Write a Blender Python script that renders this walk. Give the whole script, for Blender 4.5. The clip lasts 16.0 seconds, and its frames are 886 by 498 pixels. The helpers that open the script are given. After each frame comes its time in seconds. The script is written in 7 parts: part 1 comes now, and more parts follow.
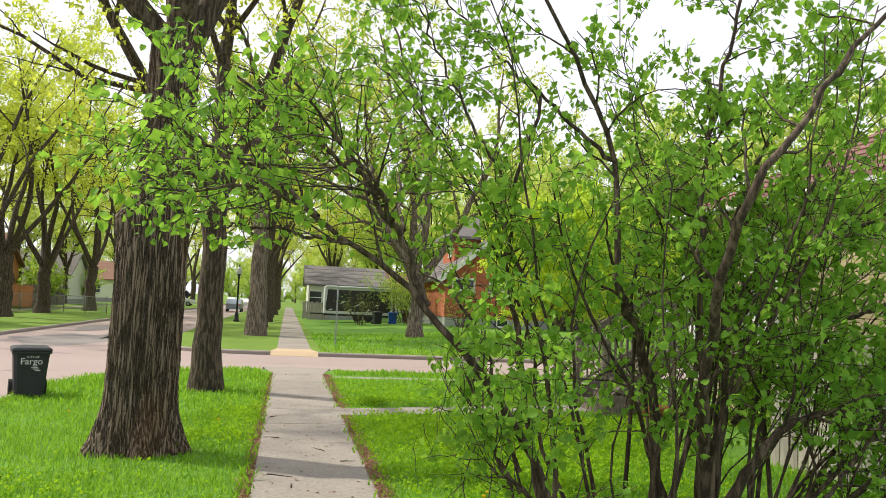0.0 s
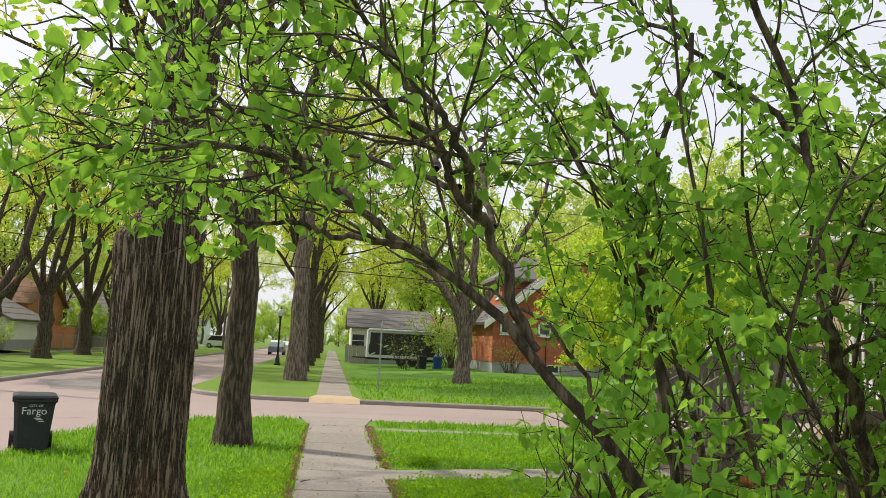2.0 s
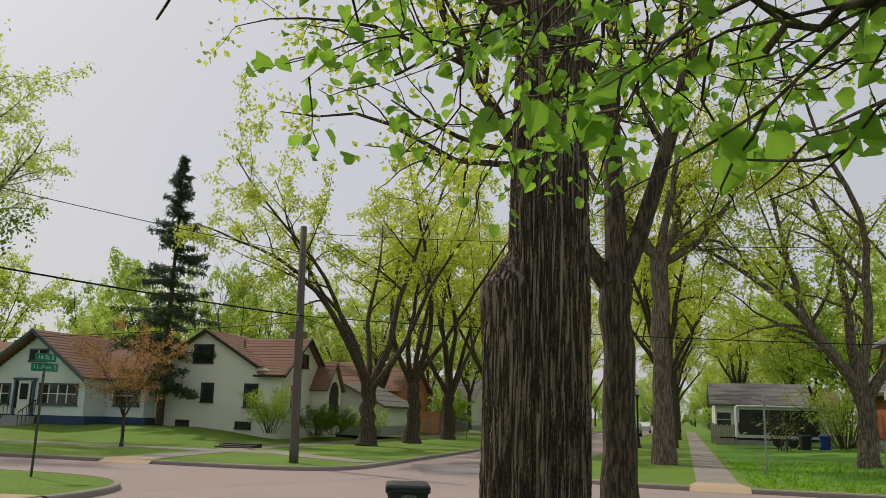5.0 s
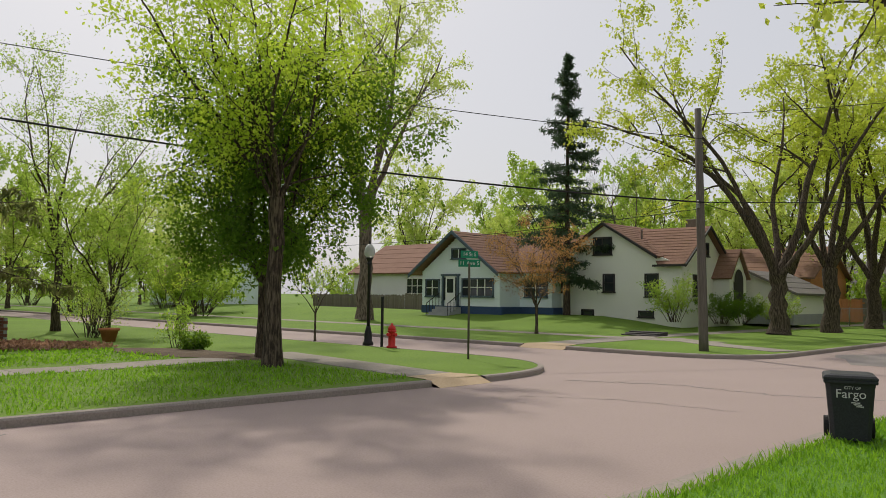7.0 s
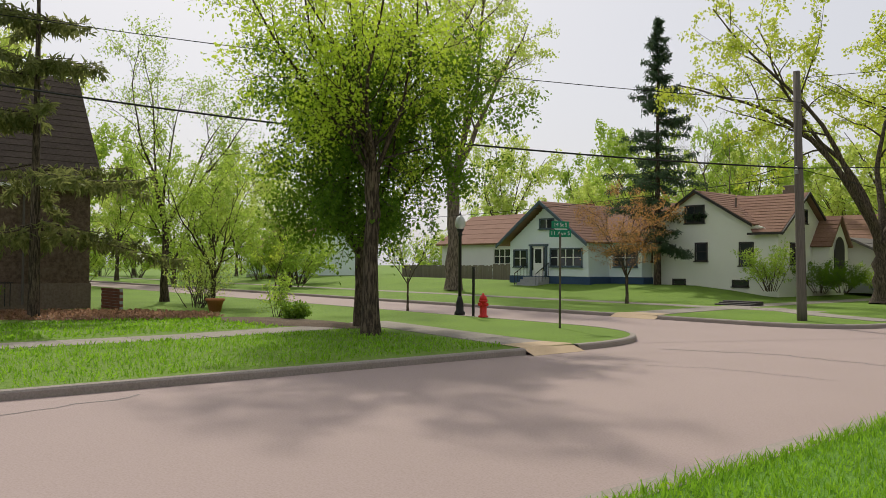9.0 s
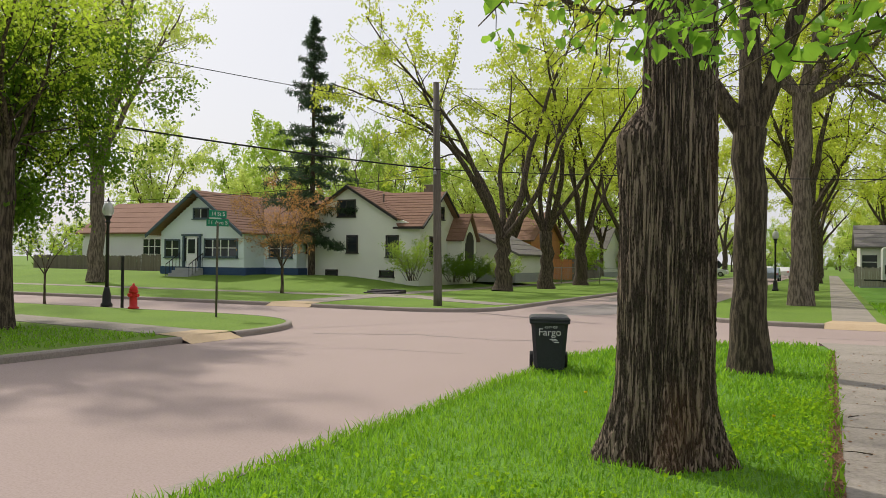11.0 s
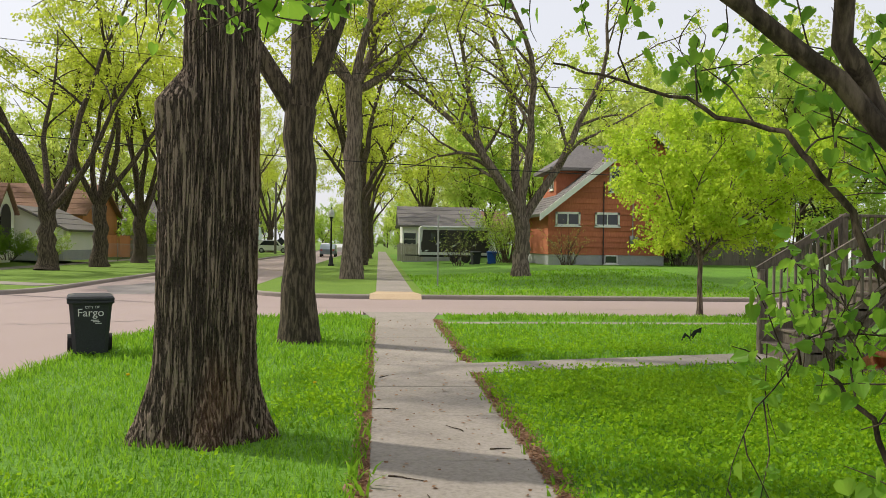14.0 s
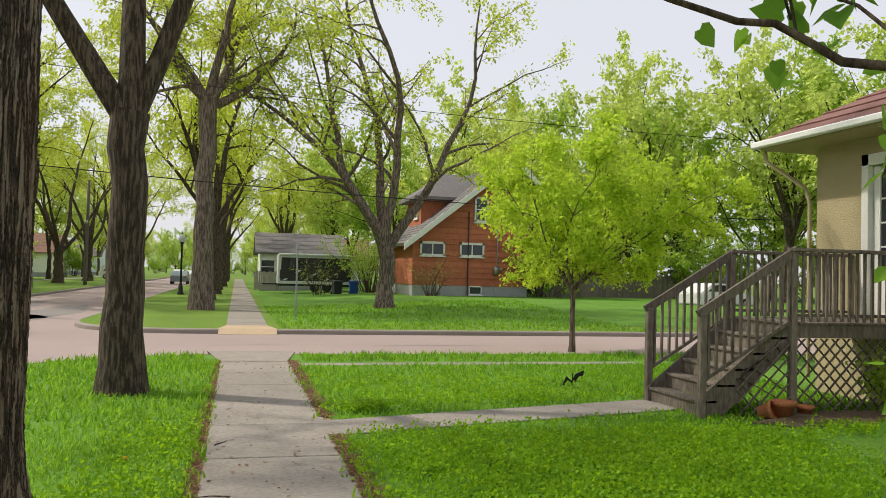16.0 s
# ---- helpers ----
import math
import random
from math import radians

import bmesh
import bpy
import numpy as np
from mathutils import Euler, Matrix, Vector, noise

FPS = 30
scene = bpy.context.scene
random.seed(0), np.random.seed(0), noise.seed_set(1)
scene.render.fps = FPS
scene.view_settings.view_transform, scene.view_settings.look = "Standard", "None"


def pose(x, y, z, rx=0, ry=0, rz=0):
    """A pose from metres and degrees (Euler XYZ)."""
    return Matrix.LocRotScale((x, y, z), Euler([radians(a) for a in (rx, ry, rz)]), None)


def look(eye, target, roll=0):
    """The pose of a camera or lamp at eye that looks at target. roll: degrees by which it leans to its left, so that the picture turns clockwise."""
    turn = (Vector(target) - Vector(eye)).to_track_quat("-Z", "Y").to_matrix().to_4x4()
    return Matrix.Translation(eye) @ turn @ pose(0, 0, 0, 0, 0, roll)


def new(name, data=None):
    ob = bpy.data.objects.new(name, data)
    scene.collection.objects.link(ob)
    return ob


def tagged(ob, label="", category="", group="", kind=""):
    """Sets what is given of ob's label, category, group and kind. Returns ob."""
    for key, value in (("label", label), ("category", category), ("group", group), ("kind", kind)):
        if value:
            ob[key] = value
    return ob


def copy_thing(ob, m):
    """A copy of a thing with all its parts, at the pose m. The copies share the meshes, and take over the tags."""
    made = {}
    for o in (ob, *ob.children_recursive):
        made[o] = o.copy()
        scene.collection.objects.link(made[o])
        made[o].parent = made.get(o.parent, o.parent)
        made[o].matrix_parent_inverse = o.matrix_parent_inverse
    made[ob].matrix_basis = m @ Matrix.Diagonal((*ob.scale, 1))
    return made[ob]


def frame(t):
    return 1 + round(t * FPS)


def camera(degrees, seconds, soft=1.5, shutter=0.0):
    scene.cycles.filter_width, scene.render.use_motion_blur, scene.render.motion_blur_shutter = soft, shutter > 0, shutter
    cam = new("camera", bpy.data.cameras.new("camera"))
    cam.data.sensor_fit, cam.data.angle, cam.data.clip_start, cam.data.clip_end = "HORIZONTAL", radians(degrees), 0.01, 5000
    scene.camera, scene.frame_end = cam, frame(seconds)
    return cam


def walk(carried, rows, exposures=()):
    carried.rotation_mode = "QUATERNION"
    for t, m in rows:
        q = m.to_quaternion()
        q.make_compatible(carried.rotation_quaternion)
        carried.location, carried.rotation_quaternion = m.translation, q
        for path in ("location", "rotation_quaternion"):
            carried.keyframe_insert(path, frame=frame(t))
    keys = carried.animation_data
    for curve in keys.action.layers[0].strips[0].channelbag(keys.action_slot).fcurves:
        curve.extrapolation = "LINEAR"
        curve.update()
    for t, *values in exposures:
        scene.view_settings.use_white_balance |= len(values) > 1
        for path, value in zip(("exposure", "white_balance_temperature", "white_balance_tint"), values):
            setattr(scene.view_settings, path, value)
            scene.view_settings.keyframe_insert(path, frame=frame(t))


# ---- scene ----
cam = camera(57.6, 16.0, soft=0.8)
PATH = [
    (0, (-0.343, 0.525, 1.865), (0.029, 2.485, 2.0), 2.6),
    (0.5, (-0.285, 1.013, 1.853), (0.093, 2.967, 2.052), 2.8),
    (1, (-0.252, 1.498, 1.85), (0.073, 3.457, 2.088), 3.1),
    (1.5, (-0.219, 1.992, 1.861), (0.031, 3.962, 2.097), 3.5),
    (2, (-0.244, 2.412, 1.851), (0.016, 4.381, 2.089), 3.0),
    (2.5, (-0.218, 2.767, 1.856), (0.032, 4.731, 2.14), 2.8),
    (3, (-0.178, 3.066, 1.876), (0.083, 5.025, 2.188), 2.4),
    (3.5, (-0.23, 3.4, 1.862), (-0.036, 5.363, 2.193), 1.7),
    (4, (-0.352, 3.721, 1.88), (-0.434, 5.682, 2.262), 1.1),
    (4.5, (-0.58, 4.05, 1.856), (-0.92, 5.973, 2.292), 1.1),
    (5, (-0.888, 4.444, 1.779), (-1.449, 6.322, 2.178), 1.6),
    (5.2, (-1.009, 4.543, 1.753), (-1.665, 6.397, 2.121), 1.5),
    (7.3, (-1.209, 4.434, 1.736), (-2.659, 5.81, 1.818), 0.8),
    (7.5, (-1.208, 4.427, 1.74), (-2.694, 5.763, 1.81), 0.9),
    (8, (-1.221, 4.393, 1.743), (-2.782, 5.643, 1.793), 0.6),
    (8.2, (-1.217, 4.371, 1.747), (-2.801, 5.591, 1.789), 0.5),
    (10.3, (-0.743, 3.548, 1.678), (-1.927, 5.159, 1.714), 0.5),
    (10.5, (-0.743, 3.546, 1.673), (-1.845, 5.215, 1.71), 0.6),
    (11, (-0.701, 3.493, 1.653), (-1.564, 5.296, 1.681), 0.7),
    (11.5, (-0.624, 3.405, 1.646), (-1.224, 5.313, 1.661), 0.6),
    (12, (-0.576, 3.39, 1.659), (-0.945, 5.356, 1.67), 0.6),
    (12.5, (-0.546, 3.377, 1.661), (-0.729, 5.368, 1.668), 0.3),
    (13, (-0.553, 3.419, 1.67), (-0.581, 5.419, 1.666), 0.3),
    (13.5, (-0.556, 3.428, 1.657), (-0.463, 5.426, 1.624), 0.4),
    (14, (-0.534, 3.687, 1.619), (-0.375, 5.68, 1.604), 0.8),
    (14.5, (-0.471, 4.083, 1.629), (-0.246, 6.07, 1.63), 1.1),
    (15, (-0.453, 4.579, 1.649), (-0.116, 6.55, 1.668), 1.1),
    (15.5, (-0.389, 4.918, 1.667), (0.032, 6.873, 1.692), 1.3),
    (16, (-0.354, 5.264, 1.691), (0.14, 7.201, 1.753), 1.5),
]
walk(cam, [(t, look(eye, target, roll)) for t, eye, target, roll in PATH],
     [(0, 0.54), (1, 0.44), (2, 0.3), (3, 0.18), (3.5, 0.08), (4, -0.15), (5, -0.4), (7.5, -0.24), (8.2, -0.2), (10.3, -0.05), (12.5, 0.17), (14, 0.2), (16, 0.14)])

# ---- light ----
world = bpy.data.worlds.new("hazy_sky")
scene.world = world
world.use_nodes = True
wn = world.node_tree.nodes
wl = world.node_tree.links
SUN_ELEV, SUN_AZ = radians(47), math.atan2(-0.90, 0.44)
sky = wn.new("ShaderNodeTexSky")
sky.sky_type = "NISHITA"
sky.sun_disc = False
sky.sun_elevation = SUN_ELEV
sky.sun_rotation = SUN_AZ
sky.air_density, sky.dust_density, sky.ozone_density = 1.0, 4.0, 1.0
haze = wn.new("ShaderNodeMix")
haze.data_type = "RGBA"
haze.inputs["Factor"].default_value = 0.72
haze.inputs["B"].default_value = (9.3, 9.3, 9.75, 1)
wl.new(sky.outputs[0], haze.inputs["A"])
wl.new(haze.outputs["Result"], wn["Background"].inputs["Color"])
wn["Background"].inputs["Strength"].default_value = 0.096

sun = new("sun", bpy.data.lights.new("sun", "SUN"))
sun.data.energy = 3.1
sun.data.angle = radians(1.6)
sun.data.color = (1.0, 0.93, 0.8)
to_sun = Vector((math.sin(SUN_AZ) * math.cos(SUN_ELEV), math.cos(SUN_AZ) * math.cos(SUN_ELEV), math.sin(SUN_ELEV)))
sun.matrix_world = look(to_sun * 50, (0, 0, 0))
scene.view_settings.exposure = 0.0


# ---- materials ----
def shader(name, rough=0.8, metal=0.0):
    m = bpy.data.materials.new(name)
    m.use_nodes = True
    b = m.node_tree.nodes["Principled BSDF"]
    b.inputs["Roughness"].default_value = rough
    b.inputs["Metallic"].default_value = metal
    b.inputs["Specular IOR Level"].default_value = 0.3
    return m, m.node_tree.nodes, m.node_tree.links, b


def noise_node(n, l, scale, detail=4, stretch=(1, 1, 1), rough=0.55):
    co = n.new("ShaderNodeTexCoord")
    mp = n.new("ShaderNodeMapping")
    mp.inputs["Scale"].default_value = stretch
    t = n.new("ShaderNodeTexNoise")
    t.inputs["Scale"].default_value = scale
    t.inputs["Detail"].default_value = detail
    t.inputs["Roughness"].default_value = rough
    l.new(co.outputs["Object"], mp.inputs[0])
    l.new(mp.outputs[0], t.inputs["Vector"])
    return t


def ramp(n, l, fac, stops):
    r = n.new("ShaderNodeValToRGB")
    e = r.color_ramp.elements
    while len(e) < len(stops):
        e.new(0.5)
    for k, (p, c) in enumerate(stops):
        e[k].position, e[k].color = p, (*c, 1)
    l.new(fac, r.inputs[0])
    return r


def blend(n, l, fac, a, b, kind="MIX"):
    x = n.new("ShaderNodeMix")
    x.data_type, x.blend_type = "RGBA", kind
    if isinstance(fac, float):
        x.inputs["Factor"].default_value = fac
    else:
        l.new(fac, x.inputs["Factor"])
    for key, v in (("A", a), ("B", b)):
        if isinstance(v, tuple):
            x.inputs[key].default_value = (*v, 1)
        else:
            l.new(v, x.inputs[key])
    return x.outputs["Result"]


def relief(n, l, b, height, strength, dist):
    bp = n.new("ShaderNodeBump")
    bp.inputs["Strength"].default_value = strength
    bp.inputs["Distance"].default_value = dist
    l.new(height, bp.inputs["Height"])
    l.new(bp.outputs[0], b.inputs["Normal"])


def two_scale(name, dark, mid, light, coarse, fine, rough=0.85, bump=0.3, dist=0.01, stretch=(1, 1, 1), metal=0.0, vary=0.0):
    """Colour from a coarse and a fine noise, with relief of the fine one; vary: change from piece to piece."""
    m, n, l, b = shader(name, rough, metal)
    c = noise_node(n, l, coarse, 3, stretch)
    f = noise_node(n, l, fine, 5, stretch)
    a = ramp(n, l, c.outputs[0], [(0.3, dark), (0.7, mid)])
    g = ramp(n, l, f.outputs[0], [(0.35, dark), (0.5, mid), (0.7, light)])
    col = blend(n, l, 0.5, a.outputs[0], g.outputs[0])
    if vary:
        oi = n.new("ShaderNodeObjectInfo")
        h = n.new("ShaderNodeHueSaturation")
        mr = n.new("ShaderNodeMapRange")
        mr.inputs["To Min"].default_value, mr.inputs["To Max"].default_value = 1 - vary, 1 + vary
        l.new(oi.outputs["Random"], mr.inputs["Value"])
        l.new(mr.outputs[0], h.inputs["Value"])
        l.new(col, h.inputs["Color"])
        col = h.outputs[0]
    l.new(col, b.inputs["Base Color"])
    relief(n, l, b, f.outputs[0], bump, dist)
    return m


def leaf_material(name, dark, light, through_col, rough=0.5):
    """Leaf: thin, partly see-through to light, varied from leaf to leaf."""
    m, n, l, b = shader(name, rough)
    b.inputs["Specular IOR Level"].default_value = 0.16
    g = n.new("ShaderNodeNewGeometry")
    r = ramp(n, l, g.outputs["Random Per Island"], [(0.0, dark), (0.5, tuple((x + y) / 2 for x, y in zip(dark, light))), (1.0, light)])
    f = noise_node(n, l, 40, 2)
    col = blend(n, l, 0.18, r.outputs[0], f.outputs[1], "OVERLAY")
    l.new(col, b.inputs["Base Color"])
    t = n.new("ShaderNodeBsdfTranslucent")
    tc = blend(n, l, 0.55, r.outputs[0], through_col)
    l.new(tc, t.inputs["Color"])
    mix = n.new("ShaderNodeMixShader")
    mix.inputs[0].default_value = 0.56
    l.new(b.outputs[0], mix.inputs[1])
    l.new(t.outputs[0], mix.inputs[2])
    l.new(mix.outputs[0], n["Material Output"].inputs["Surface"])
    return m


def bark_material(name, dark, mid, light, scale, bump=0.9, dist=0.03, rust=None):
    m, n, l, b = shader(name, 0.92)
    w = noise_node(n, l, scale, 6, (1, 1, 0.055 if rust else 0.14), 0.55 if rust else 0.6)
    f = noise_node(n, l, scale * 5, 4, (1, 1, 0.35))
    height = w.outputs[0]
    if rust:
        # winding furrows between ridges; near-black stops put the furrows' shade into the colour
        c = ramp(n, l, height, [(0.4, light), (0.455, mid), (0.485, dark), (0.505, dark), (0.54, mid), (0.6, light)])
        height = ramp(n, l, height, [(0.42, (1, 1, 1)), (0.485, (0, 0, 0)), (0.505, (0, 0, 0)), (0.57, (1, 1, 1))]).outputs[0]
    else:
        c = ramp(n, l, height, [(0.43, dark), (0.5, mid), (0.6, light)])
    col = blend(n, l, 0.3, c.outputs[0], ramp(n, l, f.outputs[0], [(0.3, dark), (0.7, light)]).outputs[0])
    if rust:
        p = noise_node(n, l, 1.3, 2, (1, 1, 0.35))
        pr = ramp(n, l, p.outputs[0], [(0.54, (0, 0, 0)), (0.72, (0.5, 0.5, 0.5))])
        col = blend(n, l, pr.outputs[0], col, rust)
    l.new(col, b.inputs["Base Color"])
    hsum = blend(n, l, 0.3, height, f.outputs[0])
    relief(n, l, b, hsum, bump, dist)
    return m


GRASS = two_scale("lawn", (0.06, 0.14, 0.014), (0.125, 0.275, 0.024), (0.21, 0.38, 0.04), 0.7, 30, 0.9, 0.7, 0.03)
GRASS_FAR = two_scale("lawn_far", (0.08, 0.145, 0.016), (0.145, 0.245, 0.026), (0.23, 0.34, 0.045), 0.35, 14, 0.95, 0.5, 0.05)
GRASS_DRY = two_scale("lawn_dry", (0.14, 0.16, 0.03), (0.2, 0.25, 0.04), (0.28, 0.32, 0.08), 0.5, 8, 0.95, 0.5, 0.05)
BLADE = leaf_material("grass_blade", (0.085, 0.23, 0.015), (0.27, 0.49, 0.04), (0.35, 0.58, 0.04))
WEED = leaf_material("weed_leaf", (0.11, 0.26, 0.01), (0.30, 0.52, 0.025), (0.42, 0.62, 0.02))
ROAD = two_scale("road_surface", (0.285, 0.222, 0.205), (0.36, 0.283, 0.265), (0.42, 0.338, 0.318), 0.16, 45, 0.9, 0.25, 0.006)
ROAD_DARK = two_scale("road_tar", (0.19, 0.17, 0.165), (0.245, 0.22, 0.21), (0.29, 0.26, 0.25), 0.6, 30, 0.9, 0.25, 0.006)
KERB = two_scale("kerb_concrete", (0.23, 0.20, 0.175), (0.31, 0.27, 0.24), (0.38, 0.34, 0.3), 1.2, 30, 0.9, 0.4, 0.01)
WALK = two_scale("walk_concrete", (0.21, 0.185, 0.16), (0.295, 0.262, 0.23), (0.37, 0.335, 0.3), 1.6, 28, 0.9, 0.3, 0.006, vary=0.08)
APRON = two_scale("apron_concrete", (0.42, 0.30, 0.19), (0.5, 0.38, 0.25), (0.56, 0.44, 0.31), 1.2, 28, 0.9, 0.3, 0.006)
SOIL = two_scale("soil", (0.07, 0.05, 0.035), (0.13, 0.09, 0.06), (0.2, 0.15, 0.1), 3, 40, 0.95, 0.7, 0.02)
MULCH = two_scale("leaf_litter", (0.17, 0.095, 0.06), (0.34, 0.205, 0.145), (0.5, 0.33, 0.24), 2, 50, 0.95, 0.8, 0.02)
LITTER = leaf_material("dead_leaf", (0.16, 0.085, 0.05), (0.42, 0.26, 0.17), (0.4, 0.25, 0.15))
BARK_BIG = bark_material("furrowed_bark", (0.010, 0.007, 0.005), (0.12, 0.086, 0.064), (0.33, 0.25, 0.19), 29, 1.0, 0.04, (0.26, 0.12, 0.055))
BARK = bark_material("grey_brown_bark", (0.014, 0.010, 0.007), (0.066, 0.048, 0.034), (0.155, 0.12, 0.085), 24, 0.9, 0.03)
BARK_PALE = bark_material("pale_bark", (0.045, 0.034, 0.026), (0.145, 0.11, 0.085), (0.26, 0.205, 0.165), 18, 0.9, 0.03)
BARK_BUSH = bark_material("shrub_bark", (0.022, 0.015, 0.011), (0.06, 0.042, 0.032), (0.16, 0.12, 0.09), 30, 0.6, 0.008)
LEAF_ELM = leaf_material("elm_leaf", (0.29, 0.38, 0.04), (0.6, 0.66, 0.1), (0.78, 0.86, 0.1))
LEAF_MID = leaf_material("broad_leaf", (0.19, 0.32, 0.045), (0.42, 0.56, 0.1), (0.58, 0.74, 0.1))
LEAF_DARK = leaf_material("shade_leaf", (0.05, 0.12, 0.016), (0.16, 0.28, 0.03), (0.25, 0.4, 0.03))
LEAF_LILAC = leaf_material("lilac_leaf", (0.08, 0.22, 0.026), (0.27, 0.5, 0.07), (0.44, 0.7, 0.07), 0.42)
LEAF_YOUNG = leaf_material("maple_leaf", (0.29, 0.45, 0.035), (0.58, 0.72, 0.08), (0.74, 0.88, 0.08))
LEAF_PALE = leaf_material("spring_leaf", (0.36, 0.46, 0.1), (0.62, 0.71, 0.19), (0.78, 0.87, 0.2))
LEAF_ORANGE = leaf_material("copper_bud", (0.35, 0.17, 0.07), (0.52, 0.3, 0.12), (0.6, 0.35, 0.1))
NEEDLE = leaf_material("spruce_needle", (0.035, 0.062, 0.04), (0.10, 0.14, 0.085), (0.1, 0.17, 0.08))
NEEDLE_PINE = leaf_material("pine_needle", (0.09, 0.12, 0.045), (0.24, 0.25, 0.09), (0.28, 0.3, 0.09))
CREAM = two_scale("cream_render", (0.72, 0.72, 0.64), (0.79, 0.79, 0.71), (0.83, 0.83, 0.77), 0.6, 60, 0.9, 0.25, 0.006)
STUCCO = two_scale("buff_stucco", (0.36, 0.29, 0.17), (0.44, 0.365, 0.225), (0.5, 0.42, 0.28), 1.5, 45, 0.95, 0.9, 0.02)
SIDING_BLUE = two_scale("pale_blue_siding", (0.68, 0.76, 0.78), (0.74, 0.82, 0.84), (0.79, 0.86, 0.88), 0.7, 20, 0.6, 0.1, 0.004)
SIDING_WHITE = two_scale("white_siding", (0.68, 0.68, 0.66), (0.76, 0.76, 0.74), (0.8, 0.8, 0.79), 0.7, 20, 0.6, 0.1, 0.004)
SIDING_RED = two_scale("red_shingle", (0.37, 0.115, 0.06), (0.46, 0.15, 0.08), (0.54, 0.2, 0.11), 0.9, 14, 0.85, 0.3, 0.008, (1, 1, 0.3), vary=0.12)
NAVY = two_scale("blue_foundation", (0.03, 0.06, 0.13), (0.045, 0.085, 0.17), (0.07, 0.11, 0.2), 1, 20, 0.8, 0.3, 0.01)
FOUND = two_scale("grey_foundation", (0.27, 0.28, 0.28), (0.36, 0.37, 0.37), (0.43, 0.44, 0.44), 1.2, 20, 0.9, 0.3, 0.01)
ROOF_BROWN = two_scale("brown_shingle_roof", (0.19, 0.105, 0.075), (0.26, 0.15, 0.11), (0.33, 0.2, 0.155), 0.8, 9, 0.95, 0.5, 0.02, (1, 1, 3))
ROOF_RED = two_scale("maroon_shingle_roof", (0.16, 0.08, 0.07), (0.22, 0.115, 0.10), (0.29, 0.16, 0.14), 0.8, 9, 0.95, 0.5, 0.02, (1, 1, 3), vary=0.1)
ROOF_GREY = two_scale("grey_shingle_roof", (0.13, 0.12, 0.12), (0.19, 0.175, 0.17), (0.25, 0.23, 0.225), 0.8, 9, 0.95, 0.5, 0.02, (1, 1, 3))
TRIM_DARK = two_scale("dark_trim_paint", (0.025, 0.022, 0.022), (0.04, 0.035, 0.035), (0.06, 0.05, 0.05), 2, 30, 0.6, 0.1, 0.003)
TRIM_WHITE = two_scale("white_trim_paint", (0.66, 0.66, 0.62), (0.75, 0.75, 0.71), (0.8, 0.8, 0.77), 2, 30, 0.55, 0.1, 0.003)
TRIM_BLUE = two_scale("slate_trim_paint", (0.06, 0.09, 0.12), (0.085, 0.12, 0.15), (0.12, 0.15, 0.18), 2, 30, 0.6, 0.1, 0.003)
DECK = two_scale("weathered_deck_wood", (0.10, 0.082, 0.066), (0.2, 0.165, 0.135), (0.33, 0.285, 0.24), 2.2, 26, 0.9, 0.5, 0.006, (1, 1, 0.25), vary=0.2)
FENCE = two_scale("silvered_fence_wood", (0.24, 0.215, 0.185), (0.37, 0.335, 0.295), (0.48, 0.44, 0.395), 1.6, 24, 0.9, 0.5, 0.006, (2, 2, 0.15), vary=0.16)
FENCE_DARK = two_scale("dark_fence_wood", (0.13, 0.11, 0.09), (0.2, 0.17, 0.14), (0.27, 0.235, 0.2), 1.6, 24, 0.9, 0.4, 0.006, (2, 2, 0.15), vary=0.14)
LOGWALL = two_scale("brown_rough_wall", (0.075, 0.05, 0.036), (0.15, 0.105, 0.075), (0.25, 0.185, 0.14), 0.9, 9, 0.95, 0.9, 0.04)
BRICKRED = two_scale("dark_red_brick", (0.16, 0.055, 0.04), (0.22, 0.085, 0.06), (0.28, 0.12, 0.09), 2, 22, 0.9, 0.5, 0.01, vary=0.15)
POLE_WOOD = two_scale("grey_pole_wood", (0.085, 0.075, 0.065), (0.135, 0.118, 0.1), (0.2, 0.178, 0.155), 1.5, 26, 0.9, 0.4, 0.006, (2, 2, 0.1))
BLACK = two_scale("black_paint", (0.012, 0.012, 0.013), (0.02, 0.02, 0.022), (0.035, 0.035, 0.038), 3, 40, 0.5, 0.1, 0.002)
BIN_DARK = two_scale("dark_grey_plastic", (0.018, 0.02, 0.024), (0.03, 0.033, 0.038), (0.045, 0.048, 0.055), 3, 60, 0.55, 0.15, 0.002)
BIN_BLUE = two_scale("blue_plastic", (0.01, 0.055, 0.26), (0.015, 0.08, 0.36), (0.03, 0.11, 0.42), 3, 60, 0.5, 0.15, 0.002)
WHITE_PRINT = two_scale("white_print", (0.55, 0.55, 0.55), (0.62, 0.62, 0.62), (0.68, 0.68, 0.68), 8, 60, 0.6, 0.05, 0.001)
HYDRANT = two_scale("red_paint", (0.5, 0.02, 0.02), (0.62, 0.03, 0.028), (0.7, 0.06, 0.05), 4, 40, 0.45, 0.15, 0.003)
SIGN_GREEN = two_scale("green_sign_sheet", (0.0, 0.17, 0.09), (0.005, 0.22, 0.12), (0.02, 0.26, 0.15), 5, 40, 0.5, 0.05, 0.001)
STEEL = two_scale("galvanised_steel", (0.27, 0.28, 0.28), (0.36, 0.37, 0.37), (0.45, 0.46, 0.46), 4, 60, 0.5, 0.1, 0.002, metal=0.7)
TERRA = two_scale("terracotta", (0.36, 0.125, 0.05), (0.48, 0.18, 0.08), (0.56, 0.25, 0.13), 6, 40, 0.85, 0.3, 0.004)
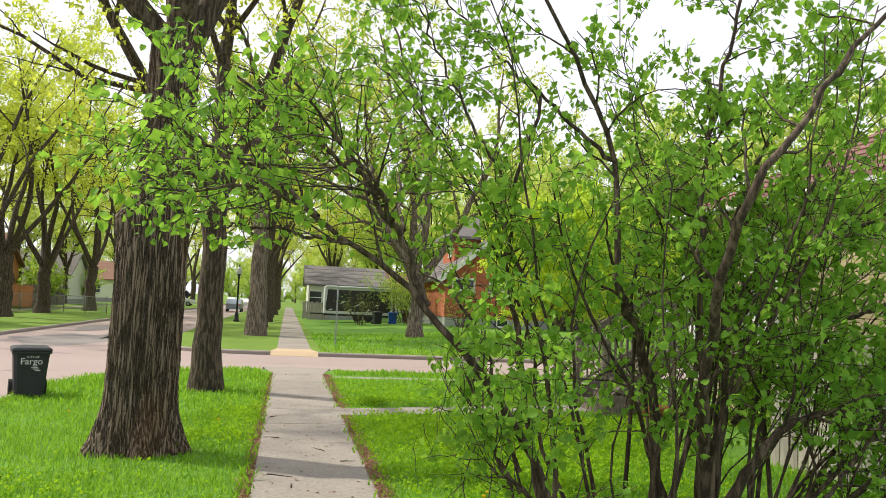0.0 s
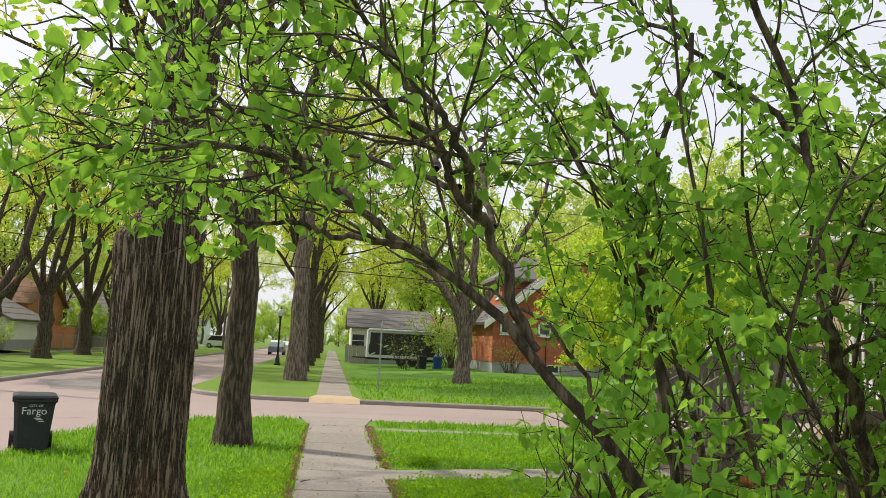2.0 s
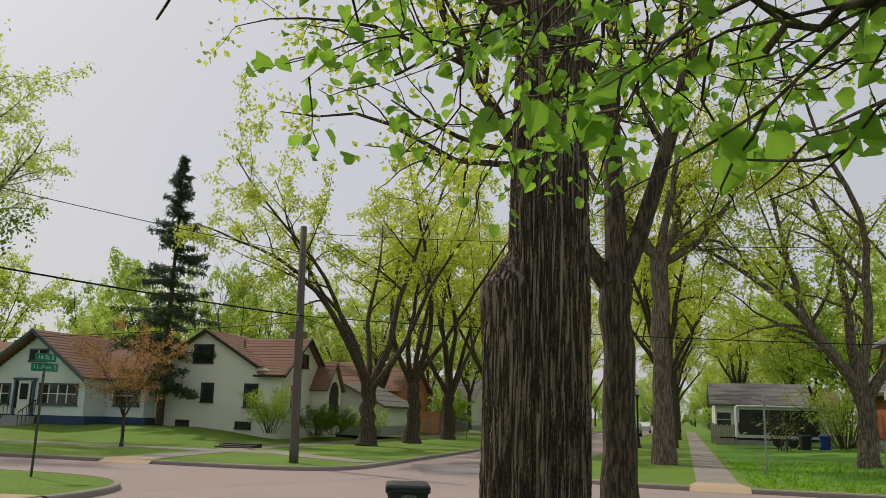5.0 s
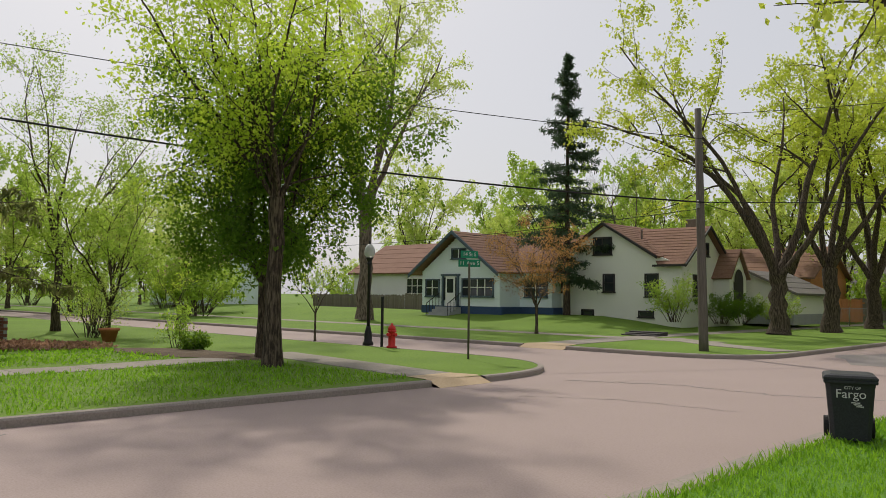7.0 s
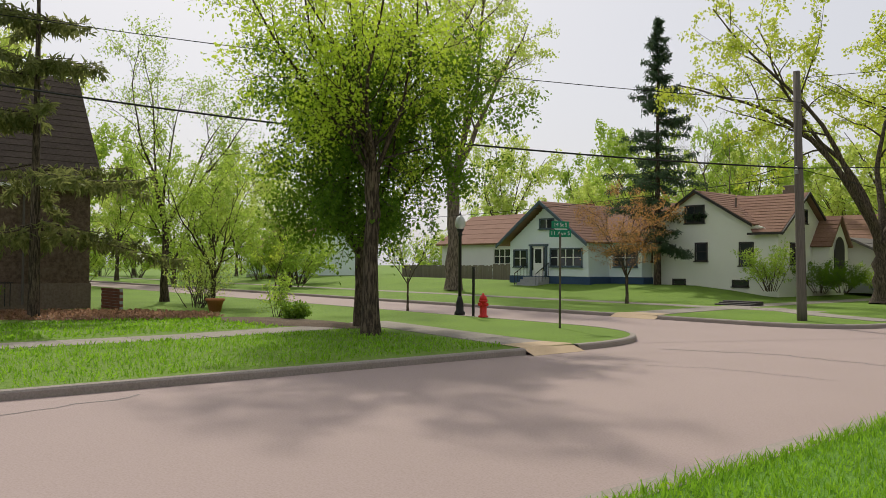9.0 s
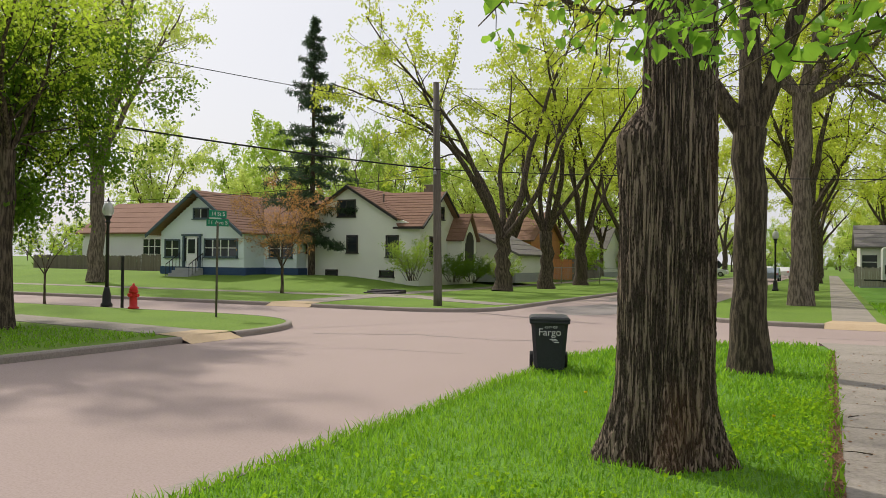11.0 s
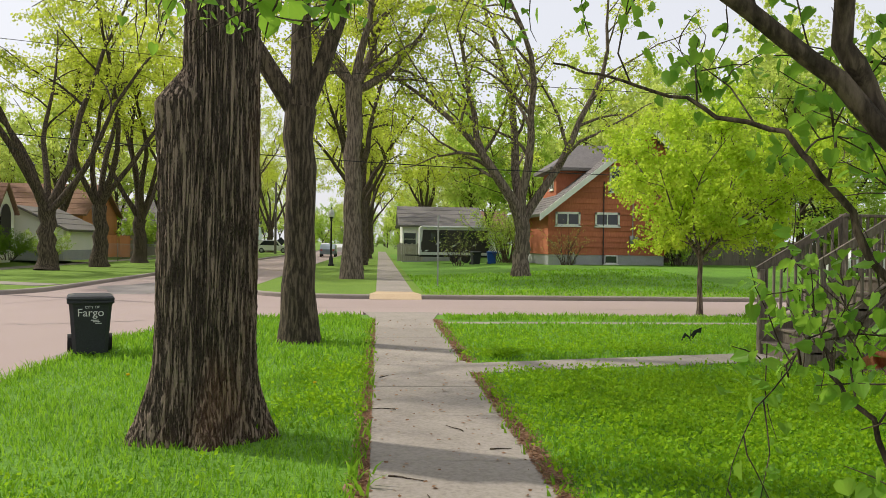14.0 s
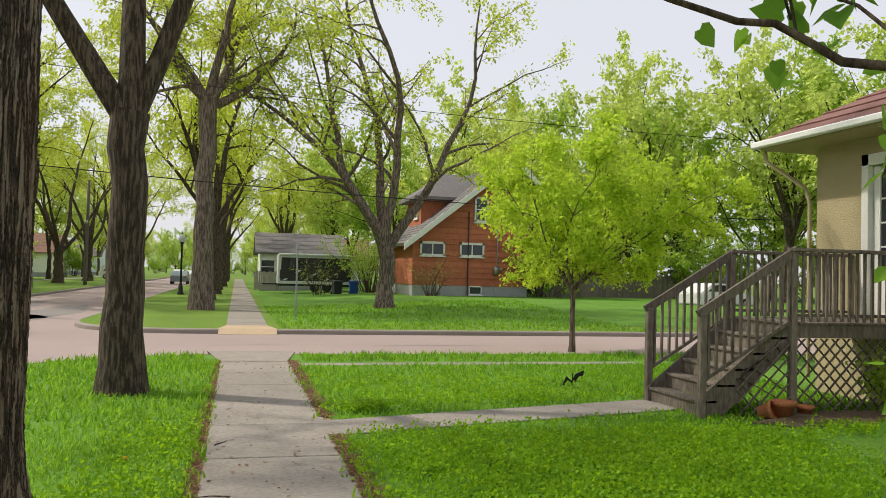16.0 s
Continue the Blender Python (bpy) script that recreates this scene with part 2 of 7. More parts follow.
RV_WHITE = two_scale("trailer_white", (0.5, 0.51, 0.52), (0.6, 0.61, 0.62), (0.68, 0.69, 0.7), 1, 20, 0.4, 0.05, 0.002)
RUBBER = two_scale("rubber", (0.015, 0.015, 0.015), (0.025, 0.025, 0.025), (0.04, 0.04, 0.04), 4, 40, 0.8, 0.2, 0.003)
CAR_WHITE = two_scale("white_car_paint", (0.6, 0.6, 0.6), (0.68, 0.68, 0.68), (0.72, 0.72, 0.72), 1, 20, 0.25, 0.0, 0.001)
CAR_BLUE = two_scale("silver_blue_car_paint", (0.2, 0.25, 0.3), (0.27, 0.32, 0.37), (0.32, 0.37, 0.42), 1, 20, 0.25, 0.0, 0.001)
DOGWOOD = two_scale("orange_fence_wood", (0.4, 0.16, 0.06), (0.5, 0.22, 0.09), (0.56, 0.28, 0.13), 1, 20, 0.85, 0.3, 0.004, vary=0.1)
YELLOW = leaf_material("dandelion", (0.7, 0.5, 0.02), (0.8, 0.6, 0.03), (0.8, 0.6, 0.02))


def glass_material():
    m, n, l, b = shader("window_glass", 0.05)
    b.inputs["Base Color"].default_value = (0.025, 0.03, 0.035, 1)
    b.inputs["Specular IOR Level"].default_value = 0.6
    t = noise_node(n, l, 2.5, 2)
    relief(n, l, b, t.outputs[0], 0.05, 0.01)
    return m


def globe_material():
    m, n, l, b = shader("frosted_globe", 0.3)
    b.inputs["Base Color"].default_value = (0.62, 0.63, 0.62, 1)
    b.inputs["Transmission Weight"].default_value = 0.35
    return m


GLASS = glass_material()
GLOBE = globe_material()


# ---- mesh helpers ----
def mesh_from(bm, name):
    me = bpy.data.meshes.new(name)
    bm.to_mesh(me)
    bm.free()
    return me


def part(name, bm, material, parent=None, label=""):
    me = bm if isinstance(bm, bpy.types.Mesh) else mesh_from(bm, name)
    if material and not me.materials:
        me.materials.append(material)
    ob = new(name, me)
    if parent is not None:
        ob.parent = parent
    if label:
        tagged(ob, label)
    return ob


def thing(name, at, label, category, group="", kind="", rz=0.0):
    e = new(name)
    e.matrix_basis = pose(*at, 0, 0, rz)
    return tagged(e, label, category, group, kind)


def structure(name, bm, material, label):
    return tagged(part(name, bm, material), label, name.split("_")[0], kind="structure")


def box(bm, x0, x1, y0, y1, z0, z1, bevel=0.0):
    r = bmesh.ops.create_cube(bm, size=1.0, matrix=Matrix.Translation(((x0 + x1) / 2, (y0 + y1) / 2, (z0 + z1) / 2)) @ Matrix.Diagonal((x1 - x0, y1 - y0, z1 - z0, 1)))
    if bevel:
        es = list({e for v in r["verts"] for e in v.link_edges})
        bmesh.ops.bevel(bm, geom=es, offset=bevel, segments=1, affect="EDGES")
    return bm


def boxm(*a, **k):
    return box(bmesh.new(), *a, **k)


def bar(bm, a, b, w, d):
    """A straight bar of section w x d from a to b."""
    a, b = Vector(a), Vector(b)
    v = b - a
    q = v.to_track_quat("Z", "Y")
    bmesh.ops.create_cube(bm, size=1.0, matrix=Matrix.Translation((a + b) / 2) @ q.to_matrix().to_4x4() @ Matrix.Diagonal((w, d, v.length, 1)))
    return bm


def lathe(bm, profile, seg=20, at=(0, 0, 0)):
    """Turned body from (radius, height) pairs."""
    rings = []
    for r, z in profile:
        rings.append([bm.verts.new((at[0] + r * math.cos(2 * math.pi * k / seg), at[1] + r * math.sin(2 * math.pi * k / seg), at[2] + z)) for k in range(seg)])
    for a, b in zip(rings, rings[1:]):
        for k in range(seg):
            bm.faces.new((a[k], a[(k + 1) % seg], b[(k + 1) % seg], b[k]))
    bm.faces.new(rings[-1])
    bm.faces.new(rings[0][::-1])
    for f in bm.faces:
        f.smooth = True
    return bm


def prism(bm, outline, y0, y1):
    """An (x, z) outline pulled from y0 to y1."""
    a = [bm.verts.new((x, y0, z)) for x, z in outline]
    b = [bm.verts.new((x, y1, z)) for x, z in outline]
    k = len(outline)
    bm.faces.new(a)
    bm.faces.new(b[::-1])
    for i in range(k):
        bm.faces.new((a[i], b[i], b[(i + 1) % k], a[(i + 1) % k]))
    bmesh.ops.recalc_face_normals(bm, faces=bm.faces)
    return bm


def arrays_mesh(name, verts, faces, smooth=False):
    """Mesh from an (n, 3) array and an (m, 3 or 4) array."""
    me = bpy.data.meshes.new(name)
    faces = np.asarray(faces, dtype=np.int32)
    m, k = faces.shape
    me.vertices.add(len(verts))
    me.vertices.foreach_set("co", np.asarray(verts, dtype=np.float32).ravel())
    me.loops.add(m * k)
    me.loops.foreach_set("vertex_index", faces.ravel())
    me.polygons.add(m)
    me.polygons.foreach_set("loop_start", np.arange(0, m * k, k, dtype=np.int32))
    me.polygons.foreach_set("use_smooth", np.full(m, smooth))
    me.update(calc_edges=True)
    return me


def tubes(name, branches):
    """One mesh of tapered tubes: branches are (points, radii, sides)."""
    vs, fs, base = [], [], 0
    for pts, rad, k in branches:
        pts = np.asarray(pts, float)
        rad = np.asarray(rad, float)
        tan = np.gradient(pts, axis=0)
        tan /= np.linalg.norm(tan, axis=1)[:, None] + 1e-9
        ref = np.array([0.0, 0.0, 1.0]) if abs(tan[0][2]) < 0.8 else np.array([1.0, 0.0, 0.0])
        u = np.cross(tan, ref)
        u /= np.linalg.norm(u, axis=1)[:, None] + 1e-9
        v = np.cross(tan, u)
        ang = np.arange(k) * 2 * np.pi / k
        ring = pts[:, None] + rad[:, None, None] * (u[:, None] * np.cos(ang)[None, :, None] + v[:, None] * np.sin(ang)[None, :, None])
        n = len(pts)
        vs.append(ring.reshape(-1, 3))
        i = np.arange(n - 1)[:, None] * k
        j = np.arange(k)[None]
        j2 = (j + 1) % k
        fs.append((np.stack([i + j, i + j2, i + k + j2, i + k + j], -1) + base).reshape(-1, 4))
        base += n * k
    return arrays_mesh(name, np.concatenate(vs), np.concatenate(fs), True)


def unit(a):
    return a / (np.linalg.norm(a, axis=-1, keepdims=True) + 1e-9)


def leaf_mesh(name, rng, places, size, droop=0.4, wide=0.55, heart=False):
    """Leaves at the given places: folded blades, each an island of its own."""
    p = np.asarray(places, float)
    n = len(p)
    d = rng.normal(size=(n, 3))
    d[:, 2] -= droop * 1.5
    d = unit(d)
    up = unit(rng.normal(size=(n, 3)) + np.array([0, 0, 1.2]))
    s = unit(np.cross(d, up))
    nn = np.cross(s, d)
    ln = (size * rng.uniform(0.6, 1.3, n))[:, None]
    w = ln * wide
    if heart:
        def at(u, v, h):
            return p + d * ln * u + s * w * v + nn * ln * h
        vs = np.stack([at(0.05, 0, 0), at(-0.06, 0.34, 0.04), at(0.1, 0.66, 0.09), at(0.48, 0.6, 0.09), at(1.0, 0, -0.1), at(0.48, -0.6, 0.09), at(0.1, -0.66, 0.09), at(-0.06, -0.34, 0.04)], 1)
        f = np.array([[0, 1, 2, 3, 4], [0, 4, 5, 6, 7]])
    else:
        vs = np.stack([p, p + d * ln * 0.5 + s * w * 0.6 + nn * ln * 0.1, p + d * ln, p + d * ln * 0.5 - s * w * 0.6 + nn * ln * 0.1], 1)
        f = np.array([[0, 1, 2, 3]])
    k = vs.shape[1]
    faces = (np.arange(n)[:, None, None] * k + f[None]).reshape(-1, f.shape[1])
    return arrays_mesh(name, vs.reshape(-1, 3), faces)


# ---- trees ----
def wander(rng, start, way, length, n, bend=0.18, lift=0.0):
    """A crooked line of n + 1 points; lift turns it up (or down)."""
    p = [np.array(start, float)]
    d = np.array(way, float) / np.linalg.norm(way)
    for _ in range(n):
        d = d + rng.normal(size=3) * bend + np.array([0, 0, lift])
        d /= np.linalg.norm(d)
        p.append(p[-1] + d * length / n)
    return np.array(p)


def sprout(rng, pts, rad, count, length, spread, lift, bend, lo=0.25):
    """Side branches off a line: (start, way, length, radius)."""
    out = []
    n = len(pts) - 1
    for q in range(count):
        f = lo + (1 - lo) * (q + rng.uniform(0, 1)) / count
        i = min(int(f * n), n - 1)
        w = f * n - i
        s = pts[i] * (1 - w) + pts[i + 1] * w
        d = unit(pts[i + 1] - pts[i])
        side = unit(np.cross(d, rng.normal(size=3)))
        way = unit(d * math.cos(spread) + side * math.sin(spread) + np.array([0, 0, lift]))
        out.append((s, way, length * rng.uniform(0.6, 1.2) * (1.15 - 0.5 * f), (rad[i] * (1 - w) + rad[i + 1] * w)))
    return out


def tree(name, at, seed, height, trunk_r, fork, limbs, reach, label, category="tree", group="", bark=None, leaves=None,
         leaf=0.09, per_twig=10, subs=7, twigs=6, hang=-0.05, limb_ways=None, trunk_mesh=None, lean=(0, 0), first=0.35, twig_len=0.9, sides=9, limb_r=0.55, clear=None, bend=0.1, lift=0.012):
    """A tree: a trunk that forks into limbs, branches, twigs and a crown of single leaves."""
    rng = np.random.default_rng(seed)
    root = thing(name, at, label, category, group)
    wood, leafs = [], []
    top = np.array([lean[0], lean[1], fork])
    tp = np.linspace((0, 0, -0.1), top, 9) + np.concatenate([np.zeros((1, 3)), rng.normal(size=(8, 3)) * trunk_r * 0.12 * np.array([1, 1, 0])])
    tr = trunk_r * np.array([1.5, 1.22, 1.08, 1.0, 0.97, 0.95, 0.93, 0.95, 1.0])
    if trunk_mesh is None:
        wood.append((tp, tr, sides + 5))
    if limb_ways is None:
        a0 = rng.uniform(0, 6.28)
        limb_ways = []
        for k in range(limbs):
            a = a0 + k * 2 * math.pi / limbs + rng.normal() * 0.25
            s = reach / height * rng.uniform(0.7, 1.25)
            limb_ways.append((math.cos(a) * s, math.sin(a) * s, 1.0))
    span = height - fork
    for w in limb_ways:
        ln = span * rng.uniform(0.8, 1.05) * np.linalg.norm(w)
        s0 = tp[-1] - np.array([0, 0, trunk_r * rng.uniform(0.2, 1.2)])
        lp = wander(rng, s0, w, ln, 11, bend, lift)
        r0 = trunk_r * limb_r * rng.uniform(0.85, 1.15)
        lr = r0 * (1 - 0.86 * np.linspace(0, 1, 12) ** 0.8)
        wood.append((lp, lr, sides))
        for s1, w1, l1, r1 in sprout(rng, lp, lr, subs, span * 0.42, 0.8, 0.1, 0.1, first):
            bp = wander(rng, s1, w1, l1, 7, 0.14, hang * 0.5)
            br = max(min(r1 * 0.55, 0.09), 0.012) * (1 - 0.85 * np.linspace(0, 1, 8))
            wood.append((bp, br, 5))
            for s2, w2, l2, r2 in sprout(rng, bp, br, twigs, twig_len * 1.6, 0.75, hang, 0.15, 0.15):
                cp = wander(rng, s2, w2, l2, 5, 0.2, hang)
                wood.append((cp, max(r2 * 0.5, 0.006) * (1 - 0.75 * np.linspace(0, 1, 6)), 3))
                k = rng.poisson(per_twig)
                if k:
                    f = rng.uniform(0.1, 1.0, k) * 4.999
                    i = f.astype(int)
                    q = cp[i] + (cp[i + 1] - cp[i]) * (f - i)[:, None]
                    leafs.append(q + rng.normal(size=(k, 3)) * twig_len * 0.17)
    if trunk_mesh is not None:
        part("trunk", trunk_mesh, bark, root)
        part("limb_mass", tubes("limb_mass", wood), BARK if bark is BARK_BIG else bark, root)
    else:
        part("trunk", tubes("trunk", wood), bark, root)
    lp = np.concatenate(leafs)
    if clear is not None:
        lp = lp[clear(lp + np.array(at))]
    part("crown", leaf_mesh("crown", rng, lp, leaf), leaves, root)
    return root


def bush(name, at, seed, height, radius, label, leaves, category="bush", stems=14, per=26, leaf=0.07, bark=None, group=""):
    """A many-stemmed shrub."""
    rng = np.random.default_rng(seed)
    root = thing(name, at, label, category, group)
    wood, leafs = [], []
    for k in range(stems):
        a = rng.uniform(0, 6.28)
        s = rng.uniform(0, 1) ** 0.6
        st = (math.cos(a) * radius * 0.25 * s, math.sin(a) * radius * 0.25 * s, -0.05)
        w = (math.cos(a) * radius * s / height, math.sin(a) * radius * s / height, 1)
        p = wander(rng, st, w, height * rng.uniform(0.7, 1.1), 7, 0.12, 0.0)
        r = 0.012 * height ** 0.6 * (1 - 0.8 * np.linspace(0, 1, 8))
        wood.append((p, r, 4))
        for s2, w2, l2, r2 in sprout(rng, p, r, 7, height * 0.35, 0.7, 0.0, 0.1, 0.25):
            c = wander(rng, s2, w2, l2, 4, 0.2, 0.0)
            wood.append((c, max(r2 * 0.5, 0.003) * (1 - 0.7 * np.linspace(0, 1, 5)), 3))
            f = rng.uniform(0.1, 1.0, per) * 3.999
            i = f.astype(int)
            leafs.append(c[i] + (c[i + 1] - c[i]) * (f - i)[:, None] + rng.normal(size=(per, 3)) * 0.07)
    tagged(part("stem_mass", tubes("stem_mass", wood), bark or BARK_BUSH, root), kind="stuff")
    lp = np.concatenate(leafs)
    lp = lp[lp[:, 2] > 0.05]
    part("foliage", leaf_mesh("foliage", rng, lp, leaf), leaves, root)
    return root


# ---- ground, roads, kerbs ----
STREET_Z = -0.13


def rounded(corners):
    """Outline from (x, y, radius) corners, counter-clockwise."""
    out = []
    n = len(corners)
    for i, (x, y, r) in enumerate(corners):
        p = Vector((x, y))
        if r == 0:
            out.append(p)
            continue
        a = (Vector(corners[i - 1][:2]) - p).normalized()
        b = (Vector(corners[(i + 1) % n][:2]) - p).normalized()
        for k in range(11):
            t = k / 10
            out.append((1 - t) ** 2 * (p + a * r) + 2 * t * (1 - t) * p + t ** 2 * (p + b * r))
    return out


def inset(pts, d):
    n = len(pts)
    out = []
    for i in range(n):
        a, b, c = pts[i - 1], pts[i], pts[(i + 1) % n]
        u, v = (b - a).normalized(), (c - b).normalized()
        m = (Vector((-u.y, u.x)) + Vector((-v.y, v.x))).normalized()
        out.append(b + m * d / max(0.5, m.dot(Vector((-u.y, u.x)))))
    return out


RAMPS = ((0.0, 28.5, 0.8), (-12.7, 17.0, 0.8), (-18.75, 28.1, 0.95))


def cut_at_ramps(pts):
    """Adds points to an outline where a ramp crosses it."""
    out = []
    for i, a in enumerate(pts):
        b = pts[(i + 1) % len(pts)]
        out.append(a)
        d = (b - a).length
        u = (b - a) / d
        marks = []
        for x, y, half in RAMPS:
            t = (Vector((x, y)) - a).dot(u)
            if half < t < d - half and (a + u * t - Vector((x, y))).length < 0.8:
                marks += [t - half, t + half]
        out += [a + u * t for t in sorted(marks)]
    return out


def block(tag, corners, grass):
    """A block of lawn behind a concrete kerb, a step above the road."""
    o = cut_at_ramps(rounded(corners))
    bm = bmesh.new()
    rings = []
    for d, z in ((0.0, -0.2), (0.0, -0.03), (0.025, 0.0), (0.15, 0.008), (0.16, -0.08)):
        rings.append([bm.verts.new((p.x, p.y, z)) for p in inset(o, d)])
    for a, b in zip(rings, rings[1:]):
        for k in range(len(o)):
            mid = (o[k] + o[(k + 1) % len(o)]) / 2
            if not any((mid - Vector((x, y))).length < 0.7 for x, y, _ in RAMPS):
                bm.faces.new((a[k], a[(k + 1) % len(o)], b[(k + 1) % len(o)], b[k]))
    structure("kerb_" + tag, bm, KERB, "worn grey concrete kerb along the street")
    bm = bmesh.new()
    bm.faces.new([bm.verts.new((p.x, p.y, 0.0)) for p in inset(o, 0.155)])
    structure("lawn_" + tag, bm, grass, "bright green spring lawn of the block")


bm = bmesh.new()
bm.faces.new([bm.verts.new(v) for v in ((-1500, -1500, -0.2), (1500, -1500, -0.2), (1500, 1500, -0.2), (-1500, 1500, -0.2))])
structure("ground", bm, GRASS_FAR, "flat green ground reaching the horizon")

bm = bmesh.new()
for x0, x1, y0, y1 in ((-13.9, -4.2, -120, 300), (-200, -13.9, 21.2, 30.2), (-4.2, 160, 20.0, 30.2)):
    bm.faces.new([bm.verts.new(v) for v in ((x0, y0, STREET_Z), (x1, y0, STREET_Z), (x1, y1, STREET_Z), (x0, y1, STREET_Z))])
structure("road", bm, ROAD, "pinkish grey worn concrete roadway")

block("southeast", [(-4.85, -120, 0), (160, -120, 0), (160, 21.9, 0), (-4.85, 21.9, 5.4)], GRASS)
block("northeast", [(-5.1, 28.5, 4.0), (160, 28.5, 0), (160, 300, 0), (-5.1, 300, 0)], GRASS_FAR)
block("northwest", [(-200, 27.6, 0), (-11.2, 28.1, 3.2), (-10.8, 300, 0), (-200, 300, 0)], GRASS_FAR)
block("southwest", [(-200, -120, 0), (-16, -120, 0), (-13.1, 5, 0), (-12.5, 22.4, 4.6), (-200, 23.6, 0)], GRASS_FAR)

# tar patches and sealed cracks on the road
bm = bmesh.new()
prng = np.random.default_rng(5)
for cx, cy, sx, sy in ((-8.5, 34, 2.2, 4.5), (-7.0, 39, 1.2, 6), (-9.6, 44, 1.0, 5)):
    k = 18
    bm.faces.new([bm.verts.new((cx + sx * math.cos(a) * q, cy + sy * math.sin(a) * q, STREET_Z + 0.004)) for a, q in ((2 * math.pi * i / k, prng.uniform(0.65, 1)) for i in range(k))])
structure("road_patch", bm, ROAD_DARK, "darker sealed patches of roadway")
for pts, w in ((((-12.5, 8.2), (-11.6, 5.0), (-12.4, 1.0)), 0.025), (((-11.8, 19.5), (-9.5, 20.6), (-7.5, 20.4), (-5.5, 21.3)), 0.03), (((-10.6, 16.5), (-9.2, 17.4), (-7.0, 17.6)), 0.014), (((-4, 25.1), (10, 25.3), (40, 25.1)), 0.02)):
    p = [np.array((*q, STREET_Z + 0.004)) for q in pts]
    fine = []
    for a, b in zip(p, p[1:]):
        for t in np.linspace(0, 1, 14)[:-1]:
            fine.append(a + (b - a) * t + np.array([*prng.normal(size=2) * 0.05, 0]))
    fine.append(p[-1])
    bm = bmesh.new()
    row = []
    for i, q in enumerate(fine):
        d = unit(fine[min(i + 1, len(fine) - 1)] - fine[max(i - 1, 0)])
        s = np.array([-d[1], d[0], 0]) * w * prng.uniform(0.5, 1.3)
        row.append((bm.verts.new(q + s), bm.verts.new(q - s)))
    for (a, b), (c, d) in zip(row, row[1:]):
        bm.faces.new((a, b, d, c))
    structure("road_crack", bm, ROAD_DARK, "thin dark sealed crack in the roadway")


def mound(tag, x0, x1, y0, y1, rise, ramp_m, grass, sides):
    """A lot that rises gently from its edges; sides: which edges ramp (w, e, s, n)."""
    nx, ny = 26, 26
    xs, ys = np.linspace(x0, x1, nx), np.linspace(y0, y1, ny)
    X, Y = np.meshgrid(xs, ys, indexing="ij")
    d = np.full(X.shape, 1e3)
    for s, e in (("w", X - x0), ("e", x1 - X), ("s", Y - y0), ("n", y1 - Y)):
        if s in sides:
            d = np.minimum(d, e)
    t = np.clip(d / ramp_m, 0, 1)
    Z = 0.006 + rise * t * t * (3 - 2 * t)
    i = (np.arange(nx - 1)[:, None] * ny + np.arange(ny - 1)[None]).ravel()
    me = arrays_mesh("lot", np.stack([X, Y, Z], -1).reshape(-1, 3), np.stack([i, i + ny, i + ny + 1, i + 1], -1), True)
    structure("lot_" + tag, me, grass, "gently raised green front lawn of the house")


mound("northwest", -75, -21.2, 37.2, 90, 0.62, 7, GRASS_FAR, "es")
mound("northeast", 0.9, 60, 31.5, 110, 0.42, 11, GRASS, "ws")


def strip(tag, pts, w, z, mat, label, panel=0.0, gap=0.012):
    """A flat walk along a line; panel: length of its slabs, each a piece with open joints."""
    root = tagged(new("walk_" + tag), label, "pavement", kind="structure")
    cuts = []
    for a, b in zip(pts, pts[1:]):
        a, b = Vector(a), Vector(b)
        n = max(1, round((b - a).length / panel)) if panel else 1
        cuts += [(a.lerp(b, k / n), a.lerp(b, (k + 1) / n)) for k in range(n)]
    for a, b in cuts:
        d = (b - a).normalized()
        s = Vector((-d.y, d.x)) * w / 2
        a, b = a + d * gap / 2, b - d * gap / 2
        bm = bmesh.new()
        j = random.uniform(-0.004, 0.004)
        bot = [bm.verts.new((*p, -0.05)) for p in (a + s, a - s, b - s, b + s)]
        mid = [bm.verts.new((*p, z + j - 0.006)) for p in (a + s, a - s, b - s, b + s)]
        e = 0.008
        top = [bm.verts.new((*p, z + j)) for p in (a + s * (1 - e) + d * e, a - s * (1 - e) + d * e, b - s * (1 - e) - d * e, b + s * (1 - e) - d * e)]
        for lo, hi in ((bot, mid), (mid, top)):
            for k in range(4):
                bm.faces.new((lo[k], lo[(k + 1) % 4], hi[(k + 1) % 4], hi[k]))
        bm.faces.new(top)
        bmesh.ops.recalc_face_normals(bm, faces=bm.faces)
        part("slab", bm, mat, root)
    return root


strip("east_near", [(0.04, -12), (0.04, 20.4)], 1.24, 0.012, WALK, "grey concrete sidewalk of worn square slabs", 1.52)
strip("east_far", [(0, 29.9), (0, 140)], 1.2, 0.012, WALK, "grey concrete sidewalk running on beyond the crossing", 1.52)
strip("porch", [(0.6, 13.98), (5.3, 15.12)], 0.8, 0.014, WALK, "narrow concrete path to the porch steps", 1.1)
strip("side", [(0.75, 20.0), (7.5, 20.1)], 0.35, 0.004, WALK, "overgrown strip of concrete beside the street", 1.5)
strip("west", [(-20.2, -30), (-19.4, 12), (-20.3, 18.2)], 1.3, 0.012, WALK, "concrete sidewalk along the far side of the street", 1.52)
strip("west_corner", [(-21, 18.0), (-13.4, 17.0)], 1.3, 0.014, WALK, "concrete walk leading to the corner ramp", 1.52)
strip("cross_west", [(-120, 35.2), (-15.4, 35.2)], 1.3, 0.012, WALK, "concrete sidewalk along the cross street", 3.0)
strip("north_ramp", [(-18.8, 28.4), (-19.4, 36.2)], 1.5, 0.016, WALK, "concrete walk from the kerb to the lawn", 1.5)
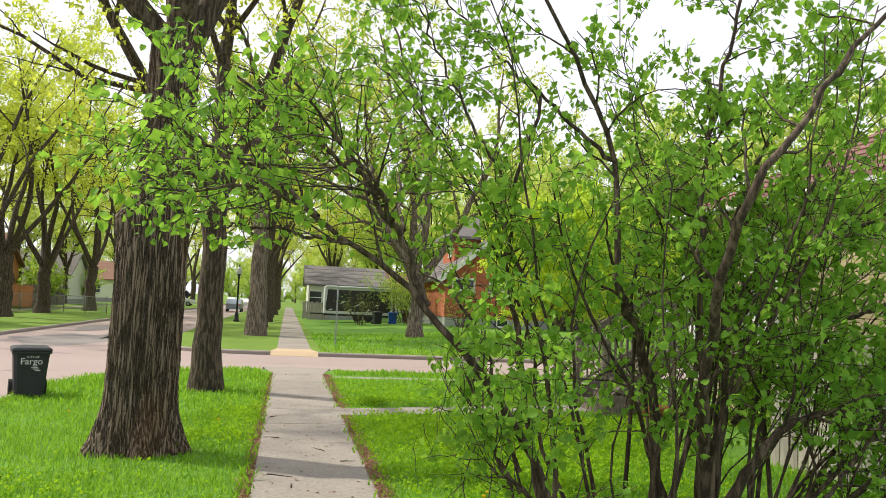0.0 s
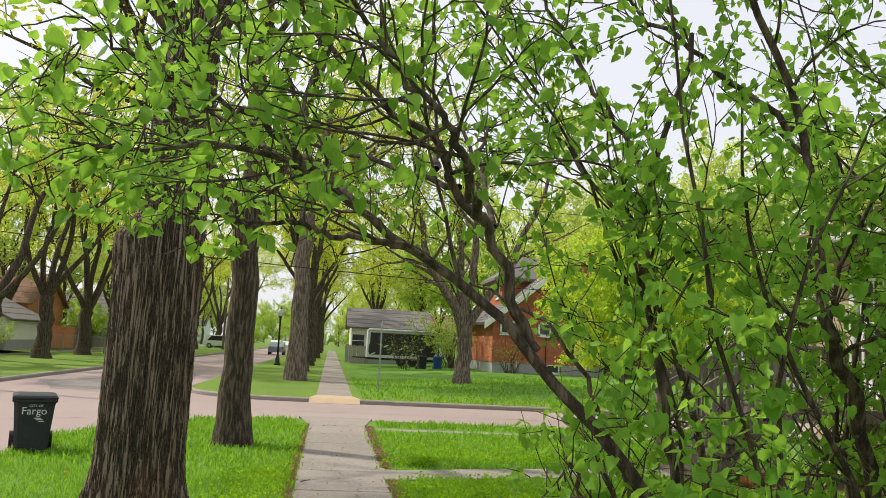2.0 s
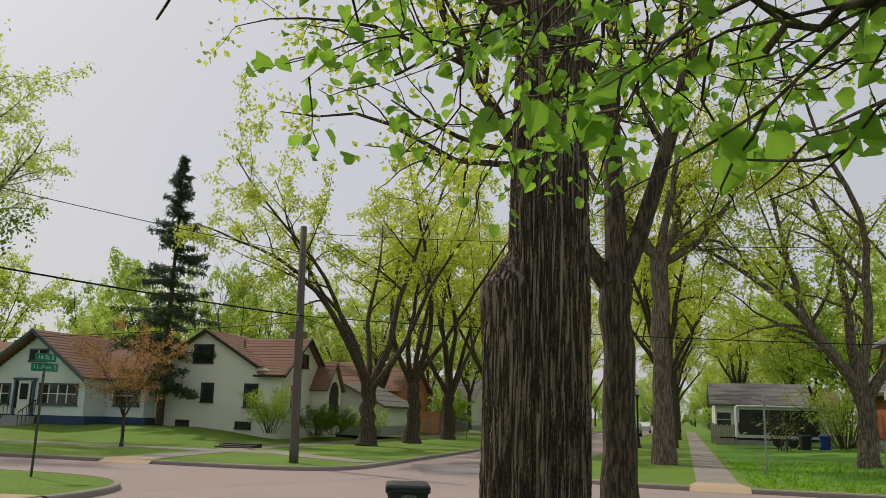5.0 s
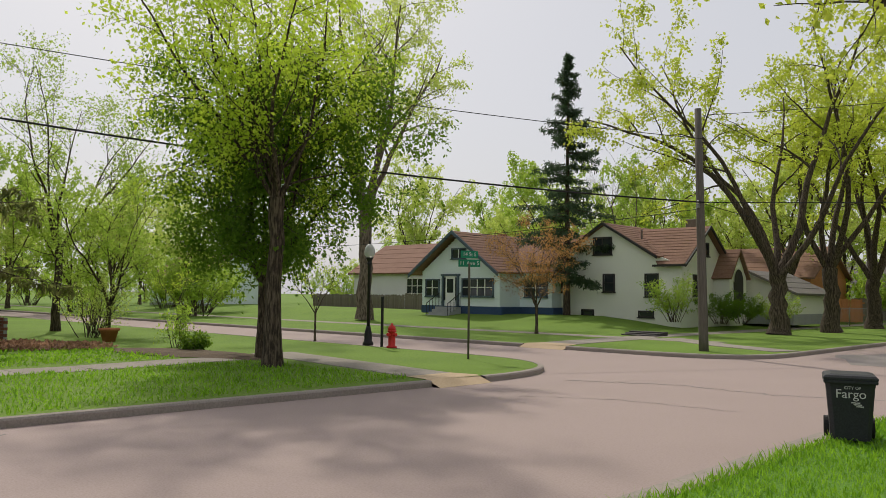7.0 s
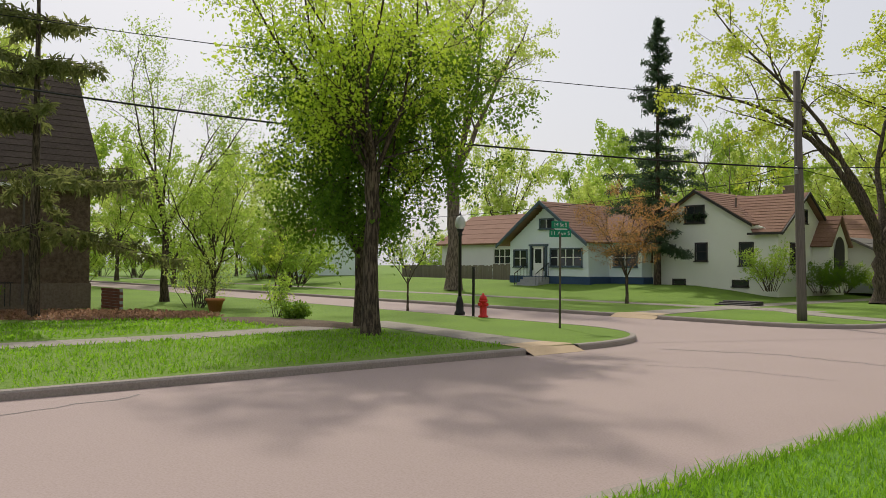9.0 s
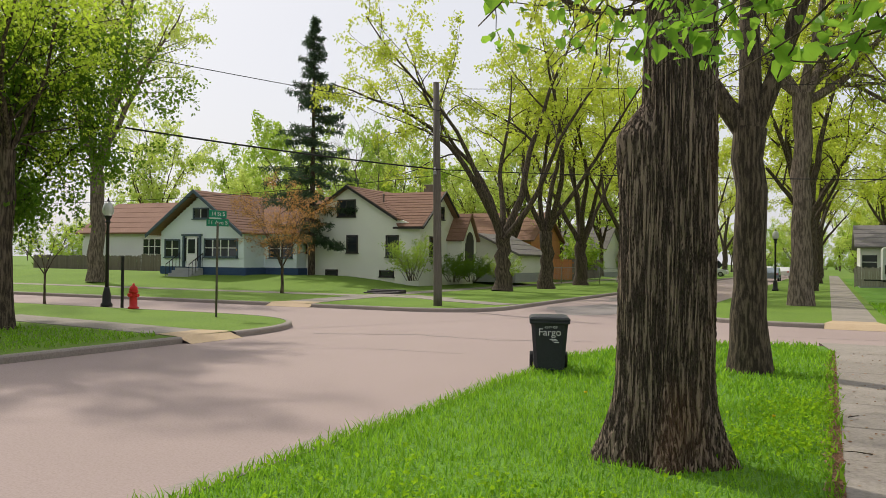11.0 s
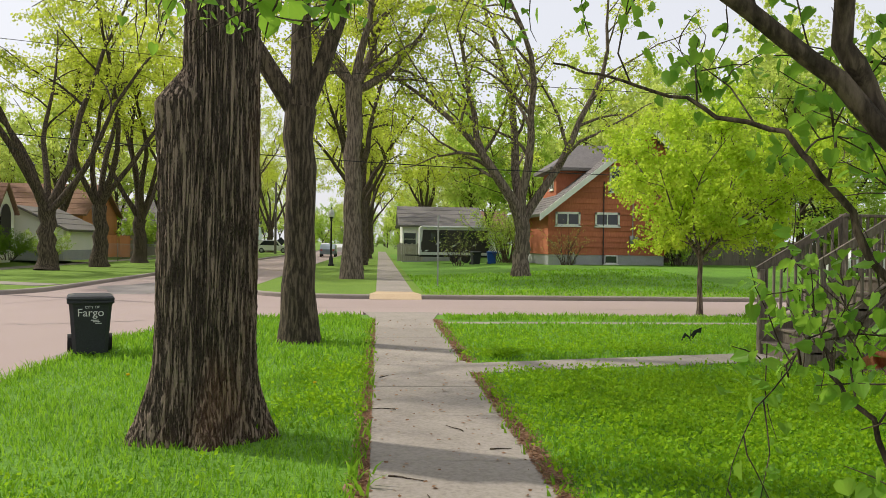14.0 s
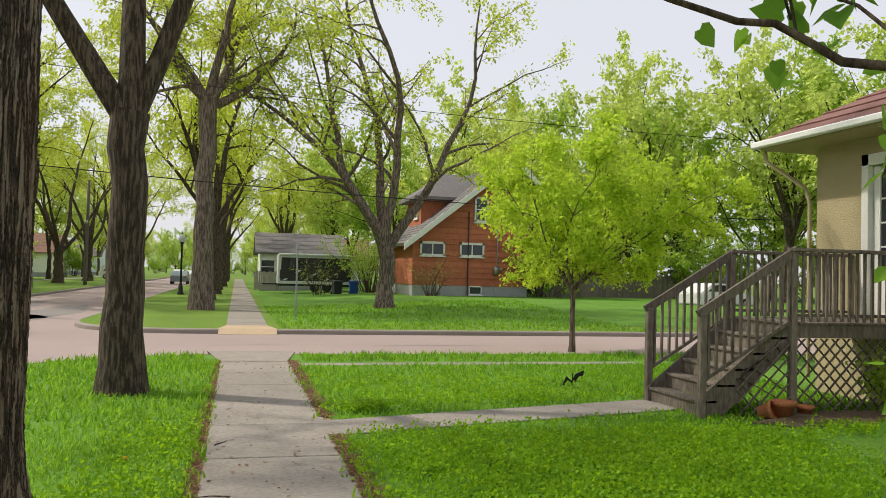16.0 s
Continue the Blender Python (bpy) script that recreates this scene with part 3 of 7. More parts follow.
strip("northwest", [(-18.2, 36.4), (-14.6, 33.5), (-11.6, 32.0)], 1.2, 0.018, WALK, "concrete walk to the corner", 1.5)
strip("northwest_long", [(-19.6, 36), (-19.6, 140)], 1.3, 0.013, WALK, "concrete sidewalk under the elms", 3.0)

# ramps from the walks down to the road
for tag, (xa, ya), (xb, yb), wa, wb in (("near", (0, 20.35), (0.0, 22.25), 1.2, 1.75), ("far", (0, 29.95), (0, 28.68), 1.2, 1.6), ("west", (-13.6, 17.0), (-12.9, 17.0), 1.35, 1.6), ("northwest", (-18.8, 29.2), (-18.75, 28.28), 1.5, 1.9)):
    a, b = Vector((xa, ya)), Vector((xb, yb))
    d = (b - a).normalized()
    s = Vector((-d.y, d.x))
    bm = bmesh.new()
    v = [bm.verts.new((*(a + s * wa / 2), 0.014)), bm.verts.new((*(a - s * wa / 2), 0.014)), bm.verts.new((*(b - s * wb / 2), 0.016)), bm.verts.new((*(b + s * wb / 2), 0.016))]
    e = [bm.verts.new((*(b + d * 0.42 - s * wb / 2), STREET_Z + 0.004)), bm.verts.new((*(b + d * 0.42 + s * wb / 2), STREET_Z + 0.004))]
    bm.faces.new(v)
    bm.faces.new((v[3], v[2], e[0], e[1]))
    bmesh.ops.recalc_face_normals(bm, faces=bm.faces)
    structure("ramp_" + tag, bm, APRON if tag != "near" else WALK, "sandy concrete kerb ramp at the crossing")

# thin gutter of pale concrete along the near kerb
bm = bmesh.new()
for x0, x1, y0, y1 in ((-5.3, -4.84, -120, 16.5), (-13.2, -12.8, 60, 60.1)):
    bm.faces.new([bm.verts.new(v) for v in ((x0, y0, STREET_Z + 0.005), (x1, y0, STREET_Z + 0.02), (x1, y1, STREET_Z + 0.02), (x0, y1, STREET_Z + 0.005))])
structure("gutter", bm, KERB, "pale concrete gutter beside the kerb")


# ---- houses ----
def window(parent, x0, x1, z0, z1, y, frame_mat, panes=1, cross=0, depth=0.06, out=-1, axis="y", w=0.09, sash=None):
    """A window on a wall: frame of four bars, glass panes and bars. axis y: wall across x; axis x: wall across y (x0, x1 then run along y)."""
    def put(bm, a0, a1, d0, d1, c0, c1):
        d0, d1 = sorted((d0, d1))
        if axis == "y":
            box(bm, a0, a1, d0, d1, c0, c1)
        else:
            box(bm, d0, d1, a0, a1, c0, c1)
        return bm
    o = out
    fr = bmesh.new()
    for a in ((x0, x1, z1 - w, z1), (x0, x1, z0, z0 + w * 0.8), (x0, x0 + w, z0, z1), (x1 - w, x1, z0, z1)):
        put(fr, a[0], a[1], y + o * 0.001, y + o * depth, a[2], a[3])
    win = part("window", fr, frame_mat, parent)
    put_s = put(bmesh.new(), x0 - 0.05, x1 + 0.05, y + o * 0.001, y + o * (depth + 0.05), z0 - 0.06, z0 - 0.002)
    part("sill", put_s, frame_mat, win)
    pw = (x1 - x0 - 2 * w) / panes
    for k in range(panes):
        a = x0 + w + k * pw
        part("pane", put(bmesh.new(), a + 0.02, a + pw - 0.02, y + o * 0.004, y + o * 0.02, z0 + w * 0.8, z1 - w), GLASS, win)
        if k:
            part("mullion", put(bmesh.new(), a - 0.035, a + 0.035, y + o * 0.003, y + o * (depth - 0.005), z0 + w * 0.8, z1 - w), sash or frame_mat, win)
        if cross:
            zc = (z0 + z1) / 2
            part("rail", put(bmesh.new(), a + 0.015, a + pw - 0.015, y + o * 0.003, y + o * (depth - 0.01), zc - 0.025, zc + 0.025), sash or frame_mat, win)
    return win


def roof_slab(parent, a, b, c, d, thick, mat, name="roof", fine=True):
    """A roof plane through four points (eave a-b, ridge d-c), with overlapping shingle courses as pieces."""
    a, b, c, d = map(Vector, (a, b, c, d))
    n = (b - a).cross(d - a).normalized()
    if n.z < 0:
        n = -n
    bm = bmesh.new()
    lo = [bm.verts.new(v - n * thick * 0.5) for v in (a, b, c, d)]
    hi = [bm.verts.new(v + n * thick * 0.5) for v in (a, b, c, d)]
    bm.faces.new(lo)
    bm.faces.new(hi)
    for i in range(4):
        bm.faces.new((lo[i], lo[(i + 1) % 4], hi[(i + 1) % 4], hi[i]))
    bmesh.ops.recalc_face_normals(bm, faces=bm.faces)
    slab = part(name, bm, mat, parent)
    rows = max(2, int((d - a).length / (0.3 if fine else 0.8)))
    for k in range(rows):
        p, q = a.lerp(d, k / rows), b.lerp(c, k / rows)
        r, s = b.lerp(c, min(1, (k + 1.1) / rows)), a.lerp(d, min(1, (k + 1.1) / rows))
        bm = bmesh.new()
        u, v = n * (thick * 0.5 + 0.03), n * (thick * 0.5 + 0.008)
        top = [bm.verts.new(x) for x in (p + u, q + u, r + v, s + v)]
        bot = [bm.verts.new(x + n * thick * 0.5) for x in (p, q, r, s)]
        bm.faces.new(top)
        for i in range(4):
            bm.faces.new((bot[i], bot[(i + 1) % 4], top[(i + 1) % 4], top[i]))
        bmesh.ops.recalc_face_normals(bm, faces=bm.faces)
        part("shingle_course", bm, mat, slab)
    return slab


def rake(parent, pts, y, w, mat, t=0.05, name="bargeboard"):
    """Boards along a gable edge."""
    for (x0, z0), (x1, z1) in zip(pts, pts[1:]):
        part(name, bar(bmesh.new(), (x0, y, z0), (x1, y, z1), w, t) if abs(z1 - z0) < 1e-6 else prism(bmesh.new(), [(x0, z0 - w / 2), (x1, z1 - w / 2), (x1, z1 + w / 2), (x0, z0 + w / 2)], y - t / 2, y + t / 2), mat, parent)


def courses(parent, x0, x1, z0, z1, y, step, mat, limit=None, name="board", jit=0.0, tilt=0.022):
    """Siding boards across a wall that faces -y, each a piece; limit(z) gives the wall's x range there."""
    z = z0
    while z < z1 - 0.02:
        h = min(step, z1 - z)
        a, b = (x0, x1) if limit is None else limit(z + h * 0.5)
        if b - a > 0.1:
            bm = bmesh.new()
            yy = y - random.uniform(0, jit)
            o = [bm.verts.new(v) for v in ((a, yy - tilt, z), (b, yy - tilt, z), (b, yy - 0.006, z + h), (a, yy - 0.006, z + h))]
            i = [bm.verts.new(v) for v in ((a, y + 0.02, z), (b, y + 0.02, z), (b, y + 0.02, z + h), (a, y + 0.02, z + h))]
            bm.faces.new(o)
            for k in range(4):
                bm.faces.new((o[k], i[k], i[(k + 1) % 4], o[(k + 1) % 4]))
            bmesh.ops.recalc_face_normals(bm, faces=bm.faces)
            part(name, bm, mat, parent)
        z += step


def cream_house():
    h = thing("house", (-27.0, 50, 0.5), "cream rendered gabled house with brown shingle roof", "house")
    X, Y = -27.0, 50.0

    def sub(p):
        p.location = (-X, -Y, -0.5)
        return p
    wall = bmesh.new()
    prism(wall, [(-32.0, 0.0), (-22.6, 0.0), (-22.6, 3.62), (-24.3, 4.2), (-27.55, 6.05), (-31.0, 4.25), (-32.0, 3.4)], 46, 54)
    sub(part("wall", wall, CREAM, h))
    e = bmesh.new()
    a = [e.verts.new((-22.6, y, z)) for y, z in ((46, 3.6), (48.9, 5.75), (51.8, 3.6))]
    b = [e.verts.new((-27, y, z)) for y, z in ((46, 3.6), (48.9, 5.75), (51.8, 3.6))]
    e.faces.new(a)
    for i in range(2):
        e.faces.new((a[i], b[i], b[i + 1], a[i + 1]))
    sub(part("gable_wall", e, CREAM, h))
    p = bmesh.new()
    a = [p.verts.new((-21.6, y, z)) for y, z in ((49.9, 0.4), (52.2, 0.4), (52.2, 3.0), (51.05, 4.5), (49.9, 3.0))]
    b = [p.verts.new((-22.7, y, z)) for y, z in ((49.9, 0.4), (52.2, 0.4), (52.2, 3.0), (51.05, 4.5), (49.9, 3.0))]
    p.faces.new(a)
    for i in range(5):
        p.faces.new((a[i], b[i], b[(i + 1) % 5], a[(i + 1) % 5]))
    bmesh.ops.recalc_face_normals(p, faces=p.faces)
    sub(part("entry_wall", p, CREAM, h))
    d = bmesh.new()
    for r, z0, z1, t in ((0.62, 0.9, 2.75, 0.06), ):
        box(d, -21.6 + 0.002, -21.6 + t, 51.05 - r, 51.05 + r, z0, z1)
        pts = [(51.05 + r * math.cos(k * math.pi / 12), z1 + r * 1.2 * math.sin(k * math.pi / 12)) for k in range(13)]
        q = [d.verts.new((-21.6 + t, y, z)) for y, z in pts]
        d.faces.new(q)
    sub(part("door", d, TRIM_DARK, h, "dark arched entry door"))
    for ra, rb, rc, rd in (((-27.55, 45.7, 6.15), (-27.55, 54.2, 6.15), (-23.9, 54.2, 4.05), (-23.9, 45.7, 4.05)),
                           ((-27.55, 45.7, 6.15), (-27.55, 54.2, 6.15), (-32.4, 54.2, 3.1), (-32.4, 45.7, 3.1)),
                           ((-22.3, 48.9, 5.9), (-27.2, 48.9, 5.9), (-23.9, 45.75, 3.58), (-22.3, 45.75, 3.58)),
                           ((-22.3, 48.9, 5.9), (-27.4, 48.9, 5.9), (-27.4, 52.05, 3.58), (-22.3, 52.05, 3.58)),
                           ((-21.4, 51.05, 4.65), (-23.2, 51.05, 4.65), (-23.2, 49.7, 2.9), (-21.4, 49.7, 2.9)),
                           ((-21.4, 51.05, 4.65), (-23.2, 51.05, 4.65), (-23.2, 52.4, 2.9), (-21.4, 52.4, 2.9))):
        sub(roof_slab(h, rd, rc, rb, ra, 0.1, ROOF_BROWN))
    for rr in range(1):
        rk = [(-32.4, 3.1), (-27.55, 6.17), (-23.95, 4.05)]
        for (x0, z0), (x1, z1) in zip(rk, rk[1:]):
            sub(part("bargeboard", prism(bmesh.new(), [(x0, z0 - 0.1), (x1, z1 - 0.1), (x1, z1 + 0.06), (x0, z0 + 0.06)], 45.62, 45.7), TRIM_DARK, h))
    sub(part("eave_board", boxm(-24.2, -22.2, 45.6, 45.74, 3.5, 3.62), TRIM_DARK, h))
    for y0, z0, y1, z1 in ((45.75, 3.55, 48.9, 5.9), (48.9, 5.9, 52.05, 3.55)):
        bm = bmesh.new()
        v = [bm.verts.new((x, y, z)) for x in (-22.28, -22.2) for y, z in ((y0, z0 - 0.08), (y1, z1 - 0.08), (y1, z1 + 0.08), (y0, z0 + 0.08))]
        for f in ((0, 1, 2, 3), (4, 5, 6, 7), (0, 1, 5, 4), (2, 3, 7, 6), (0, 3, 7, 4), (1, 2, 6, 5)):
            bm.faces.new([v[i] for i in f])
        bmesh.ops.recalc_face_normals(bm, faces=bm.faces)
        sub(part("bargeboard", bm, TRIM_DARK, h))
    for x0, x1, z0, z1, n, c in ((-28.37, -27.05, 4.28, 5.35, 2, 0), (-27.68, -26.85, 2.05, 3.14, 1, 1), (-24.88, -24.0, 1.8, 3.13, 1, 1), (-31.4, -30.6, 2.0, 3.0, 1, 1)):
        sub(window(h, x0, x1, z0, z1, 46, TRIM_DARK, n, c))
    for x0, x1 in ((-29.2, -28.3), (-25.3, -24.3)):
        sub(window(h, x0, x1, 0.62, 1.0, 46, TRIM_DARK, 1, 0))
    sub(window(h, 47.3, 48.3, 1.9, 3.1, -22.6, TRIM_DARK, 1, 1, out=1, axis="x"))
    sub(window(h, 48.5, 49.3, 4.2, 5.0, -22.6, TRIM_DARK, 1, 0, out=1, axis="x"))
    sub(part("chimney", boxm(-24.2, -23.3, 49.6, 50.4, 5.2, 6.5, bevel=0.03), FENCE_DARK, h, "dark grey brick chimney"))
    sub(part("vent_pipe", lathe(bmesh.new(), [(0.06, 0), (0.06, 0.5), (0.08, 0.52)], 8, (-25.6, 46.9, 5.2)), STEEL, h))
    return h


def cottage():
    """Pale blue bungalow with a front gable."""
    h = thing("house", (-37, 48, 0.35), "pale blue sided bungalow with brown roof and blue base", "house")
    off = (37, -48, -0.35)

    def sub(p):
        p.location = off
        return p
    sub(part("foundation", boxm(-40.1, -33.1, 43.03, 52, -0.1, 1.05), NAVY, h))
    sub(part("foundation", boxm(-33.1, -30.6, 45.03, 52, -0.1, 1.05), NAVY, h))
    core = bmesh.new()
    prism(core, [(-40.0, 1.05), (-33.2, 1.05), (-33.2, 3.25), (-36.7, 5.6), (-40.0, 3.3)], 43, 52)
    box(core, -33.2, -30.7, 45, 52, 1.05, 3.25)
    sub(part("wall", core, SIDING_BLUE, h))

    def gable(z):
        return (-40.0, -33.2) if z < 3.25 else (-40.0 + (z - 3.25) * 1.4, -33.2 - (z - 3.25) * 1.49)
    n0 = len(h.children)
    courses(h, -40, -33.2, 1.05, 5.5, 43, 0.19, SIDING_BLUE, gable)
    courses(h, -33.15, -30.7, 1.05, 3.25, 45, 0.19, SIDING_BLUE)
    for c in h.children[n0:]:
        c.location = off
    for q in (((-36.75, 42.4, 5.85), (-36.75, 52.5, 5.85), (-40.7, 52.5, 3.1), (-40.7, 42.4, 3.1)), ((-36.75, 42.4, 5.85), (-36.75, 52.5, 5.85), (-32.9, 52.5, 3.15), (-32.9, 42.4, 3.15)),
              ((-32.9, 44.6, 3.2), (-30.3, 44.6, 3.2), (-30.3, 48.4, 5.7), (-36.0, 48.4, 5.7)), ((-30.3, 52.2, 3.2), (-34, 52.2, 3.2), (-36, 48.4, 5.7), (-30.3, 48.4, 5.7))):
        sub(roof_slab(h, *q[::-1], 0.1, ROOF_BROWN))
    rk = [(-40.75, 3.05), (-36.75, 5.87), (-32.85, 3.1)]
    for (x0, z0), (x1, z1) in zip(rk, rk[1:]):
        sub(part("bargeboard", prism(bmesh.new(), [(x0, z0 - 0.16), (x1, z1 - 0.16), (x1, z1 + 0.06), (x0, z0 + 0.06)], 42.3, 42.4), TRIM_BLUE, h))
    for x0, x1, z0, z1, n in ((-39.65, -38.35, 1.63, 2.8, 2), (-36.35, -33.65, 1.66, 2.85, 4), (-37.3, -36.0, 4.1, 4.8, 2)):
        sub(window(h, x0, x1, z0, z1, 42.97, TRIM_BLUE, n, 1 if z0 < 4 else 0, sash=TRIM_WHITE))
    sub(window(h, -32.8, -31.0, 1.68, 2.85, 44.97, TRIM_BLUE, 2, 1, sash=TRIM_WHITE))
    fr = bmesh.new()
    for a in ((-38.05, -37.93, 1.0, 3.0), (-36.72, -36.6, 1.0, 3.0), (-38.15, -36.5, 3.0, 3.12)):
        box(fr, a[0], a[1], 42.84, 42.97, a[2], a[3])
    dr = sub(part("door_frame", fr, TRIM_BLUE, h))
    sub(part("door", boxm(-37.75, -36.9, 42.9, 42.96, 1.02, 2.98), SIDING_WHITE, h, "white panelled front door with glass"))
    sub(part("door_pane", boxm(-37.6, -37.05, 42.88, 42.9, 1.9, 2.8), GLASS, h))
    for x in (-37.92, -36.88):
        sub(part("sidelight", boxm(x, x + 0.15, 42.9, 42.95, 1.4, 2.9), GLASS, h))
    st = bmesh.new()
    for k in range(4):
        box(st, -38.3, -36.4, 42.8 - 0.3 * (4 - k), 42.95, 0.3 + 0.17 * k, 0.3 + 0.17 * (k + 1))
    sub(part("steps", st, FOUND, h))
    for x in (-38.3, -36.4):
        rl = bmesh.new()
        bar(rl, (x, 41.7, 1.2), (x, 42.9, 1.9), 0.04, 0.04)
        for k in range(5):
            bar(rl, (x, 41.7 + 0.29 * k, 0.4 + 0.15 * k), (x, 41.7 + 0.29 * k, 1.2 + 0.17 * k), 0.025, 0.025)
        sub(part("handrail", rl, BLACK, h))
    sub(part("chimney", boxm(-38.0, -37.5, 48.4, 48.9, 4.6, 6.1, bevel=0.03), BRICKRED, h))
    return h


def plain_house(at, size, eave, ridge, wall, roof, label, windows=(), along="x"):
    """A simple gabled house: ridge along x or y, windows on the wall facing -y as (x0, x1, z0, z1, panes)."""
    h = thing("house", at, label, "house")
    sx, sy = size
    body = bmesh.new()
    box(body, -sx / 2, sx / 2, -sy / 2, sy / 2, -0.3, eave)
    part("wall", body, wall, h)
    part("foundation", boxm(-sx / 2 - 0.03, sx / 2 + 0.03, -sy / 2 - 0.03, sy / 2 + 0.03, -0.3, 0.35), FOUND, h)
    o = 0.4
    if along == "x":
        for s in (-1, 1):
            roof_slab(h, (-sx / 2 - o, s * (sy / 2 + o), eave - 0.15), (sx / 2 + o, s * (sy / 2 + o), eave - 0.15), (sx / 2 + o, 0, ridge), (-sx / 2 - o, 0, ridge), 0.12, roof, fine=False)
        for x in (-sx / 2, sx / 2 - 0.2):
            g = bmesh.new()
            a = [g.verts.new((x + dx, y, z)) for dx in (0, 0.2) for y, z in ((-sy / 2, eave), (sy / 2, eave), (0, ridge - 0.1))]
            for f in ((0, 1, 2), (3, 4, 5), (0, 1, 4, 3), (1, 2, 5, 4), (2, 0, 3, 5)):
                g.faces.new([a[i] for i in f])
            bmesh.ops.recalc_face_normals(g, faces=g.faces)
            part("gable_wall", g, wall, h)
    else:
        for s in (-1, 1):
            roof_slab(h, (s * (sx / 2 + o), -sy / 2 - o, eave - 0.15), (s * (sx / 2 + o), sy / 2 + o, eave - 0.15), (0, sy / 2 + o, ridge), (0, -sy / 2 - o, ridge), 0.12, roof, fine=False)
        for y in (-sy / 2, sy / 2 - 0.2):
            part("gable_wall", prism(bmesh.new(), [(-sx / 2, eave), (sx / 2, eave), (0, ridge - 0.1)], y, y + 0.2), wall, h)
    for x0, x1, z0, z1, n in windows:
        window(h, x0, x1, z0, z1, -sy / 2, TRIM_WHITE, n, 1)
    return h


def red_house():
    h = thing("house", (13, 49, 0.4), "red shingled gabled house with pale trim", "house")
    off = (-13, -49, -0.4)

    def sub(p):
        p.location = off
        return p
    W, E, R = 6.9, 14.5, 13.3
    ev, ee = 3.3, 6.5
    core = bmesh.new()
    prism(core, [(W, 0.9), (E, 0.9), (E, ee), (R, 7.35), (W, ev)], 44.02, 54)
    sub(part("wall", core, SIDING_RED, h))
    sub(part("foundation", boxm(W + 0.05, E - 0.05, 44.06, 53.9, 0.0, 0.92), FOUND, h))
    k = (7.35 - ev) / (R - W)

    def lim(z):
        return (W if z < ev else W + (z - ev) / k, E if z < ee else E - (z - ee) * 1.4)
    n0 = len(h.children)
    courses(h, W, E, 0.72, 7.3, 44.02, 0.29, SIDING_RED, lim, jit=0.012, tilt=0.05)
    for c in h.children[n0:]:
        c.location = off
    for q in (((W - 0.65, 43.3, ev - 0.35), (W - 0.65, 54.5, ev - 0.35), (R, 54.5, 7.65), (R, 43.3, 7.65)), ((E + 0.4, 43.3, ee - 0.2), (E + 0.4, 54.5, ee - 0.2), (R, 54.5, 7.65), (R, 43.3, 7.65))):
        sub(roof_slab(h, *q, 0.14, ROOF_GREY))
    rk = [(W - 0.7, ev - 0.42), (R, 7.6), (E + 0.4, ee - 0.2)]
    for (x0, z0), (x1, z1) in zip(rk, rk[1:]):
        sub(part("bargeboard", prism(bmesh.new(), [(x0, z0 - 0.22), (x1, z1 - 0.22), (x1, z1 + 0.13), (x0, z0 + 0.13)], 43.18, 43.3), TRIM_WHITE, h, "pale peeling bargeboard"))
    # dormer on the west slope
    sub(part("dormer_wall", boxm(7.9, 12.0, 46.2, 50.2, 3.8, 5.75), SIDING_RED, h))
    n0 = len(h.children)
    courses(h, 7.9, 10.9, 4.0, 5.75, 46.2, 0.29, SIDING_RED, jit=0.012, tilt=0.05)
    for c in h.children[n0:]:
        c.location = off
    dr = bmesh.new()
    base = [(7.3, 45.6, 5.65), (7.3, 50.8, 5.65), (13.2, 50.8, 5.65), (13.2, 45.6, 5.65)]
    topv = [(9.9, 48.2, 7.15), (13.2, 48.2, 7.15)]
    v = [dr.verts.new(p) for p in base]
    lo = [dr.verts.new((x, y, z - 0.16)) for x, y, z in base]
    t = [dr.verts.new(p) for p in topv]
    dr.faces.new((v[0], v[1], t[0]))
    dr.faces.new((v[1], v[2], t[1], t[0]))
    dr.faces.new((v[3], v[0], t[0], t[1]))
    for i in range(4):
        dr.faces.new((v[i], v[(i + 1) % 4], lo[(i + 1) % 4], lo[i]))
    dr.faces.new(lo)
    bmesh.ops.recalc_face_normals(dr, faces=dr.faces)
    sub(part("dormer_roof", dr, ROOF_GREY, h))
    sub(window(h, 46.9, 48.0, 4.5, 5.5, 7.9, TRIM_WHITE, 2, 0, out=-1, axis="x"))
    for x0, x1, z0, z1, n, c in ((7.35, 8.95, 2.42, 3.16, 2, 0), (9.9, 11.5, 2.42, 3.16, 2, 0), (10.8, 11.72, 4.25, 5.6, 1, 1)):
        sub(window(h, x0, x1, z0, z1, 43.97, TRIM_WHITE, n, c, w=0.12))
    sub(window(h, 10.55, 11.4, 0.45, 0.9, 44.0, TRIM_WHITE, 1, 0, w=0.06))
    sub(part("conduit", bar(bar(bmesh.new(), (12.35, 43.92, 1.6), (12.35, 43.92, 6.4), 0.05, 0.05), (12.35, 43.9, 0.5), (12.1, 43.9, 1.0), 0.04, 0.04), STEEL, h))
    sub(part("meter_box", lathe(boxm(12.15, 12.45, 43.84, 43.97, 1.5, 1.95), [(0.11, 0.0), (0.11, 0.12), (0.06, 0.14)], 10, (12.6, 43.86, 1.75)), STEEL, h))
    sub(part("downpipe", bar(bmesh.new(), (10.45, 43.93, 0.4), (10.45, 43.93, 4.8), 0.06, 0.05), TRIM_DARK, h))
    sub(part("gas_meter", lathe(bmesh.new(), [(0.12, 0), (0.16, 0.1), (0.16, 0.35), (0.1, 0.42), (0.03, 0.6)], 10, (8.5, 43.8, 0.42)), STEEL, h))
    return h


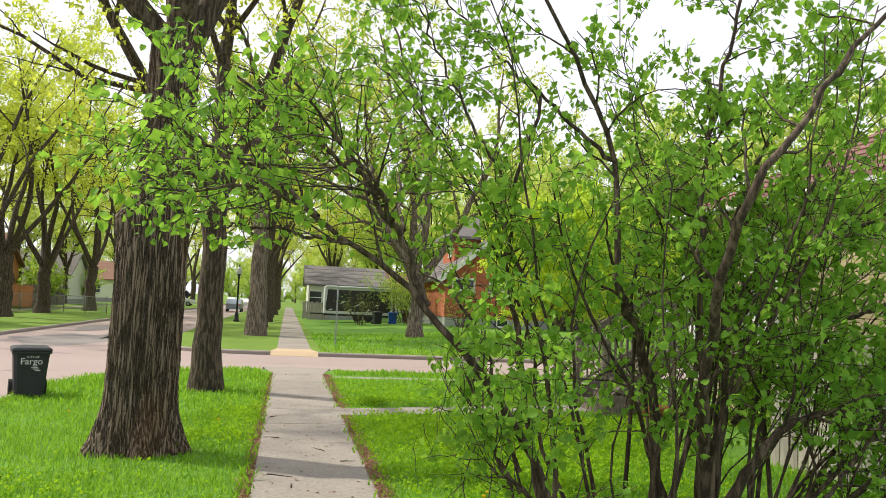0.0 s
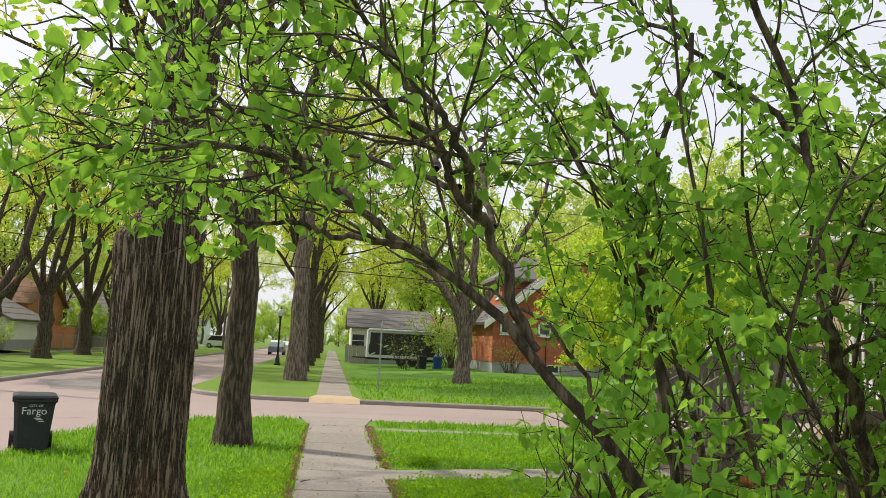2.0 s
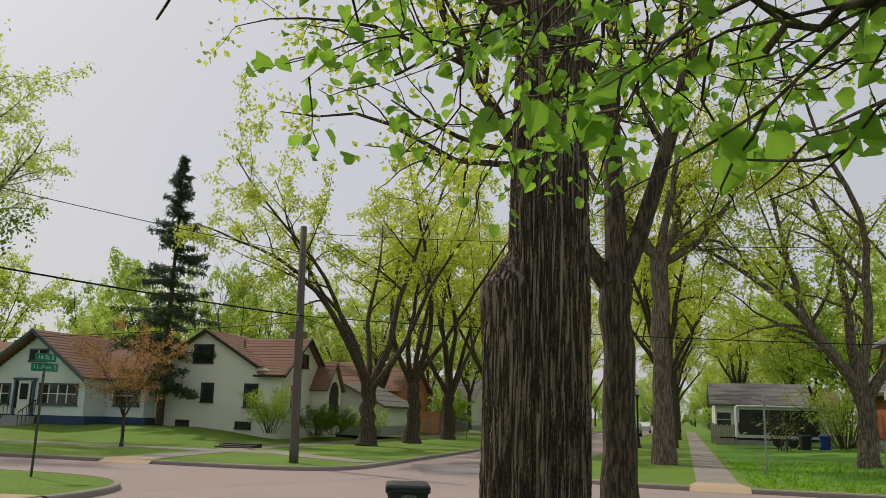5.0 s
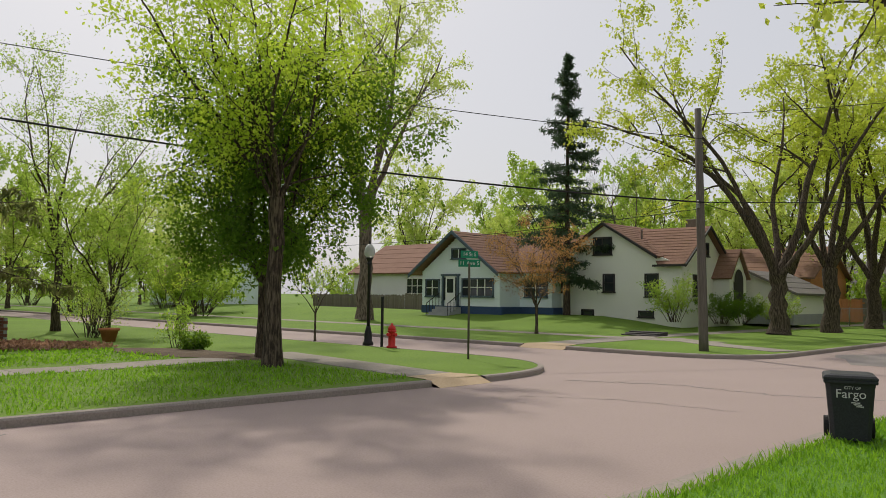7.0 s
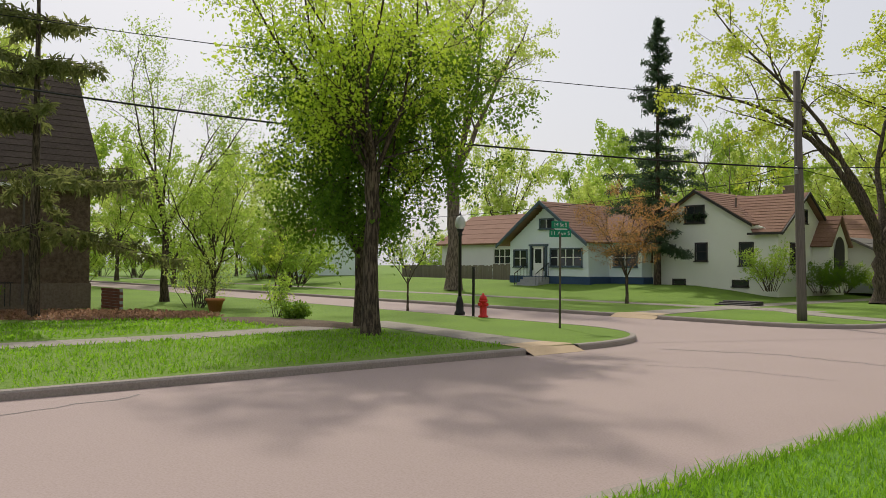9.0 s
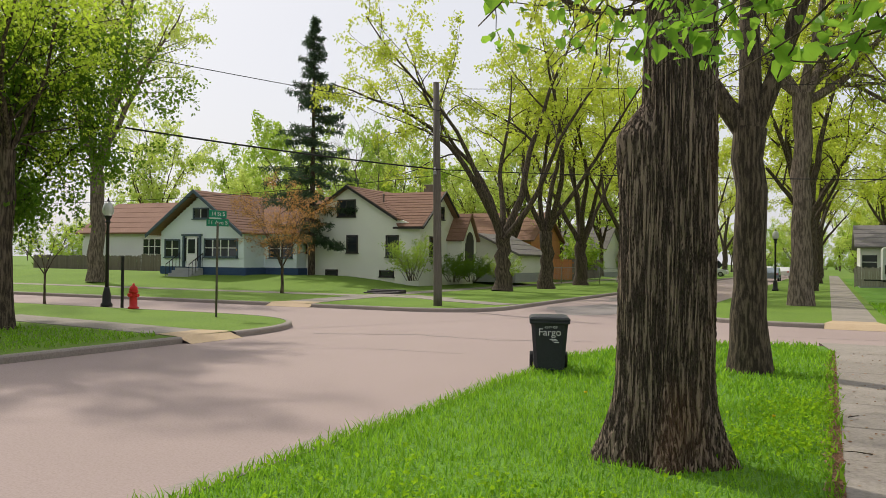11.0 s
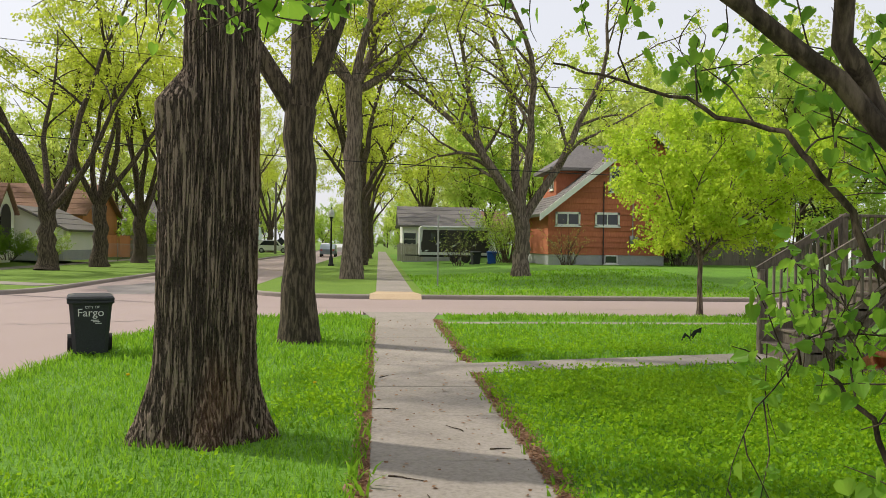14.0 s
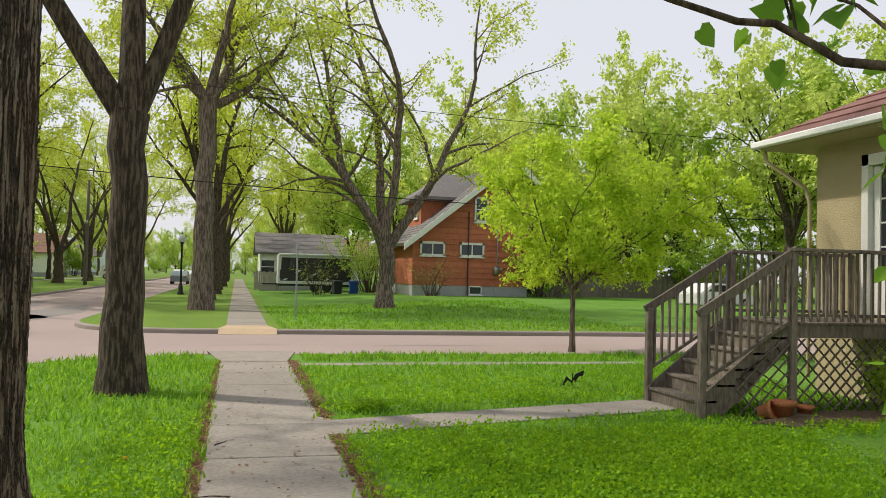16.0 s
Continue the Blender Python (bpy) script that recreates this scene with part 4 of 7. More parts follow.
def porch_house():
    """The buff stucco house by the walk, with its hip roof and gutter."""
    h = thing("house", (12, 13, 0), "buff stucco house with maroon shingle hip roof", "house")
    off = (-12, -13, 0)

    def sub(p):
        p.location = off
        return p
    XW, YN = 8.6, 16.25
    b = bmesh.new()
    box(b, XW, XW + 9, 5.5, 14.0 - 0.02, -0.2, 3.92)
    box(b, XW, XW + 9, 15.28, YN, -0.2, 3.92)
    box(b, XW, XW + 9, 13.98, 15.28, -0.2, 1.22)
    box(b, XW, XW + 9, 13.98, 15.28, 3.6, 3.92)
    box(b, XW + 0.25, XW + 9, 13.98, 15.28, 1.2, 3.65)
    sub(part("wall", b, STUCCO, h))
    fr = bmesh.new()
    for a in ((14.0, 14.12, 1.22, 3.61), (15.14, 15.27, 1.22, 3.61), (14.0, 15.27, 3.45, 3.61)):
        box(fr, XW - 0.03, XW + 0.24, a[0], a[1], a[2], a[3])
    d = sub(part("door_frame", fr, TRIM_WHITE, h))
    leaf_ = bmesh.new()
    for a in ((14.13, 14.27, 1.25, 3.43), (15.0, 15.13, 1.25, 3.43), (14.27, 15.0, 1.25, 1.9), (14.27, 15.0, 3.3, 3.43)):
        box(leaf_, XW + 0.06, XW + 0.11, a[0], a[1], a[2], a[3])
    sub(part("door", leaf_, TRIM_WHITE, h, "white glazed porch door"))
    sub(part("door_pane", boxm(XW + 0.08, XW + 0.1, 14.27, 15.0, 1.9, 3.3), GLASS, h))
    mu = bmesh.new()
    for k in (1, 2):
        y = 14.27 + 0.73 * k / 3
        box(mu, XW + 0.065, XW + 0.105, y - 0.012, y + 0.012, 1.9, 3.3)
    for k in range(1, 4):
        z = 1.9 + 1.4 * k / 4
        box(mu, XW + 0.067, XW + 0.103, 14.27, 15.0, z - 0.012, z + 0.012)
    sub(part("glazing_bars", mu, TRIM_WHITE, h))
    ex, ey, ez = 7.95, 16.85, 3.98
    bs = [(ex, 4.8, ez), (18.3, 4.8, ez), (18.3, ey, ez), (ex, ey, ez)]
    rt = [(13.1, 9.9, 6.9), (13.1, 11.8, 6.9)]
    rows = 15
    faces = ((bs[3], bs[0], rt[0], rt[1]), (bs[0], bs[1], rt[0], rt[0]), (bs[1], bs[2], rt[1], rt[0]), (bs[2], bs[3], rt[1], rt[1]))
    sub(part("roof", boxm(12.6, 13.6, 9.9, 11.8, 6.75, 6.92), ROOF_RED, h))
    for a, c, e, f in faces:
        a, c, e, f = map(Vector, (a, c, e, f))
        nrm = (c - a).cross(f - a).normalized()
        for k in range(rows):
            bm = bmesh.new()
            p, q = a.lerp(f, k / rows), c.lerp(e, k / rows)
            r, s = c.lerp(e, min(1, (k + 1.1) / rows)), a.lerp(f, min(1, (k + 1.1) / rows))
            u = [bm.verts.new(x) for x in (p + nrm * 0.04, q + nrm * 0.04, r + nrm * 0.014, s + nrm * 0.014)]
            w = [bm.verts.new(x) for x in (p, q)]
            bm.faces.new(u)
            bm.faces.new((w[0], w[1], u[1], u[0]))
            sub(part("shingle_course", bm, ROOF_RED, h))
    sub(part("soffit", boxm(ex + 0.02, 18.28, 4.82, ey - 0.02, ez - 0.12, ez - 0.02), STUCCO, h))
    gut = bmesh.new()
    box(gut, ex - 0.1, ex, 4.75, ey + 0.1, ez - 0.09, ez + 0.02, bevel=0.02)
    box(gut, ex, 18.3, ey, ey + 0.1, ez - 0.09, ez + 0.02, bevel=0.02)
    sub(part("gutter", gut, SIDING_WHITE, h))
    dp = tubes("downspout", [(np.array([(ex + 0.1, ey, ez - 0.1), (ex + 0.12, ey - 0.05, ez - 0.3), (8.5, 16.4, ez - 0.75), (8.54, 16.34, ez - 1.0), (8.54, 16.34, 0.2)]), np.full(5, 0.032), 8)])
    sub(part("downspout", dp, STUCCO, h))
    sub(window(h, 9.6, 10.6, 1.6, 2.9, XW, TRIM_WHITE, 1, 1, out=-1, axis="x"))
    return h


cream_house()
cottage()
red_home = red_house()
red_home.location += Vector((2.4, 7.5, 0.05))
red_home.scale = (0.95, 1.0, 1.14)
porch_house()
plain_house((-50, 54, 0.9), (11, 8), 2.7, 5.2, SIDING_WHITE, ROOF_BROWN, "white sided house with brown shingle roof", ((1.1, 3.1, 0.9, 2.2, 3),))
plain_house((-22.4, 57.5, 0.5), (5.4, 6), 1.7, 3.0, CREAM, ROOF_GREY, "low cream garage with dark roof", along="y")
plain_house((-29, 71, 0.5), (12, 8), 3.0, 5.4, DOGWOOD, ROOF_BROWN, "orange brick house behind the elms", ((-3, -1.5, 1, 2.2, 1), (2, 4, 1, 2.2, 2)))
plain_house((4.6, 74, 0.3), (6.4, 8), 2.8, 4.4, SIDING_WHITE, ROOF_GREY, "pale house with grey shingle roof", ((-3.2, -2.0, 1, 2.2, 1),))
plain_house((-70, 17, 0.2), (9, 8), 3.0, 5.6, SIDING_BLUE, ROOF_GREY, "blue grey house beyond the trees", ((-2, -0.5, 1, 2.2, 1),))
plain_house((-72, 46, 0.3), (10, 8), 2.8, 5.4, SIDING_BLUE, ROOF_BROWN, "blue house far along the cross street", ((-3, -1.5, 1, 2.2, 1), (1, 2.5, 1, 2.2, 1)))
for k, (x, y) in enumerate(((-28, 95), (-28, 122), (-27, 150), (10, 105), (11, 135))):
    plain_house((x, y, 0.2), (10, 8), 3.0, 5.5, (SIDING_WHITE, CREAM, SIDING_BLUE, SIDING_WHITE, CREAM)[k], (ROOF_GREY, ROOF_BROWN)[k % 2], "house far along the street", ((-3, -1.5, 1, 2.2, 1), (1, 2.5, 1, 2.2, 1)))

# bare strips of soil and old leaves along the sidewalk edges
for tag, x0, x1 in (("right", 0.57, 0.76), ("left", -0.68, -0.57)):
    bm = bmesh.new()
    row = []
    erng = np.random.default_rng(4)
    for k in range(150):
        y = 4.0 + 16.4 * k / 149
        j = erng.uniform(-0.1, 0.07)
        row.append((bm.verts.new((x0 + (j if tag == "left" else 0), y, 0.006)), bm.verts.new((x1 + (j if tag == "right" else 0), y, 0.006))))
    for (a, b_), (c, d) in zip(row, row[1:]):
        bm.faces.new((a, b_, d, c))
    structure("soil_strip_" + tag, bm, MULCH, "bare strip of soil and old leaves beside the sidewalk")


# ---- trees ----
def big_trunk():
    """Massive furrowed trunk: flared roots, deep ridges, a dead stem grown into its street side that ends in a stub."""
    rng = np.random.default_rng(11)
    nz, na = 230, 336
    zs = np.concatenate([np.linspace(-0.12, 0.5, 32), np.linspace(0.5, 5.0, nz - 32)])
    z = zs[:, None]
    a = np.linspace(0, 2 * np.pi, na, endpoint=False)[None]

    def lobe(cx, cy, rad):
        """Distance from the axis to a circle round (cx, cy), by bearing."""
        along = cx * np.cos(a) + cy * np.sin(a)
        return along + np.sqrt(np.maximum(rad ** 2 - (cx ** 2 + cy ** 2 - along ** 2), 0.0004))
    stem = lobe(0.05, 0.03, 0.325) - 0.012 * np.clip(z - 2, 0, 3)
    gone = np.clip((3.2 - z) / 0.48, 0, 1) ** 0.8
    tilt = np.clip((z - 1.7) / 1.0, 0, 1) ** 2
    dead = lobe(-0.2, -0.1, 0.205) + 0.05 * tilt * np.clip(-np.cos(a), 0, 1)
    dead = dead * gone + 0.05 * (1 - gone)
    k = 80.0
    r = np.log(np.exp(k * stem) + np.exp(k * dead)) / k
    flare = np.clip(1 - z / 0.8, 0, 1) ** 2
    r = r + flare * (0.15 + 0.055 * np.cos(5 * a + 0.6) + 0.03 * np.cos(9 * a))
    r = r + 0.012 * np.cos(2 * a + 0.4 * z)
    # furrows: ridges that wander and fork as they climb
    ph = 0.8 * np.sin(0.9 * z + 1.3) + 0.4 * np.sin(2.3 * z) + 0.25 * np.sin(5.1 * z + 3 * np.sin(a * 2))
    rid = np.zeros_like(r)
    for n, amp in ((26, 0.35), (44, 0.6), (70, 0.6)):
        q = np.abs(np.sin(n * a / 2 + ph * (n / 30) + 0.9 * np.sin(z * 3.7 + n + 2.0 * np.cos(a * 3)) + 0.5 * np.sin(z * 9.0 + 5 * a)))
        rid += amp * (1 - q ** 0.5)
    r = r - 0.032 * rid * (1 + 0.4 * flare) + 0.003 * rng.normal(size=r.shape)
    x = r * np.cos(a) + 0.012 * z
    y = r * np.sin(a)
    v = np.stack([x, y, np.broadcast_to(z, x.shape)], -1).reshape(-1, 3)
    i = np.arange(len(zs) - 1)[:, None] * na
    j = np.arange(na)[None]
    f = np.stack([i + j, i + (j + 1) % na, i + na + (j + 1) % na, i + na + j], -1).reshape(-1, 4)
    return arrays_mesh("trunk", v, f, True)


def over_walk(p):
    """Keeps leaves out of the walker's way."""
    return ~((p[:, 2] < 2.15) & (p[:, 0] > -2.2) & (p[:, 0] < 0.62) & (p[:, 1] > -1) & (p[:, 1] < 6.2))


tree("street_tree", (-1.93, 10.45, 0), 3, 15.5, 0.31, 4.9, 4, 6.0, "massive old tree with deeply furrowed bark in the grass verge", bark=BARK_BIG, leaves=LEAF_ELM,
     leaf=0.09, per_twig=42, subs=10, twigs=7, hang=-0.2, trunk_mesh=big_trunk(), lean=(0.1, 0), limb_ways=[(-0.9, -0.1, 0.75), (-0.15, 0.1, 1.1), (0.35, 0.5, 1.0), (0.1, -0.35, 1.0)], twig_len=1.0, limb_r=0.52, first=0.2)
tree("street_tree", (-1.79, 16.75, 0), 7, 14.0, 0.25, 3.75, 3, 5.0, "dark barked street tree forking into three limbs", bark=BARK, leaves=LEAF_ELM, leaf=0.115, per_twig=38, subs=12, twigs=7, hang=-0.16,
     limb_ways=[(-0.46, 0.05, 0.9), (0.03, 0.1, 1.1), (0.42, -0.05, 0.9)], limb_r=0.68, first=0.2, lift=0.06, bend=0.07)
tree("street_tree", (-1.7, 39.2, 0), 12, 15.5, 0.38, 8.6, 4, 6.5, "tall pale barked street tree with drooping branches", bark=BARK_PALE, leaves=LEAF_ELM, leaf=0.15, per_twig=42, subs=9, twigs=7, hang=-0.16,
     limb_ways=[(-0.3, 0.1, 1.0), (0.6, -0.1, 0.7), (0.2, 0.4, 1.0), (0.03, 0.0, 1.3), (-0.7, -0.2, 0.6), (0.8, 0.2, 0.25)], first=0.1, bend=0.13)
tree("lawn_tree", (5.85, 39.4, 0.15), 15, 15.0, 0.35, 2.6, 4, 6.5, "grey tree forking low in the lawn of the red house", bark=BARK_PALE, leaves=LEAF_ELM, leaf=0.15, per_twig=42, subs=10, twigs=7, hang=-0.1,
     limb_ways=[(-0.3, -0.1, 1.0), (0.22, 0.05, 1.1), (0.02, 0.35, 1.2), (0.6, 0.1, 0.8), (-0.6, 0.15, 0.8)], first=0.18, limb_r=0.72, bend=0.15, lift=0.03)
elm = tree("street_elm", (-16.9, 45, 0.05), 21, 16.0, 0.42, 3.0, 6, 7.0, "vase shaped elm with ascending limbs and fresh leaves", group="elms along the far verge", bark=BARK, leaves=LEAF_ELM, leaf=0.18, per_twig=46, subs=8, twigs=7, hang=-0.1, limb_r=0.5, first=0.4)
elm2 = tree("street_elm", (-16.2, 50.5, 0.05), 22, 15.5, 0.4, 3.4, 5, 6.5, "vase shaped elm with ascending limbs and fresh leaves", group="elms along the far verge", bark=BARK, leaves=LEAF_ELM, leaf=0.18, per_twig=46, subs=8, twigs=7, hang=-0.1, limb_r=0.5, first=0.4)
for k, (x, y, s, rz) in enumerate(((-16.6, 59.5, 1.0, 80), (-16.0, 70, 1.05, 200), (-15.5, 82, 0.95, 20), (-15.6, 97, 1.05, 130), (-15.3, 115, 1, 270), (-15.5, 138, 1.05, 60))):
    c = copy_thing((elm, elm2)[k % 2], pose(x, y, 0, 0, 0, rz))
    c.scale = (s, s, s)
far_elm = tree("street_tree", (-1.9, 49.5, 0), 31, 14, 0.4, 4.5, 4, 6, "street tree in the row along the sidewalk", group="trees along the sidewalk", bark=BARK, leaves=LEAF_ELM, leaf=0.2, per_twig=32, subs=8, twigs=7, hang=-0.14)
for k, (x, y, rz) in enumerate(((-1.8, 60, 100), (-1.9, 71, 210), (-1.7, 83, 320), (-1.9, 97, 40), (-1.8, 113, 150), (-1.8, 131, 260), (4.5, 90, 30), (5.5, 120, 190))):
    copy_thing(far_elm, pose(x, y, 0, 0, 0, rz))
tree("corner_tree", (-17.3, 15.5, 0), 41, 9.8, 0.19, 4.0, 12, 5.2, "round crowned street tree in full fresh leaf", bark=BARK, leaves=LEAF_YOUNG, leaf=0.105, per_twig=36, subs=8, twigs=7, hang=-0.08, first=0.06, limb_r=0.32, bend=0.12)
tree("corner_tree", (-19.6, 16.7, 0), 42, 7.2, 0.12, 2.0, 10, 4.2, "dark leaved small tree behind the street tree", bark=BARK, leaves=LEAF_DARK, leaf=0.11, per_twig=75, subs=8, twigs=7, hang=-0.2, first=0.1)
tree("big_tree", (-40.5, 38.3, 0.2), 43, 21, 0.43, 6.5, 6, 6.5, "tall thin leaved tree on the lawn", bark=BARK_PALE, leaves=LEAF_PALE, leaf=0.19, per_twig=34, subs=9, twigs=8, hang=-0.02)
tree("young_maple", (7.5, 23.3, 0), 44, 4.5, 0.065, 1.4, 9, 3.4, "young maple with bright yellow green leaves", bark=BARK_PALE, leaves=LEAF_YOUNG, leaf=0.1, per_twig=66, subs=9, twigs=7, hang=-0.03, first=0.05, twig_len=0.45)
tree("copper_tree", (-24.0, 34.6, 0.05), 45, 4.7, 0.07, 1.2, 6, 2.6, "small tree with copper coloured buds", bark=BARK, leaves=LEAF_ORANGE, leaf=0.075, per_twig=20, subs=8, twigs=7, hang=0.02, first=0.1, twig_len=0.5)
sap = tree("sapling", (-25.4, 22.9, 0), 46, 2.9, 0.04, 1.0, 4, 1.4, "thin sapling with sparse leaves", group="saplings on the verge", bark=BARK, leaves=LEAF_YOUNG, leaf=0.08, per_twig=7, subs=5, twigs=4, hang=0.0, twig_len=0.35)
copy_thing(sap, pose(-36.5, 23.3, 0, 0, 0, 120))
tree("garden_tree", (-36.5, 17.8, 0), 47, 10.5, 0.16, 3.4, 5, 3.8, "slender garden tree with small pale leaves", bark=BARK, leaves=LEAF_MID, leaf=0.11, per_twig=26, subs=8, twigs=6, hang=-0.02)
tree("garden_tree", (-31.0, 17.6, 0), 48, 5.6, 0.09, 1.2, 5, 3.0, "low spreading garden tree in fresh leaf", bark=BARK, leaves=LEAF_MID, leaf=0.11, per_twig=30, subs=7, twigs=6, hang=-0.03, first=0.1, twig_len=0.6)

# woods behind the houses and along the streets
wood_a = tree("background_tree", (20, 60, 0.3), 51, 13, 0.22, 3.0, 5, 5.5, "leafy tree in the wood behind the houses", group="trees behind the houses", bark=BARK, leaves=LEAF_PALE, leaf=0.26, per_twig=34, subs=8, twigs=6, hang=0.0, first=0.1, sides=6)
wood_b = tree("background_tree", (26, 55, 0.3), 52, 11, 0.2, 2.0, 6, 6, "leafy tree in the wood behind the houses", group="trees behind the houses", bark=BARK, leaves=LEAF_MID, leaf=0.26, per_twig=40, subs=8, twigs=6, hang=-0.03, first=0.05, sides=6)
wrng = np.random.default_rng(8)
ring = [(-60 + 210 * math.cos(a), 40 + 210 * math.sin(a)) for a in np.linspace(0.15, 3.4, 46)] + [(x, 318 + 12 * (k % 3)) for k, x in enumerate(range(-46, 34, 6))]
spots = [(-62, 19), (-72, 36), (-100, 32), (-56, 34.5), (-88, 19), (-110, 42), (-122, 22), (-100, 52), (-84, 8), (-70, 2), (-98, 12), (-48, 0), (-58, -6), (-115, 60), (36, 66), (22, 70), (46, 66), (30, 66), (25, 80), (-20, 120), (-22, 145), (-18, 172), (-23, 90), (-10, 260), (2, 240), (6, 210), (14, 165), (4.5, 105), (9, 88), (-46, 74), (-56, 74), (-32, 76), (-40, 72), (-20, 100), (-8, 300), (-16, 290), (30, 60), (34, 50), (38, 57), (44, 52), (18, 70), (28, 72), (50, 60), (41, 46), (14, 82), (33, 40), (56, 48), (48, 38), (62, 40),
         (-34, 66), (-42, 64), (-50, 68), (-60, 62), (-25, 82), (-36, 84), (-48, 84), (-70, 70), (-84, 60), (-62, 80), (-24, 66), (-80, 30), (-90, 44), (-66, 30),
         (-58, 12), (-50, 28 - 13), (-64, 6), (-46, 6), (-76, 16), (12, 96), (20, 110), (-26, 106), (-30, 134), (-26, 160), (8, 150), (-6, 190), (-14, 200), (4, 178), (-9, 230), (-30, 190), (18, 180), (26, 130), (-45, 110), (-60, 120), (40, 90)]
for k, (x, y) in enumerate(spots + ring):
    c = copy_thing((wood_a, wood_a, wood_b)[int(wrng.integers(3))], pose(x, y, 0.1, 0, 0, wrng.uniform(0, 360)))
    s = wrng.uniform(0.85, 1.3) * (1.15 if x > 10 else 0.85)
    c.scale = (s, s, s * wrng.uniform(0.85, 1.15))


def spruce(at, height, radius, seed, label, needles, first=0.12, gap=0.0):
    rng = np.random.default_rng(seed)
    root = thing("spruce" if needles is NEEDLE else "pine", at, label, "conifer")
    wood = [(np.linspace((0, 0, -0.1), (0, 0, height), 10), 0.2 * height / 14 * (1 - 0.95 * np.linspace(0, 1, 10)), 8)]
    leafs = []
    z = height * first
    while z < height * 0.985:
        f = (z / height - first) / (1 - first)
        ln = (radius * (1 - f) ** 0.85 + 0.15) * rng.uniform(0.72, 1.12)
        for k in range(int(rng.integers(6, 10))):
            a = rng.uniform(0, 6.28)
            l1 = ln * rng.uniform(0.6, 1.1)
            p = wander(rng, (0, 0, z + rng.normal() * 0.12), (math.cos(a), math.sin(a), 0.05 - 0.35 * (1 - f)), l1, 6, 0.06, 0.03)
            wood.append((p, 0.03 * (1 - 0.8 * np.linspace(0, 1, 7)), 4))
            m = int((100 if needles is NEEDLE else 75) * l1 + 14)
            g = rng.uniform(0.12, 1, m) * 5.999
            i = g.astype(int)
            q = p[i] + (p[i + 1] - p[i]) * (g - i)[:, None]
            s = np.array([-math.sin(a), math.cos(a), 0])
            q = q + s * (rng.normal(size=(m, 1)) * 0.2 * (1.1 - g / 6)[:, None] * min(1, l1)) - np.array([0, 0, 1]) * np.abs(rng.normal(size=(m, 1))) * 0.13
            leafs.append(q)
        z += (0.5 + gap) * (0.6 + 0.5 * (1 - f)) * height / 16
    part("trunk", tubes("trunk", wood), BARK, root)
    part("needles", leaf_mesh("needles", rng, np.concatenate(leafs), 0.24 if needles is NEEDLE else 0.3, 0.5, 0.22), needles, root)
    return root


spruce((-29.8, 45.3, 0.55), 16.4, 3.6, 61, "tall dark spruce standing between the houses", NEEDLE, 0.16, 0.32)
tree("bare_tree", (-36.5, 63, 0.5), 71, 12, 0.16, 2.5, 6, 4.5, "bare thin branched tree behind the bungalow", bark=BARK_PALE, leaves=LEAF_PALE, leaf=0.06, per_twig=1, subs=8, twigs=6, hang=0.05)
spruce((-27.8, 10.4, 0), 13, 4.2, 62, "open pine with sparse yellowish needles beside the dark house", NEEDLE_PINE, 0.22, 1.5)
spruce((46, 84, 0.3), 19, 3.0, 63, "distant spruce above the wood", NEEDLE, 0.1)


# ---- street furniture ----
def lettering(text, size, mat, parent, m, name="lettering"):
    cu = bpy.data.curves.new(name, "FONT")
    cu.body, cu.size, cu.extrude = text, size, 0.002
    cu.align_x, cu.align_y = "CENTER", "CENTER"
    tmp = bpy.data.objects.new("tmp", cu)
    scene.collection.objects.link(tmp)
    bpy.context.view_layer.update()
    me = bpy.data.meshes.new_from_object(tmp.evaluated_get(bpy.context.evaluated_depsgraph_get()))
    bpy.data.objects.remove(tmp)
    me.materials.clear()
    ob = part(name, me, mat, parent)
    ob.matrix_basis = m
    return ob


